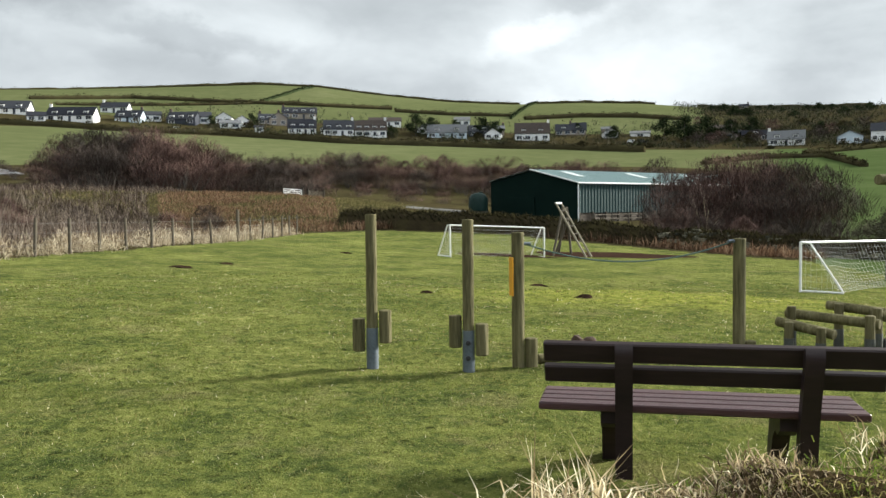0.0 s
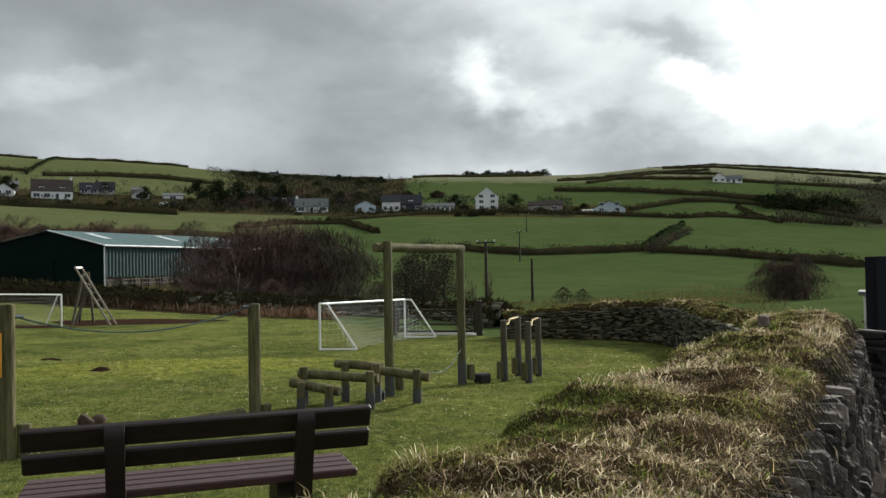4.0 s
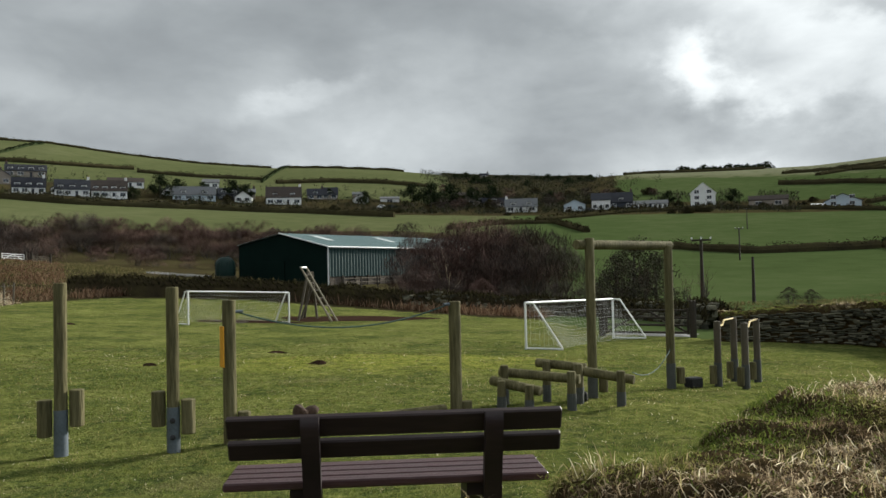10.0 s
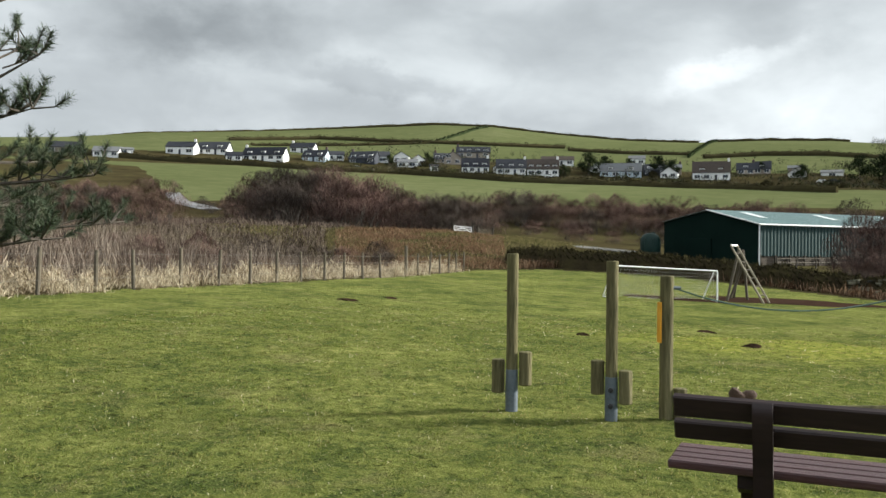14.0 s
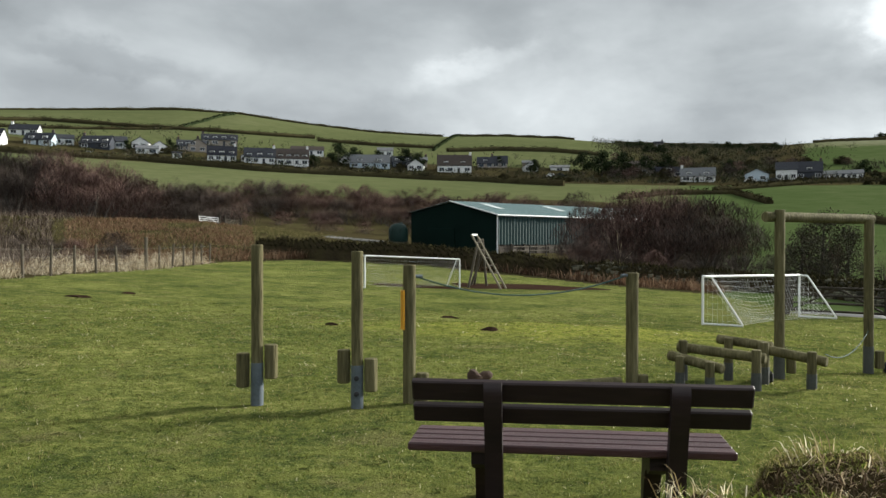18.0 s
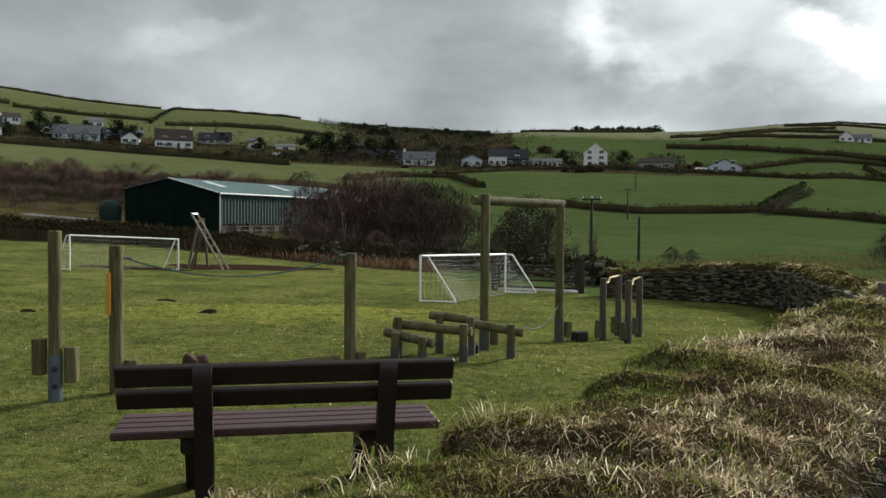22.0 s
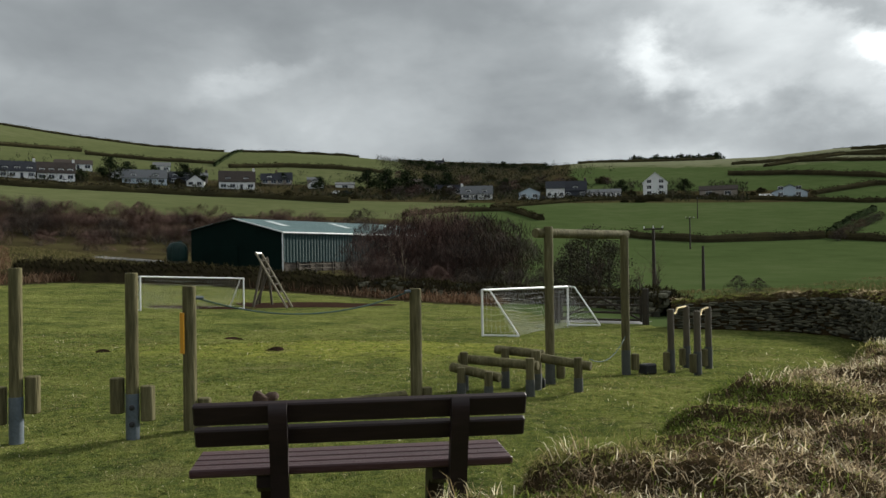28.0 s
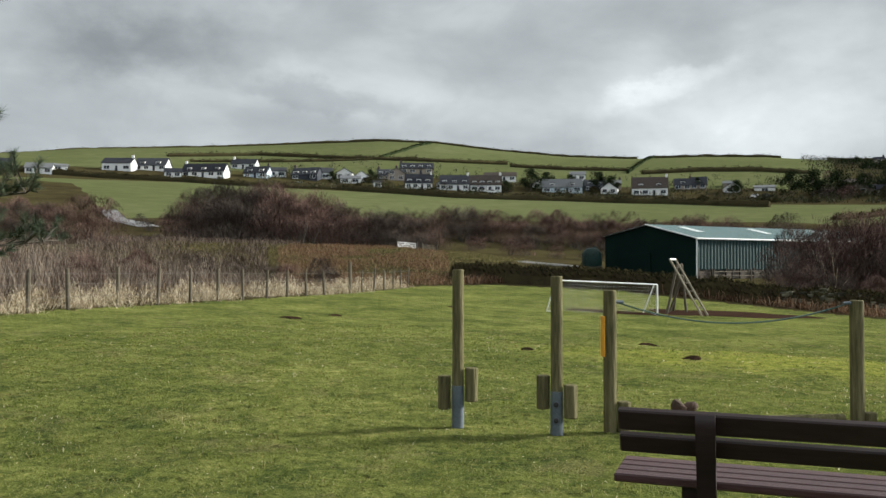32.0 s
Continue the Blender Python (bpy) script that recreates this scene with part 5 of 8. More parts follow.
def tussocks(name, poly, count, per, tall, width, mat, seed, label, category, mound=0.0, spread=0.12):
    """Drooping clumps of dead grass."""
    rng = np.random.default_rng(seed)
    P = np.array(poly)
    c = rng.uniform(P.min(0), P.max(0), (count * 3, 2))
    c = c[inside(c[:, 0], c[:, 1], poly)][:count]
    size = rng.uniform(0.35, 1.5, len(c))
    xy = np.repeat(c, per, 0) + rng.normal(0, spread, (len(c) * per, 2)) * np.repeat(size, per)[:, None]
    near = np.hypot(*(xy - np.repeat(c, per, 0)).T) / (spread * np.repeat(size, per))
    z = land(xy[:, 0], xy[:, 1]) + mound * np.repeat(size, per) * np.exp(-0.5 * near ** 2) * rng.random(len(xy))
    me = blades(name, np.column_stack([xy, z]), tall * np.repeat(size, per), width, 1.25, mat, seed, 0.75)
    return single(name, me, None, label=label, category=category, kind="stuff")


def by_fence(x, y):
    """The thicket stands tall far from the fence and dies away towards the field's far corner."""
    return (0.7 + 0.85 * ramp((-x - 17) / 9)) * lumpy(x, y) * 1.25 * (1 - 0.82 * ramp((y - 31) / 14))


tussocks("straw_grass", [(-18.4, 5), (-16.25, 5), (-16.25, 38), (-16.6, 47), (-18.2, 47), (-18.4, 38)], 190, 210, 0.24, 0.016, "straw", 21, "pale dead tussock grass along the fence foot", "grass", 0.5, 0.2)
tussocks("straw_grass", [(-21, 6), (-18.2, 6), (-18.2, 40), (-20, 44)], 90, 60, 0.5, 0.016, "dead_turf", 34, "brown dead grass among the stems", "grass")
THICKET = [(-17.5, 4), (-17.7, 45), (-21, 52), (-30, 50), (-38, 40), (-40, 22), (-34, 4)]
scatter("dead_stems", THICKET, 62000, 1.2, 0.0105, 0.75, "stems", 22, "dense thicket of bare brown stems", "thicket", clump=3.5, bend=0.3, tall_at=by_fence)
scatter("dead_stems", THICKET, 17000, 1.3, 0.012, 0.42, "pale_stem", 35, "bleached dead stems standing in the thicket", "thicket", clump=1.6, bend=0.2, tall_at=by_fence)
scatter("dead_stems", THICKET, 6000, 0.8, 0.02, 1.1, "bracken", 36, "rusty bracken between the stems", "bracken", clump=2.4, bend=0.5, tall_at=by_fence)
SLOPE = [(-17, 42), (-16, 53), (-20, 66), (-27, 88), (-42, 92), (-37, 68), (-25, 46)]
scatter("bracken", SLOPE, 44000, 0.55, 0.034, 1.0, "bracken", 23, "rust-brown dead bracken on the slope", "bracken", clump=5, bend=0.6, tall_at=lumpy)
scatter("dead_stems", [(-25, 45), (-37, 66), (-45, 92), (-52, 100), (-70, 84), (-56, 48), (-38, 40)], 40000, 0.95, 0.028, 0.8, "stems", 30, "brown bramble and dead stems on the slope", "thicket", clump=5, bend=0.4, tall_at=lumpy)
scatter("bracken", [(-16.5, 50), (-12, 54), (-5, 51.5), (2, 47.5), (6, 43.5), (10, 38.5), (11.5, 40), (8, 46), (3, 50), (-5, 54), (-14, 57)], 22000, 0.62, 0.045, 0.9, "bracken", 24, "rust-brown bracken and dead grass below the bank", "bracken", clump=2.5, bend=0.6)
scatter("rough_growth", [(-52, 62), (-20, 52), (-14, 58), (-6, 54), (2, 51), (10, 60), (2, 82), (-12, 88), (-26, 104), (-52, 112)], 52000, 0.32, 0.05, 1.1, "rough", 27, "rough brown-green winter grass on the bank", "grass", clump=5, bend=0.6)
scatter("rough_growth", [(14, 27), (15, 41), (30, 62), (60, 75), (62, 60), (45, 45), (26, 27), (17, 21)], 26000, 0.28, 0.04, 1.1, "rough", 28, "rough brown-green grass behind the wall", "grass", clump=4, bend=0.6)
def lawn_tufts(name, poly, count, per, tall, width, mat, seed, label, spread=0.035):
    """Small separate tufts in the mown grass."""
    rng = np.random.default_rng(seed)
    P = np.array(poly)
    c = rng.uniform(P.min(0), P.max(0), (count * 3, 2))
    c = c[inside(c[:, 0], c[:, 1], poly)]
    c = c[rng.random(len(c)) < np.clip(7.0 / np.hypot(c[:, 0], c[:, 1]), 0.1, 1) ** 1.3][:count]
    size = rng.uniform(0.5, 1.5, len(c))
    xy = np.repeat(c, per, 0) + rng.normal(0, spread, (len(c) * per, 2)) * np.repeat(size, per)[:, None]
    far = np.clip(np.hypot(xy[:, 0], xy[:, 1]) / 7, 0.6, 2.5)
    me = blades(name, np.column_stack([xy, land(xy[:, 0], xy[:, 1]) - 0.004]), tall * np.repeat(size, per), width * far, 1.15, mat, seed, 0.6)
    return single(name, me, None, label=label, category="grass", kind="stuff")


FIELD = [(-11, 6), (-4.5, 2.6), (-1.0, 1.9), (1.6, 3.6), (5.5, 6.6), (8.5, 10), (12.5, 17), (9, 24), (-2, 24), (-12, 20)]
lawn_tufts("lawn_blades", FIELD, 9000, 9, 0.034, 0.0042, "green_blade", 25, "short mown grass blades")
lawn_tufts("lawn_tufts", FIELD, 7000, 9, 0.036, 0.0046, "moss_blade", 26, "coarser tufts in the mown grass")
lawn_tufts("lawn_straws", FIELD, 1500, 6, 0.03, 0.004, "dry_grass", 29, "dry straws in the mown grass", 0.06)


# ---- bank and hedges ----
def leafage(name, centres, radii, per, size, mat, seed, squash=0.8):
    """Many small leaves or twig ends round clump centres."""
    rng = np.random.default_rng(seed)
    c = np.repeat(np.asarray(centres, float), per, 0)
    r = np.repeat(np.broadcast_to(radii, len(centres)), per)
    n = len(c)
    d = rng.normal(size=(n, 3))
    d /= np.linalg.norm(d, axis=1)[:, None]
    p = c + d * (r * rng.uniform(0.45, 1.08, n))[:, None] * (1, 1, squash)
    a = rng.normal(size=(n, 3))
    a /= np.linalg.norm(a, axis=1)[:, None]
    b = np.cross(a, d)
    b /= np.linalg.norm(b, axis=1)[:, None] + 1e-9
    s = (np.broadcast_to(size, n) * rng.uniform(0.6, 1.4, n))[:, None]
    v = np.stack([p - a * s * 0.5, p + b * s * 0.32, p + a * s * 0.6, p - b * s * 0.3 + d * s * 0.2], 1).reshape(-1, 3)
    k = 4 * np.arange(n)[:, None]
    return raw(name, v, np.concatenate([k, k + 1, k + 2, k + 3], 1), mat)


def hedge(path, tall=1.8, wide=1.4, mat="hedge", seed=1, leaf=0.35, label="dark unclipped winter hedge between fields", gap=0.0):
    rng = np.random.default_rng(seed)
    q, d, s = along(path, wide * 0.55)
    z = land(q[:, 0], q[:, 1])
    m = Mesh()
    side = np.stack([-d[:, 1], d[:, 0]], 1)
    lump = np.array([1 + 0.35 * noise.noise((x / (3 * wide), y / (3 * wide), seed)) + 0.2 * noise.noise((x / wide, y / wide, 3)) for x, y in q])
    prof = ((-0.45, -0.1), (-0.5, 0.35), (-0.36, 0.66), (-0.1, 0.84), (0.12, 0.85), (0.36, 0.64), (0.5, 0.33), (0.45, -0.1))
    v = [(x + sx * u * wide, y + sy * u * wide, g + tall * w * l * 0.9) for (x, y), (sx, sy), g, l in zip(q, side, z, lump) for u, w in prof]
    k = len(prof)
    m.add(v, [(i * k + j, i * k + j + 1, (i + 1) * k + j + 1, (i + 1) * k + j) for i in range(len(q) - 1) for j in range(k - 1)])
    m.f += [tuple(range(k)), tuple(range((len(q) - 1) * k, len(q) * k))]
    h = thing("hedge", (0, 0, 0), 0, label, "hedge", "field hedges")
    part("thicket", m, mat, h)
    c = np.column_stack([q + side * rng.uniform(-0.3, 0.3, len(q))[:, None] * wide, z + tall * lump * rng.uniform(0.35, 0.85, len(q))])
    part("twig_mass", leafage("twig_mass", c, wide * 0.5, 34, leaf, mat, seed), None, h, kind="stuff")


def build_bank():
    path = [(-17, 58), (-12, 54.5), (-6, 52.5), (0, 50), (5, 47.5), (10, 44), (14, 40), (15, 33), (14, 28)]
    q, d, s = along(path, 0.5)
    side = np.stack([-d[:, 1], d[:, 0]], 1)
    top = np.interp(q[:, 0], (-17, -10, -5, 0, 5, 10, 14), (1.9, 1.55, 1.4, 0.85, 0.4, 0.15, 0.0))
    v, prof = [], ((-1.0, -0.05), (-0.8, 0.5), (-0.55, 0.85), (-0.2, 1.0), (0.2, 1.0), (0.6, 0.85), (0.9, 0.45), (1.1, -0.05))
    for (x, y), (sx, sy), t in zip(q, side, top):
        for u, w in prof:
            X, Y = x + sx * u * 0.9, y + sy * u * 0.9
            g = gz(X, Y)
            b = 0.28 * noise.noise((X * 0.6, Y * 0.6, w)) + 0.14 * noise.noise((X * 2, Y * 2, w))
            v.append((X, Y, g + (max(t - g, 0.5) + b) * w))
    k = len(prof)
    b = single("earth_bank", Mesh().add(v, [(i * k + j, i * k + j + 1, (i + 1) * k + j + 1, (i + 1) * k + j) for i in range(len(q) - 1) for j in range(k - 1)]), "heath",
               label="dark overgrown stone-faced earth bank", category="bank", kind="structure", smooth=True)
    rng = np.random.default_rng(8)
    V = np.array(v).reshape(len(q), k, 3)
    i, j = rng.integers(0, len(q) - 1, 16000), rng.integers(2, 7, 16000)
    p = V[i, j] + (V[i + 1, j - 1] - V[i, j]) * rng.uniform(0, 1, 16000)[:, None]
    single("bank_growth", blades("bank_growth", p, 0.3, 0.05, 1.2, "hedge", 8, 0.6), None, label="dark bramble and dead growth on the bank", category="undergrowth", kind="stuff")
    # stones that show in the bank's face
    m = Mesh()
    for n in range(420):
        i = rng.integers(len(q) // 2, len(q) - 1)
        w = rng.uniform(0.1, 0.95)
        a = V[i, 0] * (1 - w) + V[i, 3] * w
        m.box(a + rng.uniform(-0.12, 0.12, 3), (rng.uniform(0.2, 0.5), rng.uniform(0.2, 0.35), rng.uniform(0.12, 0.24)), rng.uniform(0, 180), 0.03)
    part("stonework", m, "stone_far", b, kind="stuff")


build_bank()


# ---- trees and shrubs ----
def grow(mesh_limb, mesh_twig, p, d, length, radius, depth, rng, spread=0.6, lift=0.15, twigs=3, seg=5):
    """One limb and what grows from it."""
    pts, rad = [p], [radius]
    q, w = p.copy(), d.copy()
    for i in range(3):
        w = (w + Vector((rng.uniform(-1, 1), rng.uniform(-1, 1), rng.uniform(-0.6, 1) + lift)) * 0.16).normalized()
        q = q + w * length / 3
        pts.append(q.copy())
        rad.append(radius * (1 - 0.22 * (i + 1)))
    (mesh_limb if radius > 0.012 else mesh_twig).tube(pts, rad, seg if radius > 0.03 else 3, caps=False)
    if depth == 0:
        return
    for _ in range(twigs):
        k = rng.randint(1, 3)
        s = (w + Vector((rng.uniform(-1, 1), rng.uniform(-1, 1), rng.uniform(-0.5, 0.9))) * spread).normalized()
        grow(mesh_limb, mesh_twig, pts[k], s, length * rng.uniform(0.55, 0.8), rad[k] * 0.62, depth - 1, rng, spread, lift, twigs, seg)


def bare_tree(seed, tall, stems, name="tree", label="bare winter tree with fine reddish twigs", category="tree", trunk=0.12, spread=0.6, depth=4, base=0.3, lean=0.45, twigs=3, mat="twig", limb="bark", brush=0, reach=1.0):
    rng = random.Random(seed)
    a, b = Mesh(), Mesh()
    for _ in range(stems):
        p = Vector((rng.uniform(-base, base), rng.uniform(-base, base), -0.1))
        d = Vector((rng.uniform(-lean, lean), rng.uniform(-lean, lean), 1)).normalized()
        grow(a, b, p, d, tall * reach * rng.uniform(0.36, 0.46), trunk * rng.uniform(0.6, 1.0), depth, rng, spread, 0.15, twigs)
    t = thing(name, (0, 0, -500), 0, label, category, "bare shrubs and trees")
    part("trunk", a, limb, t)
    part("crown", b, mat, t, kind="stuff")
    if brush:
        g = np.random.default_rng(seed)
        n, wide = brush, tall * 0.72
        an, rr, h = g.uniform(0, 6.283, n), np.sqrt(g.random(n)), g.random(n) ** 0.7
        edge = np.sqrt(np.clip(1 - (h * 0.93) ** 2.2, 0.02, 1)) * (1 + 0.16 * np.sin(3 * an + seed) + 0.1 * np.sin(7 * an))
        foot = np.column_stack([np.cos(an) * rr * wide * edge, np.sin(an) * rr * wide * edge, h * tall * (0.86 + 0.12 * np.sin(2 * an + seed)) - 0.2])
        part("twig_mass", blades("twig_mass", foot, tall * 0.10, tall * 0.0048, 1.15, mat, seed, 0.2), None, t, kind="stuff")
    return t


def plant(proto, spots, rng):
    first = True
    for x, y, s in spots:
        m = pose(x, y, gz(x, y) - 0.05, 0, 0, rng.uniform(0, 360)) @ Matrix.Scale(s, 4)
        if first:
            proto.matrix_basis, first = m, False
        else:
            place_copy(proto, m)


def place_copy(proto, m):
    c = copy_thing(proto, m)
    c.matrix_basis = m
    return c


def polar(az, r):
    return r * math.sin(radians(az)), r * math.cos(radians(az))


def build_scrub():
    rng = random.Random(77)
    protos = [bare_tree(100 + i, 4.0, 8, "shrub", "dense bare red-brown willow scrub", "shrub", 0.07, 0.6, 3, 0.9, 0.7, 3, brush=4300, reach=0.84) for i in range(5)]
    protos += [bare_tree(110 + i, 4.0, 8, "shrub", "dense dark grey-brown winter scrub", "shrub", 0.08, 0.6, 3, 0.9, 0.7, 3, "grey_twig", brush=4300, reach=0.84) for i in range(3)]
    groups = [[] for _ in protos]

    def put(az, r, s):
        grey = rng.random() < (0.55 if az > 4.5 else 0.3)
        groups[rng.randrange(5, 8) if grey else rng.randrange(5)].append((*polar(az, r), s))

    for i in range(30):        # the big clump on the slope
        az = -34.5 + 16 * (i + rng.random()) / 30
        put(az, rng.uniform(98, 112), 1.85 * (0.72 + 0.35 * math.sin(math.pi * min(1, max(0.12, (az + 36) / 13)))) * rng.uniform(0.85, 1.05))
    for i in range(34):        # along the stream
        put(-18 + 24 * (i + rng.random()) / 34, rng.uniform(132, 150), rng.uniform(1.15, 1.65))
    for i in range(16):
        put(-20 + 26 * (i + rng.random()) / 16, rng.uniform(112, 128), rng.uniform(0.55, 0.8))
    for i in range(14):        # left of the road
        put(-53 + 13.5 * (i + rng.random()) / 14, rng.uniform(80, 100), rng.uniform(1.0, 1.3))
    for i in range(10):
        put(-38 + 8 * (i + rng.random()) / 10, rng.uniform(125, 150), rng.uniform(0.5, 0.8))
    for i in range(13):        # beside the barn
        put(5.6 + 10.5 * (i + rng.random()) / 13, rng.uniform(60, 70), 1.85 * rng.uniform(0.8, 1.0) * (1.0 - 0.35 * abs(i - 5) / 8))
    for i in range(22):        # between and behind the houses
        put(rng.uniform(6, 22), rng.uniform(335, 400), rng.uniform(0.9, 1.6))
    for i in range(8):         # low growth behind the bank
        put(4 + 16 * (i + rng.random()) / 8, rng.uniform(52, 57), rng.uniform(0.45, 0.7))
    for i in range(10):        # the broad hedge between the middle fields
        u = (i + 0.5) / 10
        put(36.1 + 2.6 * u, 172 + 62 * u, rng.uniform(0.5, 0.75))
    for i in range(24):        # lumps in the thicket by the fence
        x, y = rng.uniform(-33, -19.5), rng.uniform(10, 48)
        groups[rng.randrange(len(protos))].append((x, y, rng.uniform(0.28, 0.46)))
    put(44.5, 62, 0.85), put(43.6, 61, 0.75), put(45.4, 63, 0.8), put(44.2, 60.5, 0.7), put(45.0, 61, 0.75), put(30.2, 66, 0.35), put(31.5, 66, 0.3)
    for p, spots in zip(protos, groups):
        plant(p, spots, rng)
    plant(bare_tree(201, 4.6, 1, "tree", "slender pale birch in winter", "tree", 0.07, 0.5, 4, 0.05, 0.05, 3, "pale_stem", "straw"), [(*polar(8.0, 55.5), 1.15)], rng)
    plant(bare_tree(203, 3.6, 3, "tree", "small bare round-headed tree", "tree", 0.10, 0.6, 5, 0.15, 0.4, 3), [(*polar(25.0, 52), 0.98), (*polar(24.0, 53), 0.8), (*polar(21.2, 49), 1.05), (*polar(19.6, 50), 0.95)], rng)


build_scrub()


def build_far_wood():
    """Bare woods on the far right-hand hillside."""
    rng = np.random.default_rng(88)
    az, r = rng.uniform(44, 76, 110000), rng.uniform(290, 660, 110000)
    x, y = r * np.sin(np.radians(az)), r * np.cos(np.radians(az))
    keep = np.array([noise.noise((a / 45, b / 45, 2.0)) + 0.5 * noise.noise((a / 14, b / 14, 5.0)) for a, b in zip(x, y)])
    ok = keep > 0.15 - 0.35 * ramp((az - 46) / 12) + 0.3 * ramp((r - 520) / 140)
    foot = np.column_stack([x, y, land(x, y)])[ok]
    foot[:, 2] += rng.random(len(foot)) * 2.5 * (1 + keep[ok])
    single("far_wood", blades("far_wood", foot, 1.9, 0.2, 0.9, "far_scrub", 88, 0.2), None, label="bare brown winter woods on the far hillside", category="wood", kind="stuff")


build_far_wood()


def build_gardens():
    """Shrubs and small trees packed between the village houses."""
    rng = np.random.default_rng(89)
    az, r = rng.uniform(-30, 31, 60000), rng.uniform(308, 400, 60000)
    az, r = np.append(az, rng.uniform(6, 22.5, 40000)), np.append(r, rng.uniform(340, 640, 40000))
    x, y = r * np.sin(np.radians(az)), r * np.cos(np.radians(az))
    lump = np.array([noise.noise((a / 9, b / 9, 2.0)) + 0.5 * noise.noise((a / 3, b / 3, 5.0)) for a, b in zip(x, y)])
    ok = lump > 0.12 + 0.25 * ramp((r - 350) / 40) * ramp((6 - az) / 4)
    ok[60000:] = lump[60000:] > -0.2 + 0.75 * ramp((az[60000:] - 16) / 6) + 0.6 * ramp((9 - az[60000:]) / 4) + 0.3 * ramp((r[60000:] - 560) / 80)
    foot = np.column_stack([x, y, land(x, y)])[ok]
    foot[:, 2] += rng.random(len(foot)) * 5.0 * np.maximum(lump[ok], 0.25)
    for n, mat in enumerate(("far_scrub", "evergreen")):
        p = foot[n::2]
        single("garden_shrubs", blades("garden_shrubs", p, 1.3, 0.22, 1.0, mat, 90 + n, 0.2), None, label="dark shrubs and bare trees between the village houses", category="shrubs", kind="stuff")


build_gardens()


def leafy_tree(seed, tall, wide, mat, label, leaf=0.35, clumps=26, per=42, trunk=0.16, category="tree", low=0.12):
    rng = random.Random(seed)
    a = Mesh()
    t = thing("tree", (0, 0, -500), 0, label, category, "evergreen trees")
    c, r = [], []
    for _ in range(clumps):
        h = rng.uniform(low, 1.0)
        reach = wide * 0.5 * math.sin(math.pi * min(0.93, 0.18 + 0.8 * h)) * rng.uniform(0.3, 1)
        an = rng.uniform(0, 6.283)
        c.append((reach * math.cos(an), reach * math.sin(an), h * tall * 0.92))
        r.append(wide * rng.uniform(0.13, 0.24))
    a.tube([(0, 0, -0.2), (0.05, 0, tall * 0.4), (0, 0.05, tall * 0.85)], [trunk, trunk * 0.7, trunk * 0.2], 7)
    for p in c[::3]:
        a.tube([(0, 0, p[2] * 0.6), (p[0] * 0.5, p[1] * 0.5, p[2] * 0.8), p], [trunk * 0.4, trunk * 0.25, 0.02], 4, caps=False)
    part("trunk", a, "bark", t)
    part("crown", leafage("crown", c, np.array(r), per, leaf, mat, seed, 0.75), None, t, kind="stuff")
    return t


def build_evergreens():
    rng = random.Random(5)
    plant(leafy_tree(301, 4.6, 3.6, "far_scrub", "dark ivy-grown winter tree behind the wall", 0.10, 44, 150, 0.14), [(*polar(20.6, 50), 0.98), (*polar(19.4, 51), 0.8), (*polar(22.0, 50), 0.8)], rng)
    low = leafy_tree(302, 6.0, 6.5, "evergreen", "dark evergreen in the village gardens", 0.4, 28, 60)
    spots = [(*polar(a, r), s) for a, r, s in ((-11.3, 345, 1.5), (-10.2, 350, 1.2), (-8.6, 360, 0.9), (-6.7, 352, 1.3), (-5.8, 350, 1.1), (-22.4, 350, 0.8), (-25.0, 345, 0.7), (-13.0, 338, 0.8),
                                               (2.2, 345, 1.0), (5.5, 350, 1.5), (6.8, 345, 1.7), (8.2, 348, 1.6), (9.6, 352, 1.3), (11.0, 358, 1.4), (15.0, 352, 1.1), (22.9, 350, 1.0), (27.0, 352, 1.0), (-0.2, 362, 0.8))]
    plant(low, spots, rng)
    wood = leafy_tree(303, 6.0, 13.0, "evergreen", "dark tree in a hilltop plantation", 0.9, 34, 40, low=0.0)
    spots = [(*polar(23.8 + 5.2 * i / 15, rng.uniform(925, 950)), rng.uniform(1.0, 1.4)) for i in range(16)]
    spots += [(*polar(8.5 + 10 * i / 14, rng.uniform(470, 560)), rng.uniform(0.4, 0.7)) for i in range(14)]
    spots += [(*polar(43.0 + 5.5 * i / 12, rng.uniform(360, 380)), rng.uniform(0.6, 1.0)) for i in range(12)]
    plant(wood, spots, rng)
    scrub = leafy_tree(304, 4.0, 9.0, "hedge", "dark winter wood on the hillside", 0.45, 40, 80, low=0.0)
    spots = [(*polar(rng.uniform(49, 72), rng.uniform(330, 800)), rng.uniform(0.5, 1.1)) for i in range(36)]
    spots += [(*polar(rng.uniform(-24, 34), rng.uniform(306, 360)), rng.uniform(0.3, 0.6)) for i in range(50)]
    spots += [(*polar(rng.uniform(8, 22), rng.uniform(345, 430)), rng.uniform(0.5, 0.9)) for i in range(12)]
    plant(scrub, spots, rng)


build_evergreens()


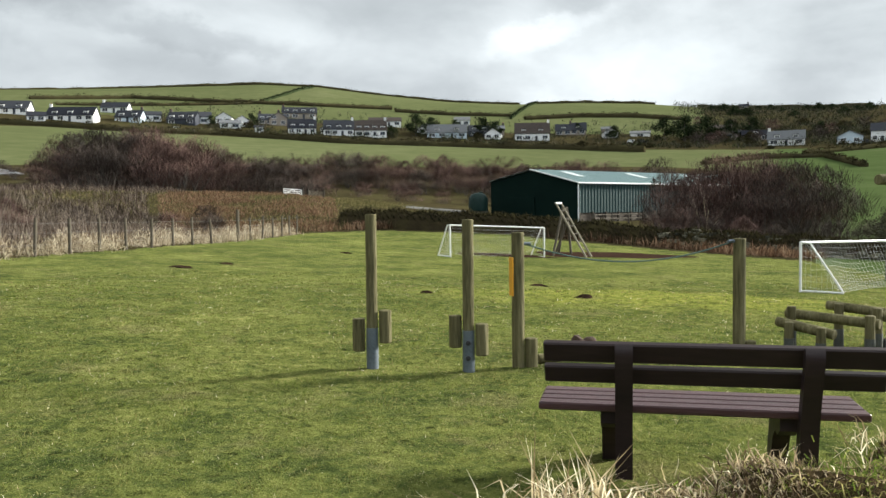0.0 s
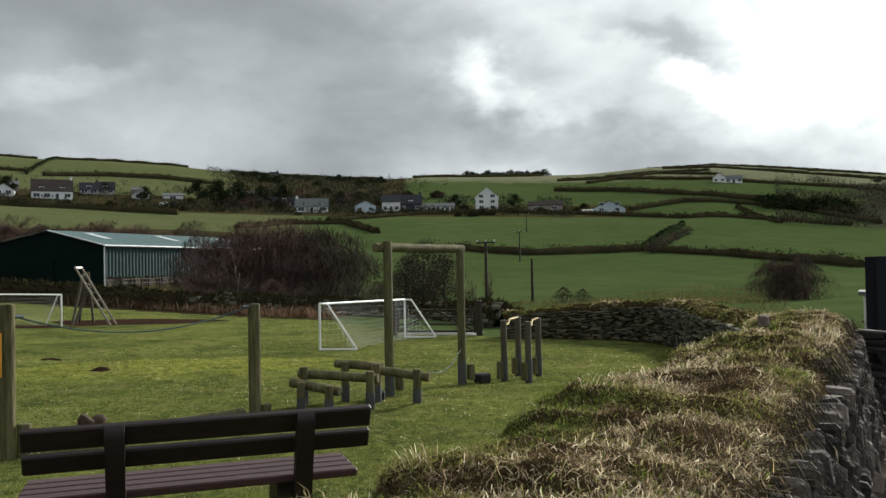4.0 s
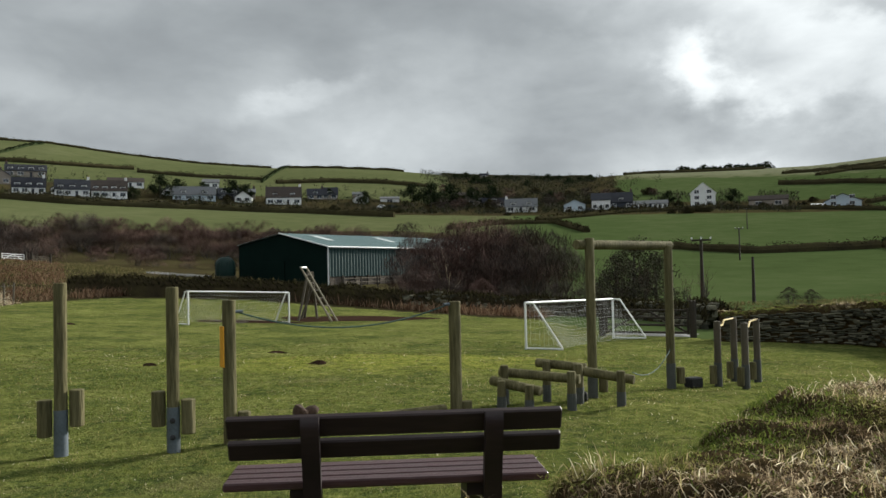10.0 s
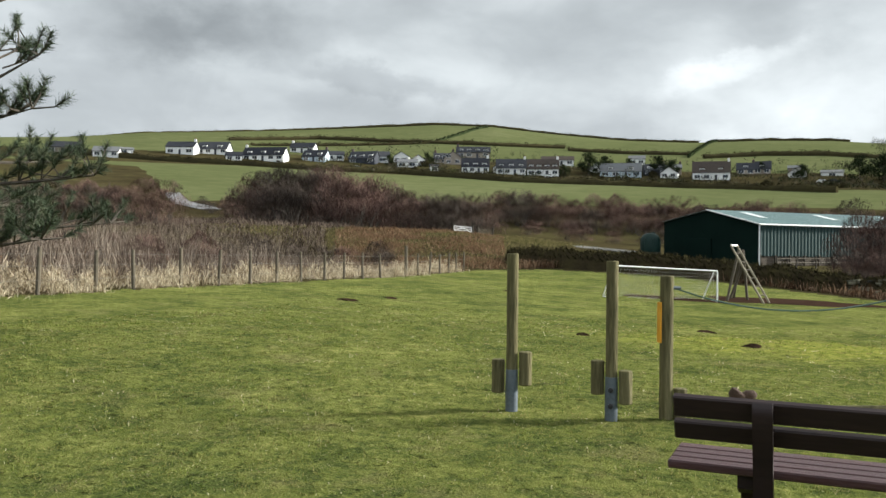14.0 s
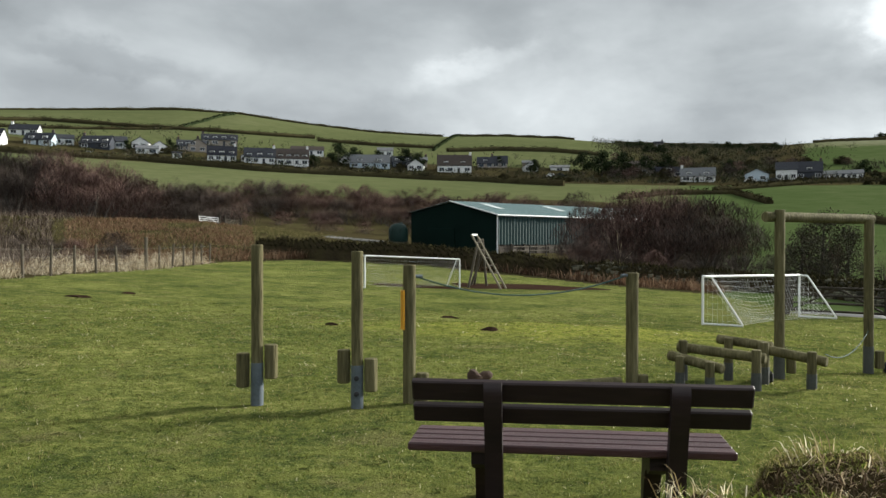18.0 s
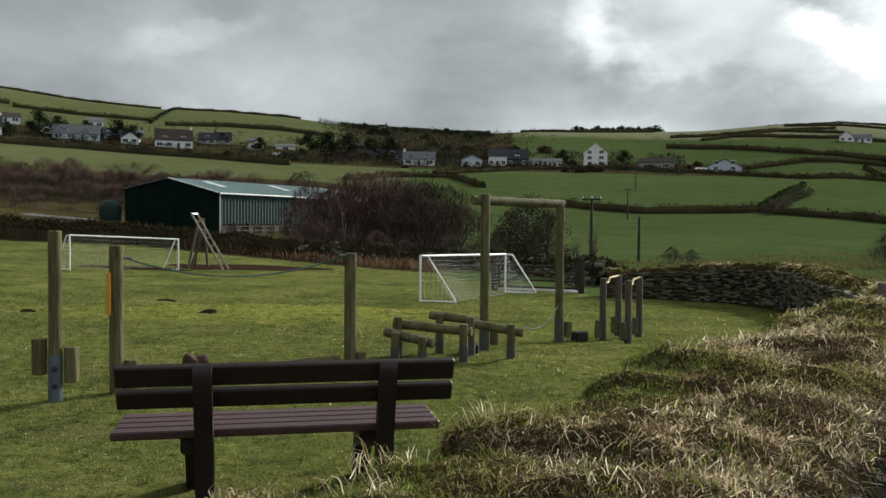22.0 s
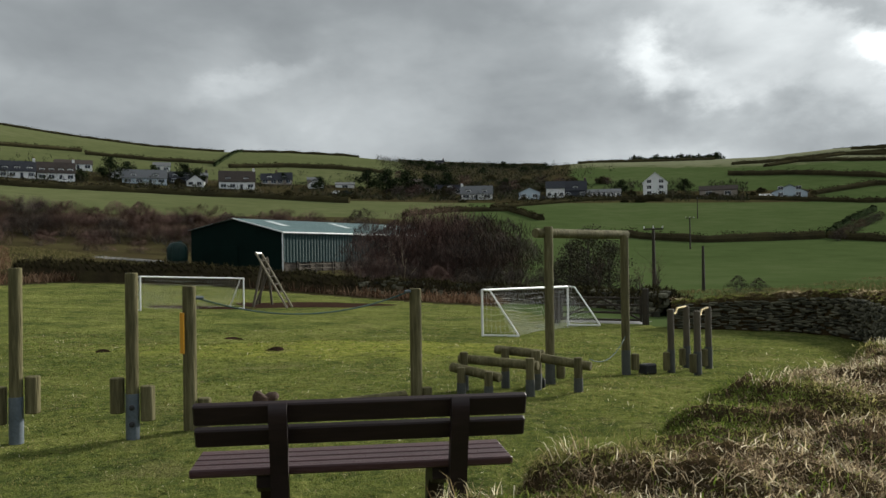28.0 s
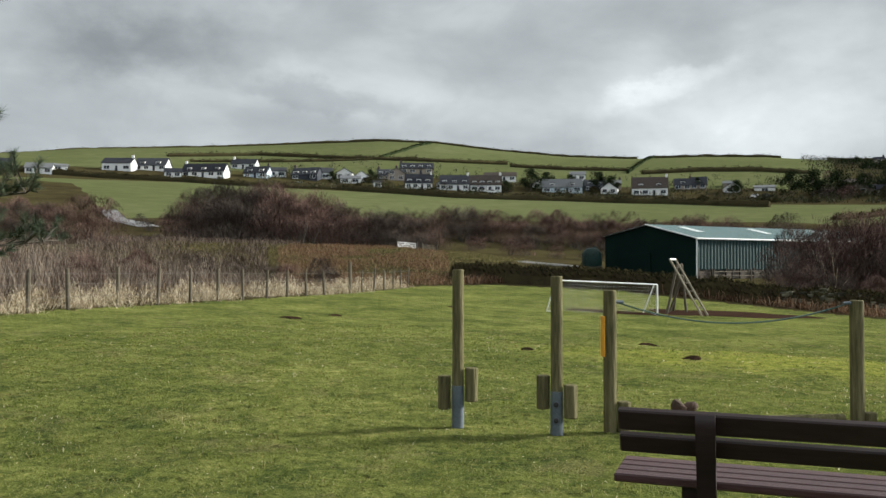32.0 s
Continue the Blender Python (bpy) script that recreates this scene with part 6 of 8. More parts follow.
def build_pine():
    rng = random.Random(9)
    x, y = polar(-53.5, 11.5)
    t = thing("pine_tree", (x, y, gz(x, y)), 0, "dark pine with drooping needle bunches at the field edge", "tree")
    a = Mesh()
    a.tube([(0, 0, -0.2), (0.05, 0, 2.5), (0.1, 0.1, 5.0), (0.15, 0.1, 7.4)], [0.17, 0.14, 0.09, 0.03], 10)
    foot, axis = [], []
    for k in range(40):
        h = 1.2 + 5.2 * (k / 40) ** 1.2
        an = k * 2.4 + rng.uniform(-0.3, 0.3)
        low = h < 2.6
        reach = (2.35 if low else 1.75 - 0.12 * (h - 2.6)) * rng.uniform(0.8, 1.08)
        d = Vector((math.cos(an), math.sin(an), 0))
        pts = [Vector((0.08, 0.05, h)) + d * reach * u + Vector((0, 0, reach * (0.02 * u + 0.06 * u * u if low else 0.10 * u + 0.3 * u * u))) for u in (0, 0.35, 0.7, 1.0)]
        a.tube(pts, [0.04, 0.03, 0.018, 0.008], 5, caps=False)
        for u in (0.45, 0.6, 0.72, 0.82, 0.91, 1.0):
            for _ in range(4 if low else 2):
                root = pts[0].lerp(pts[3], u)
                way_ = (d * rng.uniform(0.2, 1.0) + Vector((rng.uniform(-0.8, 0.8), rng.uniform(-0.8, 0.8), rng.uniform(-0.05, 0.9)))).normalized()
                mid = root + way_ * rng.uniform(0.1, 0.28)
                tip = mid + (way_ + Vector((0, 0, 0.5))).normalized() * rng.uniform(0.14, 0.24)
                a.tube([root, mid, tip], [0.012, 0.009, 0.005], 3, caps=False)
                for _ in range(130):
                    foot.append(tuple(mid.lerp(tip, rng.random())))
                    axis.append(tuple((tip - mid).normalized()))
    foot, axis = np.array(foot), np.array(axis)
    g = np.random.default_rng(9)
    n = len(foot)
    out = g.normal(size=(n, 3))
    out -= axis * (out * axis).sum(1)[:, None]
    out /= np.linalg.norm(out, axis=1)[:, None] + 1e-9
    way_ = out * 0.75 + axis * 0.65
    side = np.cross(way_, g.normal(size=(n, 3)))
    side *= 0.0032 / (np.linalg.norm(side, axis=1)[:, None] + 1e-9)
    ln = g.uniform(0.08, 0.14, n)[:, None]
    v = np.stack([foot - side, foot + side, foot + way_ * ln], 1).reshape(-1, 3)
    part("trunk", a, "bark", t)
    part("needle_mass", raw("needle_mass", v, np.arange(3 * n).reshape(-1, 3), "needle"), None, t, kind="stuff")


build_pine()


# ---- barn, tank, poles, gates ----
def build_barn():
    C = Vector((-0.38, 84.2, 0))
    g, l = Vector((-0.71, 0.71, 0)), Vector((0.71, 0.71, 0))
    W, L, E, R = 13.9, 36.0, 4.5, 6.05
    z0 = -0.4
    b = thing("barn", (0, 0, 0), 0, "long green metal farm barn with a pale sheeted roof", "barn")

    def at(u, v, z):
        p = C + g * u + l * v
        return (p.x, p.y, z)

    el = E + 0.55
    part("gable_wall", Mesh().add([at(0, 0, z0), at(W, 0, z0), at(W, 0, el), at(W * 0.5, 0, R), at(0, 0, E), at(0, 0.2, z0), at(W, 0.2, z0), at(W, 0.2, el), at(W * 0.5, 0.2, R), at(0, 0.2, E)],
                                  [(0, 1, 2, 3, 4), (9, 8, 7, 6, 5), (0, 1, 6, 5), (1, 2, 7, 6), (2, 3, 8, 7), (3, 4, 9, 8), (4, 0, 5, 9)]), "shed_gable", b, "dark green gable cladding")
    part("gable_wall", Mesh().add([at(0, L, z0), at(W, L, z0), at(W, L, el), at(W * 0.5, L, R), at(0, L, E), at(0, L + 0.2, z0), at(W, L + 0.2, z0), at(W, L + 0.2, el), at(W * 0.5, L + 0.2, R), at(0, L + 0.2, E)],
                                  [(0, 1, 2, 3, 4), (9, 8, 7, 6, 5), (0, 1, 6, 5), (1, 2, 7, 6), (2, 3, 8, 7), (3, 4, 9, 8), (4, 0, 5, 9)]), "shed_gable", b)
    # ribbed cladding along the side
    v, step = [], 0.11
    n = int(L / step)
    for i in range(n + 1):
        o = -0.05 if i % 4 in (1, 2) else 0.0
        v += [at(o, i * step, 1.45), at(o, i * step, E)]
    part("side_cladding", Mesh().add(v, [(2 * i, 2 * i + 1, 2 * i + 3, 2 * i + 2) for i in range(n)]), "shed_wall", b, "ribbed green side cladding")
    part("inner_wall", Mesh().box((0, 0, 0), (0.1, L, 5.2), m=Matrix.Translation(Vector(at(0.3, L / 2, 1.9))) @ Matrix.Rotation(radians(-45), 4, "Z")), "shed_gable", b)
    for i in range(int(L / 1.9)):
        for k in range(4):
            p = Vector(at(0.1, 1.0 + i * 1.9, -0.13 + 0.45 * k))
            part("board", Mesh().box((0, 0, 0), (0.06, 1.84, 0.43), bevel=0.015, m=Matrix.Translation(p) @ Matrix.Rotation(radians(-45), 4, "Z")), "old_board", b)
        p = Vector(at(-0.05, 0.05 + i * 1.9, 0.55))
        part("timber_post", Mesh().box((0, 0, 0), (0.16, 0.16, 2.0), bevel=0.01, m=Matrix.Translation(p) @ Matrix.Rotation(radians(-45), 4, "Z")), "dark_timber", b)
    for s, (u0, z_0, u1, z_1) in enumerate(((-0.25, E - 0.02, W * 0.5, R + 0.06), (W + 0.2, el, W * 0.5, R + 0.06))):
        v, n = [], int((L + 0.6) / 0.16)
        for i in range(n + 1):
            o = 0.05 if i % 4 in (1, 2) else 0.0
            v += [at(u0, -0.3 + i * 0.16, z_0 + o), at(u1, -0.3 + i * 0.16, z_1 + o)]
        roof = part("roof", Mesh().add(v, [(2 * i, 2 * i + 1, 2 * i + 3, 2 * i + 2) for i in range(n)]), "shed_roof", b, "pale green ribbed roof sheeting")
        if s == 0:
            for v0 in (3.0, 13.0, 23.0):
                q = []
                for dv, f in ((0, 0.45), (1.1, 0.45), (1.1, 0.85), (0, 0.85)):
                    q.append(at(u0 + (u1 - u0) * f, v0 + dv, z_0 + (z_1 - z_0) * f + 0.075))
                part("rooflight", Mesh().add(q, [(0, 1, 2, 3)]), "rooflight", roof, "translucent roof light")
    part("gutter", Mesh().tube([at(-0.28, -0.3, E - 0.06), at(-0.28, L, E - 0.06)], 0.09, 8), "white_paint", b, "pale eaves gutter")
    part("corner_trim", Mesh().box((0, 0, 0), (0.14, 0.14, E + 0.6), m=Matrix.Translation(Vector(at(-0.05, -0.05, (E - 0.6) / 2)))), "white_paint", b, "white corner flashing")
    part("barge_trim", Mesh().tube([at(-0.25, -0.32, E), at(W * 0.5, -0.32, R + 0.08)], 0.07, 6), "white_paint", b, "pale barge flashing")
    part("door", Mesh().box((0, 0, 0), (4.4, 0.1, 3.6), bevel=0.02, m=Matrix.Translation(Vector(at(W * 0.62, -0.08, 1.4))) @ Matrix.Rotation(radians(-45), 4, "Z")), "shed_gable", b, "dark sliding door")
    rail = thing("rail_fence", (0, 0, 0), 0, "weathered timber rail fence before the barn", "fence")
    for i in range(9):
        p = C + l * (i * 2.4) + Vector((1.5, -3.5, 0))
        z = gz(p.x, p.y)
        part("fence_post", Mesh().box((p.x, p.y, z + 0.55), (0.12, 0.12, 1.2), 45, 0.01), "dark_timber", rail)
    for h in (0.55, 0.95):
        a, c = C + Vector((1.5, -3.5, 0)), C + l * 19.2 + Vector((1.5, -3.5, 0))
        part("rail", Mesh().tube([(a.x, a.y, gz(a.x, a.y) + h), (c.x, c.y, gz(c.x, c.y) + h)], 0.06, 6), "grey_timber", rail)


build_barn()


def build_tank():
    x, y = polar(-7.1, 91)
    z = 1.5 + 91 * math.tan(radians(0.15))
    t = thing("oil_tank", (x, y, z), 20, "rounded dark green plastic oil tank", "tank")
    m = Mesh()
    ring = [(0.0, 1.02), (0.25, 1.08), (1.1, 1.05), (1.55, 0.95), (1.85, 0.72), (2.0, 0.35), (2.02, 0.05)]
    m.tube([(0, 0, h) for h, _ in ring], [r for _, r in ring], 20)
    part("body", m, "tank", t, smooth=True)
    part("lid", Mesh().tube([(0.3, 0, 1.95), (0.3, 0, 2.08), (0.3, 0, 2.12)], [0.22, 0.22, 0.1], 12), "tank", t, smooth=True)
    for k in range(8):
        a = k * math.pi / 4
        part("rib", Mesh().box((0.96 * math.cos(a), 0.96 * math.sin(a), 0.75), (0.22, 0.16, 1.45), math.degrees(a), 0.04), "tank", t)
    part("stand", Mesh().box((0, 0, -0.6), (1.9, 1.9, 1.2), 0, 0.02), "stone_far", t, "block stand")


build_tank()


def power_pole(x, y, tall, arm, label):
    t = thing("power_pole", (x, y, gz(x, y) - 0.1), math.degrees(math.atan2(-x, y)), label, "pole", "power poles")
    part("pole", Mesh().tube([(0, 0, 0), (0, 0, tall)], [0.15, 0.10], 8), "dark_timber", t, smooth=True)
    if arm:
        part("crossarm", Mesh().box((0, -0.1, tall - 0.12), (arm, 0.1, 0.12), 0, 0.01), "dark_timber", t)
        for u in (-0.46, 0.0, 0.46):
            part("insulator", Mesh().tube([(u * arm, -0.1, tall - 0.06), (u * arm, -0.1, tall + 0.1)], [0.05, 0.035], 6), "white_paint", t)


power_pole(*polar(24.95, 62), 5.0, 1.4, "timber power pole with a crossarm in the field")
power_pole(*polar(28.1, 72), 3.8, 0, "dark plain timber pole behind the wall")
power_pole(*polar(27.3, 150), 5.6, 1.4, "distant timber power pole")
power_pole(*polar(27.8, 235), 5.6, 1.4, "distant timber power pole")


def field_gate(name, a, b, tall, mat, label, z=None):
    A, B = Vector((*a, gz(*a))), Vector((*b, gz(*b)))
    if z is not None:
        A.z = B.z = z
    t = thing(name, (0, 0, 0), 0, label, "gate")
    d = (B - A).normalized()
    for p in (A - d * 0.15, B + d * 0.15):
        part("gate_post", Mesh().tube([p, p + Vector((0, 0, tall + 0.25))], 0.11, 8), "dark_timber", t)
    for k in range(4):
        h = Vector((0, 0, 0.15 + (tall - 0.2) * k / 3))
        part("bar", Mesh().tube([A + h, B + h], 0.04, 6), mat, t)
    for f in (0.0, 1.0):
        p = A.lerp(B, f)
        part("stile", Mesh().tube([p + Vector((0, 0, 0.1)), p + Vector((0, 0, tall))], 0.045, 6), mat, t)
    for f, h in ((0.0, 0.5), (1.0, 0.5)):
        part("brace", Mesh().tube([A.lerp(B, f) + Vector((0, 0, 0.15)), A.lerp(B, h) + Vector((0, 0, tall - 0.05))], 0.035, 6), mat, t)


field_gate("field_gate", (8.9, 26.1), (11.1, 24.85), 0.9, "dark_timber", "dark timber five-bar gate in the field wall")
field_gate("field_gate", polar(-20.4, 90), polar(-19.2, 91), 0.8, "white_paint", "white timber gate on the farm track")
field_gate("field_gate", polar(-18.7, 92), polar(-17.8, 93), 0.75, "grey_timber", "weathered timber gate on the farm track")
patch("lane", [(8.9, 26.5), (11.3, 25.2), (12.2, 26.4), (10.0, 28.0)], "paving", 0.05, "wet pale lane beyond the gate", "lane")


# ---- yard: black board fence, drive ----
def build_board_fence(a, b, top, label, seed, back=False):
    rng = random.Random(seed)
    A, B = Vector((*a, 0)), Vector((*b, 0))
    d = (B - A).normalized()
    n = Vector((d.y, -d.x, 0))
    turn = math.degrees(math.atan2(d.y, d.x))
    f = thing("board_fence", (A.x, A.y, 0), turn, label, "fence", "black board fences")
    L = (B - A).length
    count = int(L / 0.135)
    base = min(gz(*a), gz(*b)) + 0.0
    shapes = []
    for k in range(4):
        shapes.append(Mesh().box((0, 0, 0.5), (0.152, 0.022, 1.0), 0, 0.004).data("board"))
    for i in range(count):
        h = top - base - 0.03 + rng.uniform(-0.012, 0.012)
        o = part("board", shapes[i % 4], "black_fence", f)
        o.matrix_basis = pose(0.07 + i * L / count, -0.012 if i % 2 else 0.01, base, 0, rng.uniform(-0.3, 0.3), 0) @ Matrix.Diagonal((1, 1, h, 1))
        if back:
            o = part("board", shapes[i % 4], "black_fence", f)
            o.matrix_basis = pose(0.14 + i * L / count, 0.09, base + 0.1, 0, rng.uniform(-0.3, 0.3), 0) @ Matrix.Diagonal((0.8, 1, h + (-0.045 if 2 < i else -0.2), 1))
    for z in (0.25, 0.9, 1.5):
        part("rail", Mesh().box((L / 2, 0.05, base + z), (L, 0.05, 0.09), 0, 0.005), "black_fence", f)
    for u in (0.05, L / 2, L - 0.05):
        part("fence_post", Mesh().box((u, 0.13, base + 0.85), (0.09, 0.09, top - base - 0.02), 0, 0.005), "black_fence", f)


build_board_fence((9.08, 7.98), (10.05, 6.68), 1.66, "black vertical-board fence panel beside the gravel yard", 1, True)
build_board_fence((10.85, 6.12), (16.0, 0.2), 1.72, "long black vertical-board fence beside the gravel yard", 2)
patch("driveway", [(10.15, 6.75), (10.75, 6.2), (13.2, 6.0), (17.8, 7.6), (18.6, 10.5), (16.0, 12.2), (12.2, 9.8)], "paving", 0.03, "wet pale concrete drive behind the fence", "driveway")
patch("verge", [(16.5, 13.0), (19.2, 11.5), (20.5, 7), (30, 9), (32, 19), (24, 24)], "lawn", 0.05, "strip of garden grass past the drive", "grass verge")
hedge([(21.5, 18.5), (25, 15.2), (28.5, 12.0)], 1.5, 1.2, "evergreen", 31, 0.12, "dark clipped garden hedge before the cottage")


# ---- village and cottages ----
def window_at(parent, x, y, z, w, h, turn=0.0, frame_mat="white_paint", cross=False):
    """A window in a wall that faces -y of its house."""
    m = Mesh()
    t = 0.09
    for cx, cz, sx, sz in ((0, h / 2, w + 2 * t, t), (0, -h / 2, w + 2 * t, t), (-w / 2 - t / 2, 0, t, h), (w / 2 + t / 2, 0, t, h)):
        m.box((cx, 0, cz), (sx, 0.12, sz))
    if cross:
        m.box((0, 0, 0), (0.07, 0.08, h))
    win = part("window", m, frame_mat, parent)
    win.matrix_basis = pose(x, y, z, 0, 0, turn)
    part("pane", Mesh().box((0, 0.02, 0), (w, 0.03, h)), "glass", win)
    return win


def gable_body(w, d, he, hr, z0=-1.5):
    v = [(-w / 2, 0, z0), (w / 2, 0, z0), (w / 2, d, z0), (-w / 2, d, z0), (-w / 2, 0, he), (w / 2, 0, he), (w / 2, d, he), (-w / 2, d, he), (-w / 2, d / 2, hr), (w / 2, d / 2, hr)]
    return Mesh().add(v, [(0, 1, 5, 4), (2, 3, 7, 6), (1, 2, 6, 9, 5), (3, 0, 4, 8, 7), (0, 3, 2, 1), (4, 5, 9, 8), (6, 7, 8, 9)])


def slab(p, q, r, s, thick):
    """A roof slab on four corners."""
    n = (Vector(q) - Vector(p)).cross(Vector(s) - Vector(p)).normalized() * thick
    c = [Vector(k) for k in (p, q, r, s)]
    return Mesh().add(c + [k + n for k in c], [(0, 1, 2, 3), (7, 6, 5, 4), (0, 1, 5, 4), (1, 2, 6, 5), (2, 3, 7, 6), (3, 0, 4, 7)])


def house(x, y, w, he, hr, wall, roof, dormers=0, wins=3, front=False, chimney=True, label="", turn=0.0, d=7.0, two=False):
    face = math.degrees(math.atan2(-x, y)) + turn
    h = thing("house", (x, y, gz(x, y)), face, label, "house", "village houses")
    rng = random.Random(int(abs(x * 7) + abs(y)))
    if front:
        body = gable_body(d, w, he, hr)
        b = part("wall", body, wall, h)
        b.matrix_basis = pose(0, 0, 0, 0, 0, 0) @ Matrix(((0, 1, 0, -w / 2), (1, 0, 0, d / 2), (0, 0, 1, 0), (0, 0, 0, 1)))
        o = 0.3
        for sg in (-1, 1):
            k = (hr - he) / (w / 2)
            part("roof", slab((sg * (w / 2 + o), -o, he - k * o), (sg * (w / 2 + o), d + o, he - k * o), (0, d + o, hr), (0, -o, hr), 0.16 * sg), roof, h)
        for i in range(wins):
            u = (i % 2 - 0.5) * w * 0.5
            window_at(h, u, -0.03, 1.3 + 2.3 * (i // 2), min(1.7, w * 0.3), 1.35, cross=True)
    else:
        part("wall", gable_body(w, d, he, hr), wall, h)
        o = 0.3
        k = (hr - he) / (d / 2)
        part("roof", slab((-w / 2 - o, -o, he - k * o), (w / 2 + o, -o, he - k * o), (w / 2 + o, d / 2, hr), (-w / 2 - o, d / 2, hr), 0.18), roof, h)
        part("roof", slab((w / 2 + o, d + o, he - k * o), (-w / 2 - o, d + o, he - k * o), (-w / 2 - o, d / 2, hr), (w / 2 + o, d / 2, hr), 0.18), roof, h)
        for i in range(wins):
            u = -w / 2 + w * (i + 0.5) / max(wins, 1)
            if i == wins // 2 and wins > 2:
                part("door", Mesh().box((u, -0.04, 0.95), (0.95, 0.1, 2.0), 0, 0.02), "render_navy", h)
            else:
                window_at(h, u, -0.03, min(1.35, he - 0.95), min(2.3, 0.58 * w / wins), 1.35, cross=True)
            if two:
                window_at(h, u, -0.03, he - 0.85, 1.1, 1.1)
        for i in range(dormers):
            u = -w / 2 + w * (i + 0.5) / dormers
            zb = he + 0.25
            dw = min(1.9, w / dormers * 0.62)
            dm = part("dormer", gable_body(dw, 1.9, 1.15, 1.45, -0.3), "render_white", h)
            dm.matrix_basis = pose(u, 0.55, zb)
            part("dormer_roof", Mesh().box((0, 0.9, 1.42), (dw + 0.3, 2.3, 0.12), 0, 0.02), roof, dm)
            win = window_at(dm, 0, -0.03, 0.6, dw * 0.72, 0.85, cross=True)
    if chimney:
        u = (w / 2 - 0.5) * (1 if rng.random() < 0.5 else -1) if not front else 0.0
        c = part("chimney", Mesh().box((u, d / 2, hr + 0.4), (0.9, 0.7, 1.5), 0, 0.03), "brick" if wall != "render_white" else "render_white", h)
        part("pot", Mesh().tube([(u, d / 2, hr + 1.15), (u, d / 2, hr + 1.6)], [0.16, 0.13], 8), "pot", c)
    return h


hedge([(-241.2, 239.1), (-196.7, 248.2), (-160.0, 262.3), (-130.4, 287.0), (-84.5, 283.4), (-47.3, 300.6), (-9.1, 304.1), (21.8, 288.5)], 2.5, 1.8, seed=40, leaf=0.45)
hedge([(-246.9, 341.2), (-216.1, 376.0), (-179.0, 379.6), (-155.4, 382.3), (-126.7, 394.4), (-95.3, 420.1)], 2.2, 3.0, seed=41, leaf=0.45)
hedge([(-223.3, 326.0), (-190.5, 353.1), (-155.4, 382.3)], 1.6, 2.0, seed=42, leaf=0.45)
# this hedge and the next take the darker evergreen colour in place of shade
hedge([(-154.5, 387.6), (-157.8, 433.9), (-171.0, 519.3)], 1.6, 1.2, "evergreen", seed=43, leaf=0.45)
hedge([(-34.5, 414.8), (-32.0, 473.7), (-31.1, 598.0)], 1.8, 1.3, "evergreen", seed=44, leaf=0.45)
hedge([(-27.8, 413.3), (-0.1, 427.3), (25.0, 431.5), (50.4, 423.3)], 2.6, 3.0, seed=45, leaf=0.45)
hedge([(-92.9, 409.8), (-66.1, 418.6), (-34.3, 428.9)], 2.0, 2.5, seed=46, leaf=0.45)
hedge([(61.6, 165.1), (72.8, 167.1), (79.8, 149.3), (107.4, 149.8)], 2.0, 2.0, seed=47, leaf=0.28)
# evergreen colour only darkens this sunlit hedge, as cloud shade would
hedge([(108.8, 151.8), (134.3, 178.4), (161.9, 205.1)], 1.8, 1.2, "evergreen", seed=48, leaf=0.28)
hedge([(66.7, 266.5), (112.2, 301.6), (146.2, 302.3), (173.3, 272.3), (185.7, 235.3), (206.8, 235.3), (230.8, 203.7)], 1.8, 2.0, seed=49, leaf=0.45)
hedge([(107.4, 149.8), (110.6, 125.6), (107.5, 100.7), (105.1, 91.5)], 1.8, 2.0, seed=50, leaf=0.28)
hedge([(195.9, 281.9), (233.0, 295.5), (249.3, 283.9), (261.4, 261.6), (255.5, 214.8)], 2.2, 3.0, seed=51, leaf=0.45)
hedge([(238.2, 267.7), (206.2, 211.4)], 1.5, 2.0, seed=52, leaf=0.45)
hedge([(225.1, 394.6), (247.6, 372.5), (254.8, 332.3), (266.7, 295.9), (295.6, 274.4)], 3.0, 4.0, seed=53, leaf=0.45)
hedge([(309.4, 465.9), (322.2, 420.5), (346.2, 384.4), (393.5, 347.9), (409.5, 302.0)], 2.5, 4.0, seed=54, leaf=0.45)
hedge([(278.4, 444.9), (362.5, 486.6), (374.3, 438.2)], 2.5, 4.0, seed=55, leaf=0.45)
hedge([(31.9, 227.8), (50.6, 249.5), (68.9, 251.8), (67.1, 212.2)], 1.6, 2.0, seed=56, leaf=0.45)
hedge([(-456.1, 440.4), (-430.4, 465.6), (-403.3, 489.2), (-374.9, 511.3), (-345.3, 531.7), (-314.6, 550.4), (-282.9, 567.4), (-250.3, 582.5), (-216.8, 595.8)], 2.6, 4.0, seed=57, leaf=0.30)
hedge([(-232.4, 589.9), (-209.7, 598.3), (-186.7, 605.9), (-163.4, 612.6), (-139.9, 618.4), (-116.2, 623.3), (-92.3, 627.2), (-68.3, 630.3), (-44.2, 632.5)], 2.2, 3.0, seed=58, leaf=0.30)
hedge([(-33.5, 639.1), (-22.3, 639.6), (-11.2, 639.9), (0.0, 640.0), (11.2, 639.9), (22.3, 639.6), (33.5, 639.1), (44.6, 638.4), (55.8, 637.6)], 2.4, 3.0, seed=59, leaf=0.30)
hedge([(84.2, 639.5), (98.8, 637.4), (113.4, 635.0), (127.9, 632.2), (142.3, 629.1), (156.7, 625.7), (171.0, 621.9), (185.2, 617.8), (199.3, 613.4)], 3.0, 6.0, seed=60, leaf=0.30)
hedge([(626.3, 964.5), (661.7, 940.6), (696.1, 915.4), (729.6, 889.0), (762.0, 861.3), (793.4, 832.5), (823.7, 802.5), (852.9, 771.4), (881.0, 739.2)], 2.2, 4.0, seed=61, leaf=0.30)
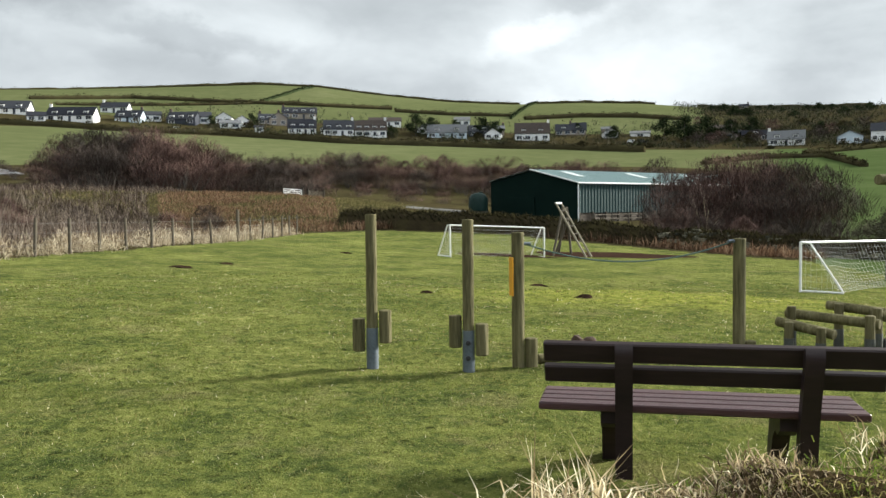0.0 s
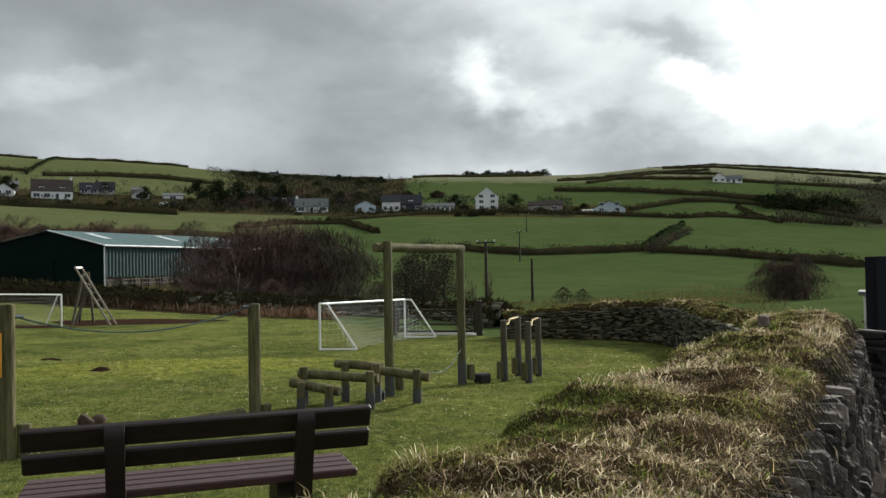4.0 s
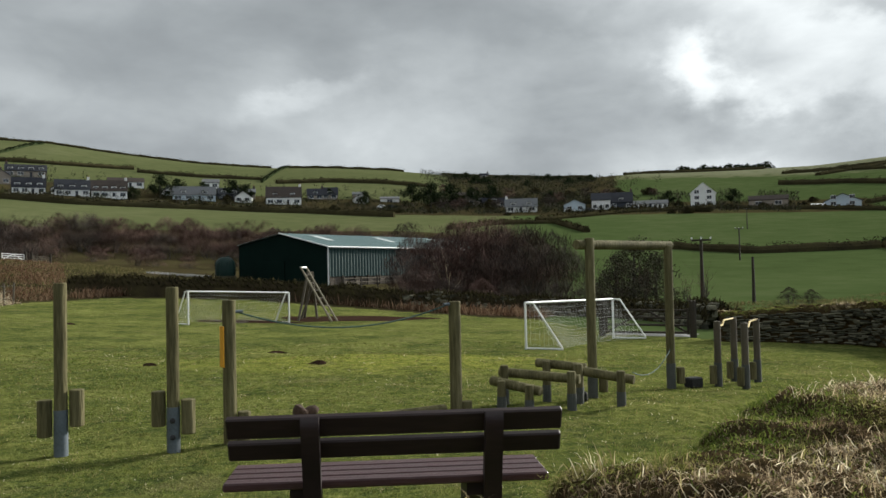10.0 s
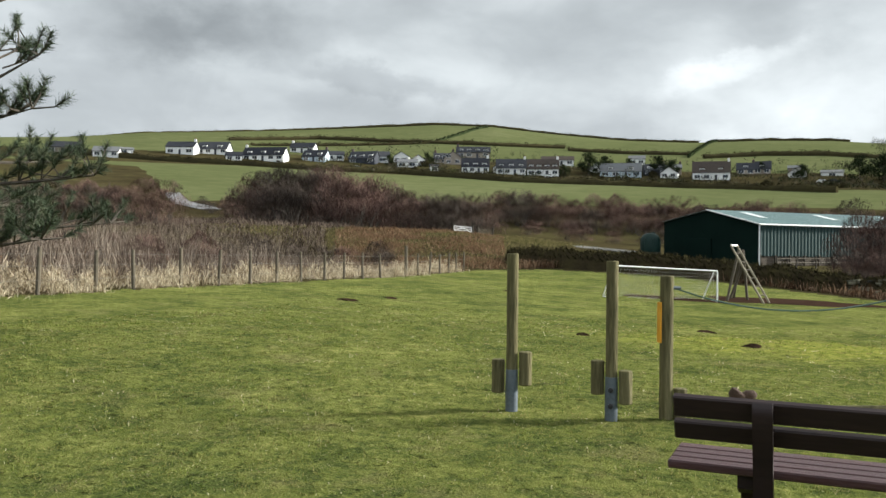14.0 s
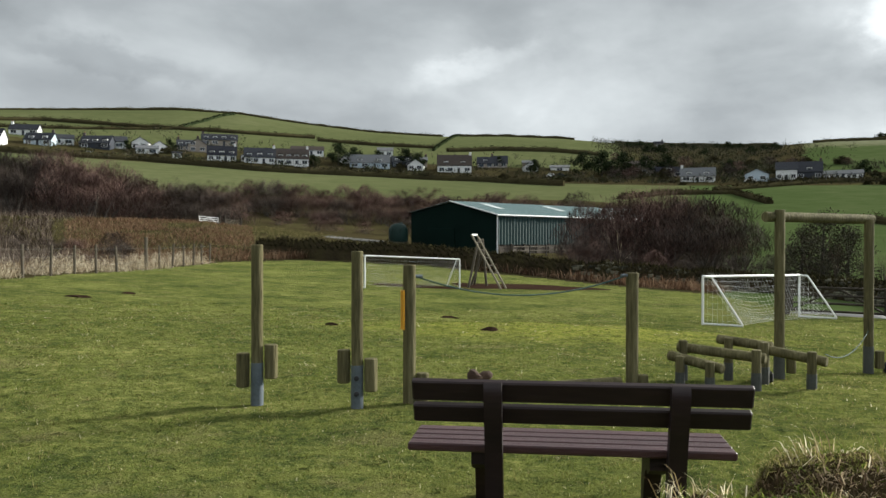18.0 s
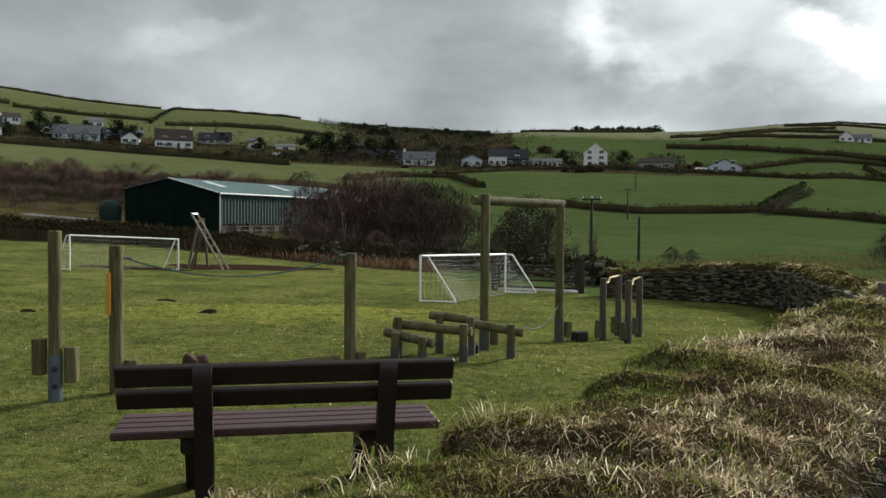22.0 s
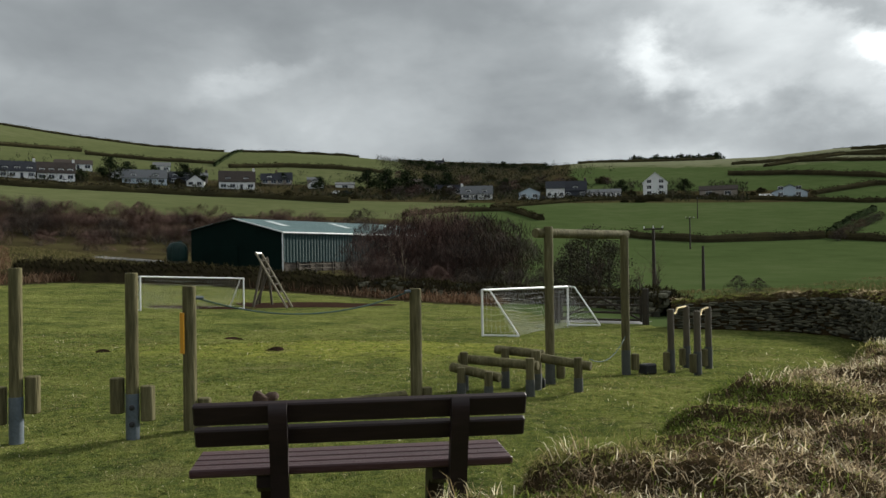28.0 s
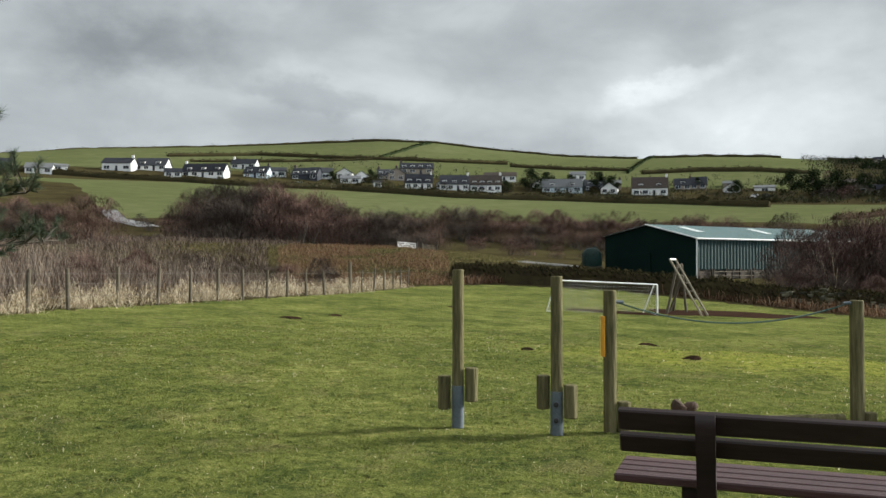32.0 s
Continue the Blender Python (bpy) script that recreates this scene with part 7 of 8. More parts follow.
hedge([(919.3, 771.3), (952.0, 730.5), (983.0, 688.3), (1012.1, 644.8), (1039.2, 600.0), (1064.4, 554.1), (1087.6, 507.1), (1108.7, 459.2), (1127.6, 410.4)], 3.0, 5.0, seed=62, leaf=0.30)
hedge([(280.0, 485.0), (301.0, 488.0), (322.4, 490.2), (344.1, 491.5), (366.3, 492.0), (388.7, 491.6), (411.4, 490.3)], 2.6, 2.6, seed=63, leaf=0.30)
hedge([(433.3, 575.0), (451.6, 547.9), (468.4, 520.2), (483.6, 492.1), (497.3, 463.8), (509.5, 435.1), (520.1, 406.3)], 2.6, 2.6, seed=64, leaf=0.30)
hedge([(588.8, 654.0), (615.1, 601.0), (637.2, 547.4), (654.9, 493.5), (668.4, 439.6), (677.8, 386.1), (683.1, 333.2)], 2.6, 2.6, seed=65, leaf=0.30)
hedge([(587.8, 809.0), (603.1, 776.6), (617.0, 744.1), (629.5, 711.5), (640.5, 678.9), (650.1, 646.3), (658.2, 613.8)], 2.6, 2.6, seed=66, leaf=0.30)
hedge([(760.6, 709.3), (790.2, 647.6), (815.1, 585.0), (835.3, 522.0), (850.9, 458.8), (861.8, 395.8), (868.2, 333.3)], 2.6, 2.6, seed=67, leaf=0.30)
hedge([(551.6, 431.0), (579.1, 439.0), (606.9, 446.3), (635.0, 452.9), (663.5, 458.8), (692.2, 464.0), (721.3, 468.4)], 2.6, 2.6, seed=68, leaf=0.30)
hedge([(218.9, 601.4), (238.2, 604.8), (257.9, 607.5), (277.8, 609.7), (298.1, 611.2), (318.6, 612.0), (339.4, 612.2)], 2.6, 2.6, seed=69, leaf=0.30)
hedge([(561.1, 541.8), (587.6, 557.6), (614.3, 572.9), (641.4, 587.8), (668.8, 602.2), (696.5, 616.2), (724.5, 629.8)], 2.6, 2.6, seed=70, leaf=0.30)
house(-221.5, 273.8, 11.6, 3.1, 5.4, "render_white", "slate", 0, 3, False, True, "white house with a dark slate roof above the fields", turn=-22, d=7.0)
house(-213.7, 284.3, 12.7, 2.2, 5.4, "render_white", "slate", 2, 4, False, False, "white house with a dark slate roof and dormer windows", turn=-22, d=7.0)
house(-188.0, 282.9, 17.2, 2.4, 5.7, "render_white", "slate", 3, 5, False, True, "white house with a dark slate roof and dormer windows", turn=-22, d=7.0)
house(-194.3, 272.5, 6.2, 2.1, 3.7, "render_white", "slate", 0, 2, False, False, "small white house with a dark slate roof above the fields", d=5.0)
house(-174.2, 299.2, 10.0, 2.0, 4.9, "render_blue", "slate", 2, 3, False, True, "pale blue house with a dark slate roof and dormer windows", turn=-22, d=7.0)
house(-168.7, 307.4, 7.7, 2.5, 4.3, "render_white", "slate", 0, 2, False, False, "white house with a dark slate roof above the fields", d=7.0)
house(-156.8, 308.6, 11.4, 2.2, 5.3, "render_navy", "slate", 3, 3, False, True, "dark navy house with a dark slate roof and dormer windows", turn=-22, d=7.0)
house(-150.4, 315.7, 5.7, 2.9, 5.0, "render_white", "slate", 0, 1, False, False, "small white house with a dark slate roof above the fields", d=5.0)
house(-137.5, 312.3, 8.2, 2.1, 3.6, "render_white", "grey_roof", 0, 2, False, True, "white house with a pale grey roof above the fields", d=7.0)
house(-126.9, 330.7, 11.4, 2.0, 4.7, "render_buff", "slate", 4, 4, False, True, "grey-brown stone house with a dark slate roof and dormer windows", d=7.0)
house(-109.4, 316.9, 11.0, 2.6, 6.3, "render_white", "slate", 3, 4, False, True, "white house with a dark slate roof and dormer windows", d=7.0)
house(-95.9, 322.3, 12.0, 2.7, 6.5, "render_white", "slate", 3, 4, False, True, "white house with a dark slate roof and dormer windows", d=7.0)
house(-83.8, 326.7, 12.7, 2.9, 7.0, "render_white", "brown_roof", 4, 4, False, True, "white house with a brown tiled roof and dormer windows", d=7.0)
house(-54.5, 338.4, 16.4, 2.5, 5.9, "render_blue", "grey_roof", 2, 4, False, False, "pale blue house with a pale grey roof and dormer windows", d=7.0)
house(-53.8, 378.4, 7.1, 2.6, 4.4, "render_white", "grey_roof", 0, 2, False, False, "white house with a pale grey roof above the fields", d=7.0)
house(-38.8, 353.1, 13.4, 2.5, 4.3, "render_buff", "grey_roof", 0, 3, False, True, "grey-brown stone house with a pale grey roof above the fields", d=7.0)
house(-19.7, 342.2, 14.1, 3.2, 7.6, "render_white", "brown_roof", 2, 4, False, True, "white house with a brown tiled roof and dormer windows", d=7.0)
house(-7.3, 359.7, 6.9, 2.0, 4.8, "render_buff", "slate", 1, 2, False, True, "small grey-brown stone house with a dark slate roof above the fields", d=5.0)
house(-1.1, 360.3, 6.7, 2.3, 5.4, "render_buff", "slate", 1, 2, False, False, "small grey-brown stone house with a dark slate roof above the fields", d=5.0)
house(11.8, 368.1, 5.8, 1.6, 2.8, "render_buff", "grey_roof", 0, 1, False, False, "small grey-brown stone house with a pale grey roof above the fields", d=5.0)
house(24.6, 357.4, 8.1, 1.4, 2.5, "render_white", "grey_roof", 0, 1, False, False, "white house with a pale grey roof above the fields", d=7.0)
house(74.6, 322.5, 12.7, 2.4, 5.7, "render_white", "grey_roof", 2, 3, False, True, "white house with a pale grey roof and dormer windows", d=7.0)
house(95.6, 319.0, 8.4, 2.6, 4.6, "render_blue", "grey_roof", 0, 2, True, False, "pale blue house with a pale grey roof above the fields", d=7.0)
house(107.0, 320.6, 7.4, 4.0, 6.9, "render_white", "slate", 0, 3, False, False, "white house with a dark slate roof above the fields", d=7.0)
house(115.2, 319.9, 8.8, 2.9, 6.8, "render_navy", "slate", 1, 3, False, True, "dark navy house with a dark slate roof above the fields", d=7.0)
house(125.1, 314.0, 13.2, 2.0, 3.5, "render_white", "grey_roof", 0, 7, False, False, "white house with a pale grey roof above the fields", d=7.0)
house(145.3, 310.1, 9.4, 5.4, 9.4, "render_white", "render_white", 0, 6, True, False, "white house with a white roof above the fields", d=7.0)
house(165.5, 297.0, 14.0, 2.6, 4.4, "render_buff", "brown_roof", 0, 2, False, False, "grey-brown stone house with a brown tiled roof above the fields", d=7.0)
house(59.3, 372.4, 9.0, 1.9, 3.4, "render_buff", "brown_roof", 0, 2, False, False, "grey-brown stone house with a brown tiled roof above the fields", d=7.0)
house(67.1, 354.8, 7.4, 1.7, 3.0, "render_buff", "slate", 0, 2, False, False, "grey-brown stone house with a dark slate roof above the fields", d=7.0)
house(183.7, 278.1, 12.3, 2.0, 4.8, "render_blue", "slate", 1, 4, True, False, "pale blue house with a dark slate roof above the fields", d=7.0)
house(174.4, 278.7, 4.1, 1.0, 1.8, "render_white", "render_white", 0, 1, False, False, "small white house with a white roof above the fields", d=5.0)
house(101.5, 547.7, 5.7, 2.1, 3.6, "render_buff", "slate", 0, 1, False, True, "small grey-brown stone house with a dark slate roof above the fields", d=5.0)
house(-235.8, 258.1, 7.2, 1.5, 2.6, "render_white", "grey_roof", 0, 1, False, False, "white house with a pale grey roof above the fields", d=7.0)
house(-252.8, 243.7, 4.8, 1.7, 2.9, "render_white", "grey_roof", 0, 1, False, False, "small white house with a pale grey roof above the fields", d=5.0)


def build_more_houses():
    """Smaller houses, sheds and parked cars packed between the larger ones."""
    for az, r, w, he, hr, wall, roof, dorm, wins, front, ch, turn, label in (
            (-24.2, 352, 6.5, 2.6, 4.6, "render_white", "slate", 0, 2, True, False, -10, "small white gabled house with a dark slate roof"),
            (-23.0, 346, 6.0, 2.4, 4.4, "render_white", "grey_roof", 0, 2, True, False, 12, "small white gabled house with a grey roof"),
            (-21.9, 334, 3.4, 2.2, 3.0, "render_white", "slate", 0, 1, False, False, 0, "small white garden shed with a dark roof"),
            (-20.6, 352, 7.5, 2.9, 5.6, "render_buff", "slate", 1, 3, True, True, 0, "brown gabled house with white windows and slate roof"),
            (-19.2, 372, 15.0, 2.6, 5.2, "render_buff", "slate", 4, 4, False, True, 0, "long terraced house with slate roof and white dormers"),
            (-17.4, 338, 5.0, 2.2, 3.8, "render_white", "slate", 0, 2, True, False, -14, "small white gabled outhouse with a slate roof"),
            (-13.4, 366, 14.0, 2.4, 4.2, "render_white", "brown_roof", 0, 4, False, False, 0, "low white house with a brown roof behind the row"),
            (-10.6, 352, 5.5, 2.4, 4.4, "render_white", "grey_roof", 0, 2, True, False, 15, "small white gabled house with a grey roof"),
            (-6.9, 350, 8.5, 2.4, 5.0, "render_navy", "slate", 2, 3, False, True, 8, "dark house with slate roof and pale dormers"),
            (-6.0, 344, 6.5, 2.3, 4.6, "render_white", "slate", 0, 2, True, False, -8, "white gabled house with a dark slate roof"),
            (-2.6, 346, 4.5, 2.2, 3.6, "render_white", "brown_roof", 0, 1, True, False, 0, "small white gabled garage with brown roof"),
            (2.0, 352, 6.0, 2.3, 4.2, "render_white", "slate", 0, 2, True, False, 10, "small white gabled house with a dark roof"),
            (9.3, 352, 8.0, 2.2, 4.4, "render_buff", "brown_roof", 0, 2, True, False, -18, "low brown house with pale gable boards"),
            (11.2, 348, 10.0, 2.2, 4.2, "render_buff", "slate", 1, 3, False, False, 6, "low brown house with a dark slate roof"),
            (13.6, 340, 6.0, 2.4, 4.8, "render_white", "slate", 0, 2, True, False, 20, "white gabled wing with a dark slate roof"),
            (40.6, 500, 7.0, 2.8, 5.6, "render_white", "slate", 0, 2, True, True, 0, "distant white farmhouse on the hillside"),
            (41.5, 502, 9.0, 2.4, 4.6, "render_white", "grey_roof", 0, 3, False, False, 0, "distant white farm building on the hillside"),
            (-31.0, 372, 11.0, 2.4, 4.6, "render_white", "slate", 0, 3, False, True, -20, "white house with a dark slate roof up the hill"),
            (-43.5, 330, 9.0, 2.3, 4.2, "render_white", "grey_roof", 0, 3, False, False, -12, "white bungalow with a grey roof"),
            (-46.0, 340, 12.0, 2.4, 4.6, "render_buff", "slate", 0, 3, False, True, -12, "stone bungalow with a dark slate roof")):
        house(*polar(az, r), w, he, hr, wall, roof, dorm, wins, front, ch, label, turn=turn, d=5.5)
    for az, r, col in ((-13.9, 333, "render_white"), (3.4, 338, "render_white"), (4.0, 339, "slate"), (16.3, 330, "render_white"), (17.7, 330, "slate"), (22.2, 328, "render_white"), (-27.2, 330, "render_white")):
        x, y = polar(az, r)
        c = thing("car", (x, y, gz(x, y)), -az + 4, "parked car on the village lane", "car", "parked cars")
        prof = [(-2.1, 0.35), (2.1, 0.35), (2.1, 0.8), (1.2, 0.95), (0.7, 1.45), (-1.2, 1.48), (-1.9, 0.95), (-2.1, 0.85)]
        n = len(prof)
        part("body", Mesh().add([(u, -0.85, z) for u, z in prof] + [(u, 0.85, z) for u, z in prof], [tuple(range(n)), tuple(range(n, 2 * n))] + [(i, (i + 1) % n, n + (i + 1) % n, n + i) for i in range(n)]), col, c)
        part("window", Mesh().box((-0.3, 0, 1.2), (1.7, 1.74, 0.34), 0, 0.05), "glass", c)
        for u in (-1.3, 1.3):
            for v in (-0.8, 0.8):
                part("wheel", Mesh().tube([(u, v - 0.1, 0.33), (u, v + 0.1, 0.33)], 0.33, 10), "rubber", c)


build_more_houses()


def build_cottage():
    """White cottage behind the yard."""
    x, y = polar(56.0, 68)
    c = thing("cottage", (x, y, gz(x, y)), -56.0 + 8, "white rendered cottage with slate roof and tall chimney", "cottage")
    g = gz(x, y)
    apex, eave = 1.5 + 68 * math.tan(radians(1.75)) - g, 1.5 + 68 * math.tan(radians(-0.15)) - g
    w, d = 7.6, 9.0
    b = part("wall", gable_body(d, w, eave, apex), "render_white", c)
    b.matrix_basis = Matrix(((0, 1, 0, -w / 2), (1, 0, 0, d / 2), (0, 0, 1, 0), (0, 0, 0, 1)))
    k = (apex - eave) / (w / 2)
    for sg in (-1, 1):
        roof = part("roof", slab((sg * (w / 2 + 0.3), -0.05, eave - k * 0.3), (sg * (w / 2 + 0.3), d + 0.3, eave - k * 0.3), (0, d + 0.3, apex), (0, -0.05, apex), 0.15 * sg), "slate", c)
    part("lean_to", Mesh().add([(w / 2, 0.1, -1), (w / 2 + 2.6, 0.1, -1), (w / 2 + 2.6, 4, -1), (w / 2, 4, -1), (w / 2, 0.1, eave - 0.5), (w / 2 + 2.6, 0.1, eave - 2.1), (w / 2 + 2.6, 4, eave - 2.1), (w / 2, 4, eave - 0.5)],
                               [(0, 1, 5, 4), (1, 2, 6, 5), (2, 3, 7, 6), (3, 0, 4, 7), (4, 5, 6, 7), (0, 3, 2, 1)]), "render_white", c)
    st = part("chimney", Mesh().box((0.6, 0.5, apex + 0.75), (1.3, 0.9, 2.1), 0, 0.03).box((0.6, 0.5, apex + 1.75), (1.45, 1.05, 0.18), 0, 0.03), "brick", c, "dark brick chimney stack")
    part("pot", Mesh().tube([(0.6, 0.5, apex + 1.8), (0.6, 0.5, apex + 2.65)], [0.22, 0.17], 10), "pot", st, "red clay pot")
    for u in (1.25, 2.35):
        window_at(c, u, -0.05, eave - 0.72, 0.85, 1.15)
    part("bay_sill", Mesh().box((1.8, -0.15, eave - 1.5), (2.2, 0.35, 0.16), 0, 0.02), "render_white", c)
    for k in range(5):
        part("ridge_pot", Mesh().tube([(-2.6 + 0.45 * k, d - 1, eave + 1.0 + 0.3 * k), (-2.6 + 0.45 * k, d - 1, eave + 1.6 + 0.3 * k)], 0.14, 6), "brick", c)
    x, y = polar(48.75, 30)
    o = thing("porch", (x, y, gz(x, y)), -49, "small white painted porch with a glazed front", "porch")
    part("wall", Mesh().box((0.9, 1.0, 0.5), (1.8, 1.6, 1.6), 0, 0.02), "render_white", o)
    part("roof", Mesh().box((0.9, 1.0, 1.36), (2.1, 1.9, 0.12), 0, 0.02), "grey_roof", o)
    window_at(o, 0.35, 0.17, 0.75, 0.4, 0.75)


build_cottage()


def build_stone_house():
    """Stone house with white bargeboards past the board fence."""
    x, y = polar(68.2, 34)
    g = gz(x, y)
    h = thing("stone_house", (x, y, g), -68.2 + 6, "grey stone house with white bargeboards and tiled roof", "house")
    apex, eave = 1.5 + 34 * math.tan(radians(6.0)) - g, 1.5 + 34 * math.tan(radians(1.7)) - g
    w, d = 2.5, 5.0
    b = part("wall", gable_body(d, w, eave, apex), "stone_far", h, "grey stone gable")
    b.matrix_basis = Matrix(((0, 1, 0, -w / 2), (1, 0, 0, d / 2), (0, 0, 1, 0), (0, 0, 0, 1)))
    k = (apex - eave) / (w / 2)
    for sg in (-1, 1):
        part("roof", slab((sg * (w / 2 + 0.25), -0.3, eave - k * 0.25), (sg * (w / 2 + 0.25), d, eave - k * 0.25), (0, d, apex), (0, -0.3, apex), 0.12 * sg), "brown_roof", h)
        part("bargeboard", Mesh().tube([(sg * (w / 2 + 0.3), -0.34, eave - k * 0.3), (0, -0.34, apex + 0.06)], 0.085, 4), "white_paint", h, "white bargeboard")
    part("main_wall", gable_body(9.0, 7.0, eave - 0.2, apex + 0.1), "stone_far", h).matrix_basis = pose(w / 2 + 4.4, 2.4, 0)
    zb = eave - 0.4
    for i in range(15):
        f0, f1 = i / 15, (i + 1) / 15
        z0, z1 = zb + (apex + 0.25 - zb) * f0, zb + (apex + 0.25 - zb) * f1
        part("tile_course", slab((w / 2 - 0.6, 2.1 + 3.9 * f0, z0), (w / 2 + 9.2, 2.1 + 3.9 * f0, z0), (w / 2 + 9.2, 2.1 + 3.9 * f1, z1 - 0.03), (w / 2 - 0.6, 2.1 + 3.9 * f1, z1 - 0.03), 0.07), "brown_roof", h)
    window_at(h, 0.15, -0.05, eave - 0.75, 1.0, 1.1, cross=True)
    part("fascia", Mesh().box((w / 2 + 4.4, 2.15, zb - 0.05), (9.4, 0.08, 0.2), 0, 0.01), "white_paint", h)


build_stone_house()
patch("track", [polar(-12.0, 90), polar(-7.6, 92), polar(-7.4, 97), polar(-12.4, 95)], "paving", 0.12, "pale farm track before the barn", "track")
patch("road", [polar(-39.9, 195), polar(-38.9, 196), polar(-38.3, 168), polar(-36.6, 150), polar(-36.2, 146), polar(-37.6, 146), polar(-39.3, 165)], "tarmac", 0.25, "pale tarmac lane climbing between scrub", "road")


# ---- stones of the field wall ----
def build_wall_stones():
    rng = random.Random(15)
    side = np.stack([-WALL_D[:, 1], WALL_D[:, 0]], 1)
    shapes = []
    for k in range(10):
        bm = bmesh.new()
        bmesh.ops.create_cube(bm, size=1.0)
        bmesh.ops.bevel(bm, geom=bm.edges[:], offset=0.16, segments=1, affect="EDGES")
        for v in bm.verts:
            v.co += Vector((rng.uniform(-0.1, 0.1), rng.uniform(-0.1, 0.1), rng.uniform(-0.1, 0.1)))
        me = bpy.data.meshes.new("stone")
        bm.to_mesh(me)
        bm.free()
        me.materials.append(M["stone"])
        shapes.append(me)
    # darker copies, picked oftener towards the top of the face
    dark = []
    for k in range(10):
        me = shapes[k].copy()
        me.materials.clear()
        me.materials.append(M["slab_stone"])
        dark.append(me)
    n, rest = 0, Mesh()
    for f in np.arange(0.0, 0.80, 0.085):
        s = 1.0 + rng.uniform(0, 0.2)
        while s < 18.3:
            w = rng.uniform(0.035, 0.095) * (1.25 if f < 0.3 else 0.85)
            i = int(np.searchsorted(WALL_S, s))
            half = float(wall_half(WALL_S[i]))
            p = WALL_Q[i] - side[i] * half * float(np.interp(f, (0, 0.2, 0.45, 0.7, 0.85), (1.24, 1.1, 0.95, 0.84, 0.80)))
            g = gz(*p)
            top = float(wall_top(WALL_S[i]))
            z = g + (top - g) * (f + rng.uniform(0.02, 0.05))
            tilt = rng.uniform(-9, 24) if rng.random() < 0.75 else rng.uniform(-45, 45)
            turn = math.degrees(math.atan2(WALL_D[i][1], WALL_D[i][0])) + rng.uniform(-14, 14)
            m = pose(p[0], p[1], z, rng.uniform(-10, 10), tilt, turn)
            size = (w * 1.05, rng.uniform(0.08, 0.2), (top - g) * 0.125 * rng.uniform(0.7, 1.3))
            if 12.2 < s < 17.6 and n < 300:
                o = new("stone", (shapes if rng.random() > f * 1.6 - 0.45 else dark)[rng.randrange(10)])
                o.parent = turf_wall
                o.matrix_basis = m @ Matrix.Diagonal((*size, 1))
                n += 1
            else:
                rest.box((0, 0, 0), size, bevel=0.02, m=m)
            s += w * 0.98
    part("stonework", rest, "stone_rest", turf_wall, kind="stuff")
    # the field side further round, joined
    m = Mesh()
    for f in np.arange(0.04, 0.84, 0.06):
        s = 19.6
        while s < 39.2:
            w = rng.uniform(0.12, 0.3)
            i = min(int(np.searchsorted(WALL_S, s)), len(WALL_Q) - 1)
            p = WALL_Q[i] + side[i] * float(wall_half(WALL_S[i])) * 0.99
            g, top = gz(*p), float(wall_top(WALL_S[i]))
            if rng.random() < 0.75:
                mm = pose(p[0], p[1], g + (top - g) * (f + rng.uniform(-0.01, 0.03)), rng.uniform(-8, 8), rng.uniform(-8, 8), math.degrees(math.atan2(WALL_D[i][1], WALL_D[i][0])) + rng.uniform(-10, 10))
                m.box((0, 0, 0), (w, 0.17, (top - g) * 0.055 * rng.uniform(0.7, 1.1)), bevel=0.02, m=mm)
            s += w
    part("stonework", m, "stone_far", turf_wall, kind="stuff")
    pier = thing("stone_pier", (6.80, 5.93, gz(6.80, 5.93)), 40, "stacked flat dark stones ending the field wall", "pier")
    slabs = []
    for k in range(5):
        me = shapes[k].copy()
        me.materials.clear()
        slabs.append(me)
    z = -0.03
    while z < 0.98:
        h = rng.uniform(0.05, 0.10)
        o = part("slab", slabs[rng.randrange(5)], "slab_stone", pier)
        o.matrix_basis = pose(rng.uniform(-0.04, 0.04) - 0.08 * z, rng.uniform(-0.04, 0.04), z + h / 2, rng.uniform(-3, 3), rng.uniform(-3, 3), rng.uniform(-15, 15)) @ Matrix.Diagonal((rng.uniform(0.25, 0.32), rng.uniform(0.24, 0.33), h * 1.12, 1))
        z += h
    cap = thing("cap_stone", (5.3, 5.75, float(wall_top(15.6)) - 0.0), 30, "small grey stone standing in the turf", "stone")
    part("block", Mesh().box((0, 0, 0.03), (0.095, 0.08, 0.10), 0, 0.012), "stone", cap)
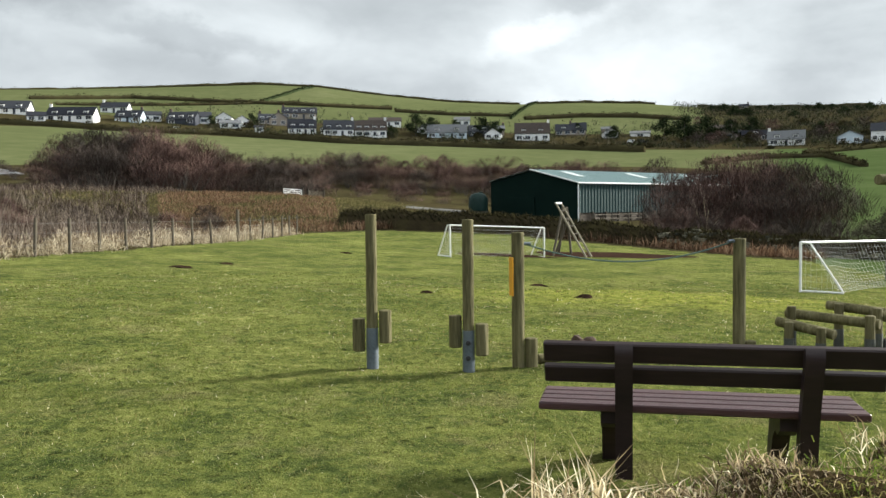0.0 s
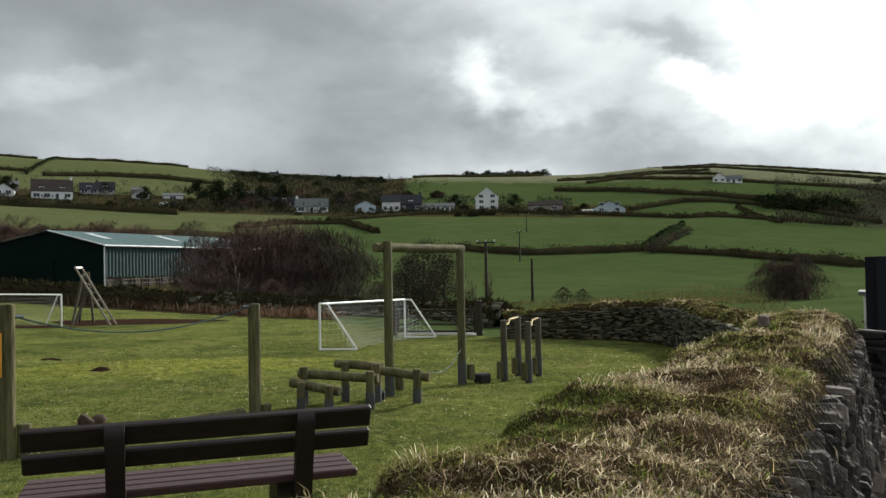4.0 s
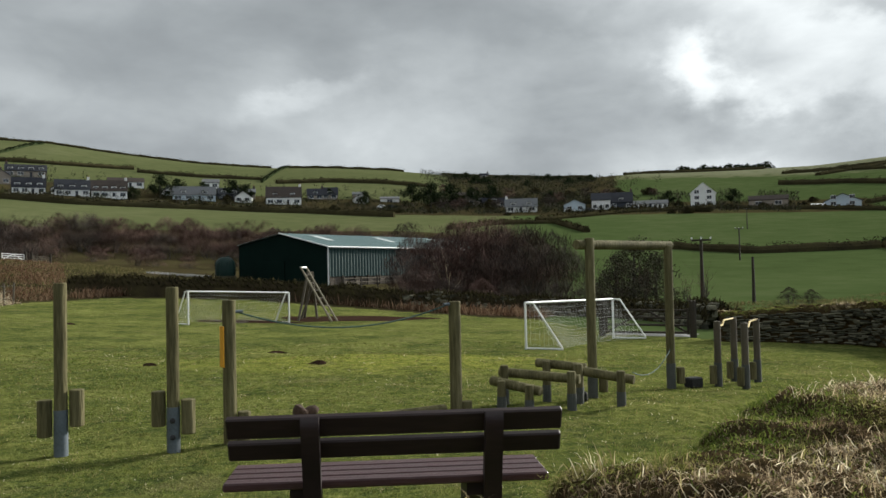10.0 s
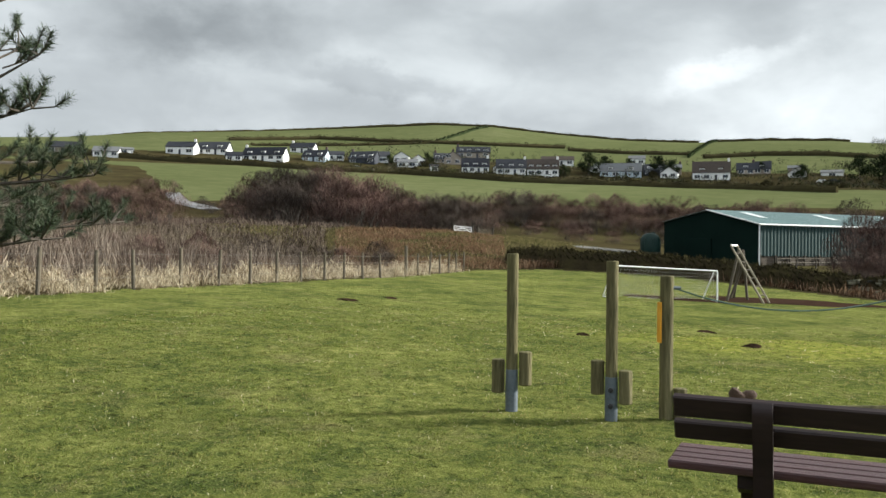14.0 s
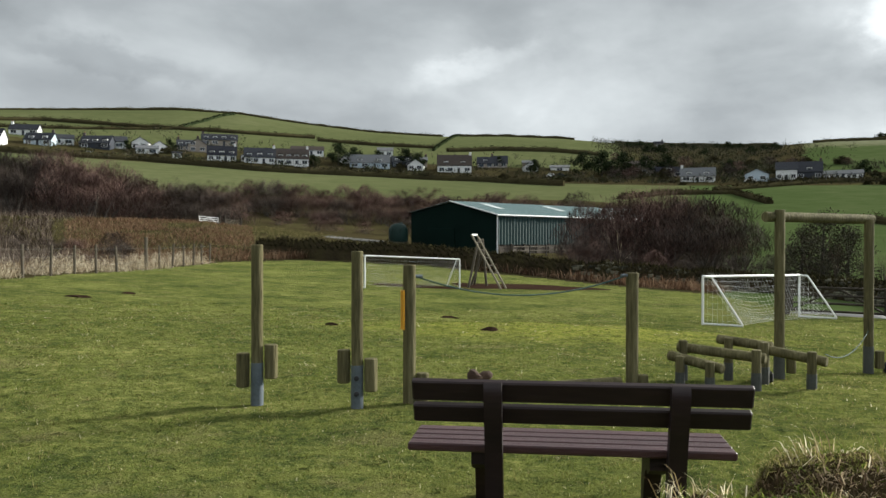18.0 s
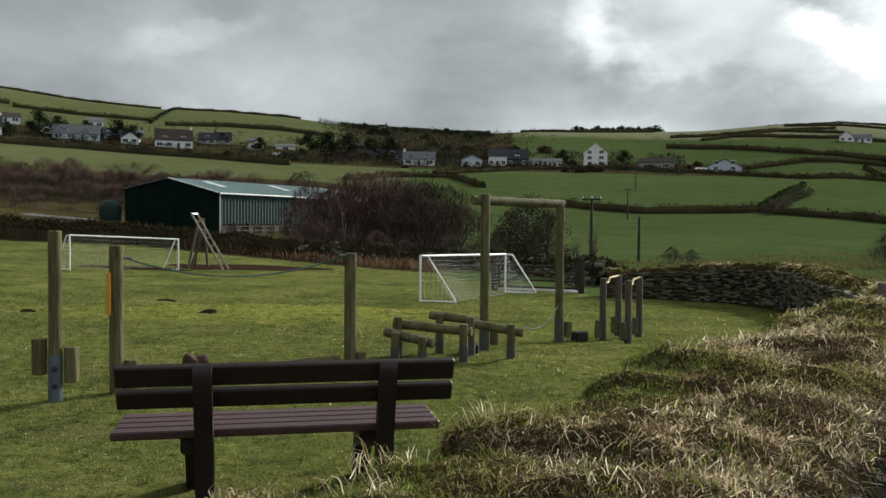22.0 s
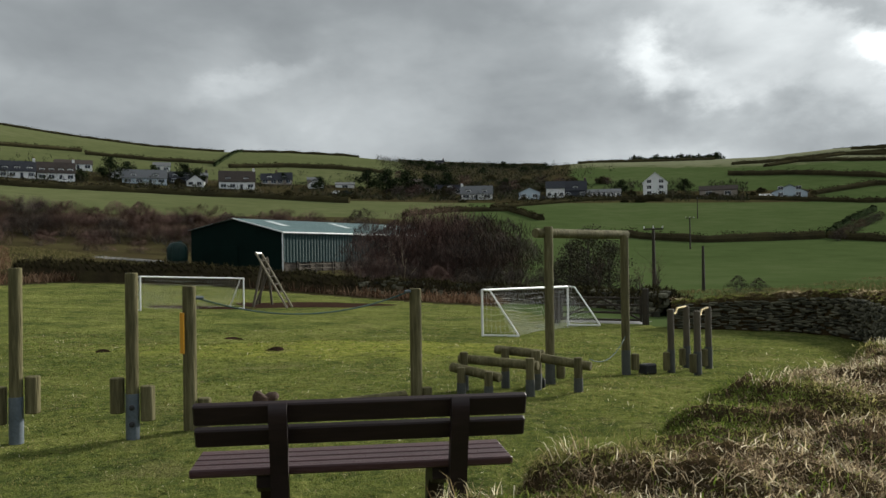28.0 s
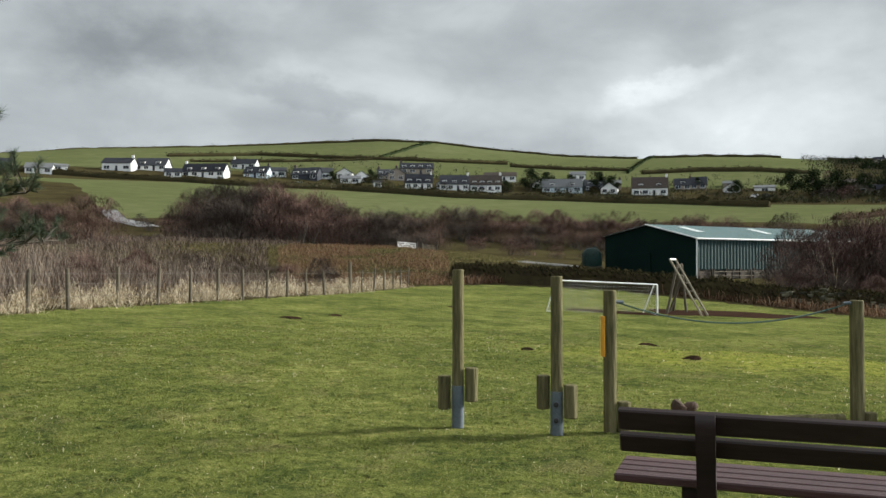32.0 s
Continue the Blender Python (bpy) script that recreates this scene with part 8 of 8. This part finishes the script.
    # fallen stones at the foot
    for k in range(4):
        s = rng.uniform(15.5, 17.5)
        i = int(np.searchsorted(WALL_S, s))
        p = WALL_Q[i] - side[i] * (0.70 + rng.uniform(0.03, 0.25))
        o = single("loose_stone", shapes[rng.randrange(10)], "stone", (0, 0, 0), label="loose stone fallen on the gravel at the wall foot", category="stone", group="loose stones")
        q = rng.uniform(0.07, 0.16)
        o.matrix_basis = pose(p[0], p[1], gz(*p) + q * 0.3, rng.uniform(-20, 20), rng.uniform(-20, 20), rng.uniform(0, 360)) @ Matrix.Diagonal((q * 1.4, q, q * 0.8, 1))


build_wall_stones()


def build_gravel():
    rng = np.random.default_rng(40)
    r, a = np.sqrt(rng.uniform(3.5 ** 2, 13.5 ** 2, 260000)), np.radians(rng.uniform(28, 76, 260000))
    xy = np.stack([r * np.sin(a), r * np.cos(a)], 1)
    xy = xy[inside(xy[:, 0], xy[:, 1], YARD)]
    xy = xy[rng.random(len(xy)) < np.clip(7.0 / np.hypot(xy[:, 0], xy[:, 1]), 0, 1)]
    n = len(xy)
    z = land(xy[:, 0], xy[:, 1])
    s = rng.uniform(0.005, 0.011, (n, 1)) * rng.uniform(0.7, 1.5, (n, 1))
    p = np.column_stack([xy, z + s[:, 0] * 0.35])
    oct_ = np.array([(1, 0, 0), (0, 1, 0), (-1, 0, 0), (0, -1, 0), (0, 0, 0.7), (0, 0, -0.7)])
    a = rng.uniform(0, 6.28, n)
    c, sn = np.cos(a)[:, None], np.sin(a)[:, None]
    o = np.repeat(oct_[None], n, 0) * rng.uniform(0.6, 1.2, (n, 6, 1))
    o = np.stack([o[..., 0] * c - o[..., 1] * sn, o[..., 0] * sn + o[..., 1] * c, o[..., 2]], -1)
    v = (p[:, None] + o * s[:, None]).reshape(-1, 3)
    k = 6 * np.arange(n)[:, None, None]
    f = np.array([(0, 1, 4), (1, 2, 4), (2, 3, 4), (3, 0, 4)])[None] + k
    single("gravel_chips", raw("gravel_chips", v, f.reshape(-1, 3), "gravel_chip"), None, label="loose grey gravel chippings on the yard", category="gravel", kind="stuff")


M["gravel_chip"] = material("gravel_chip", [(0.006, 0.006, 0.006), (0.013, 0.012, 0.011), (0.022, 0.021, 0.019), (0.06, 0.056, 0.051), (0.27, 0.258, 0.24)], 3, 30, 0.6, bump=0, vary="island", spec=0.4, contrast=1.5)
build_gravel()
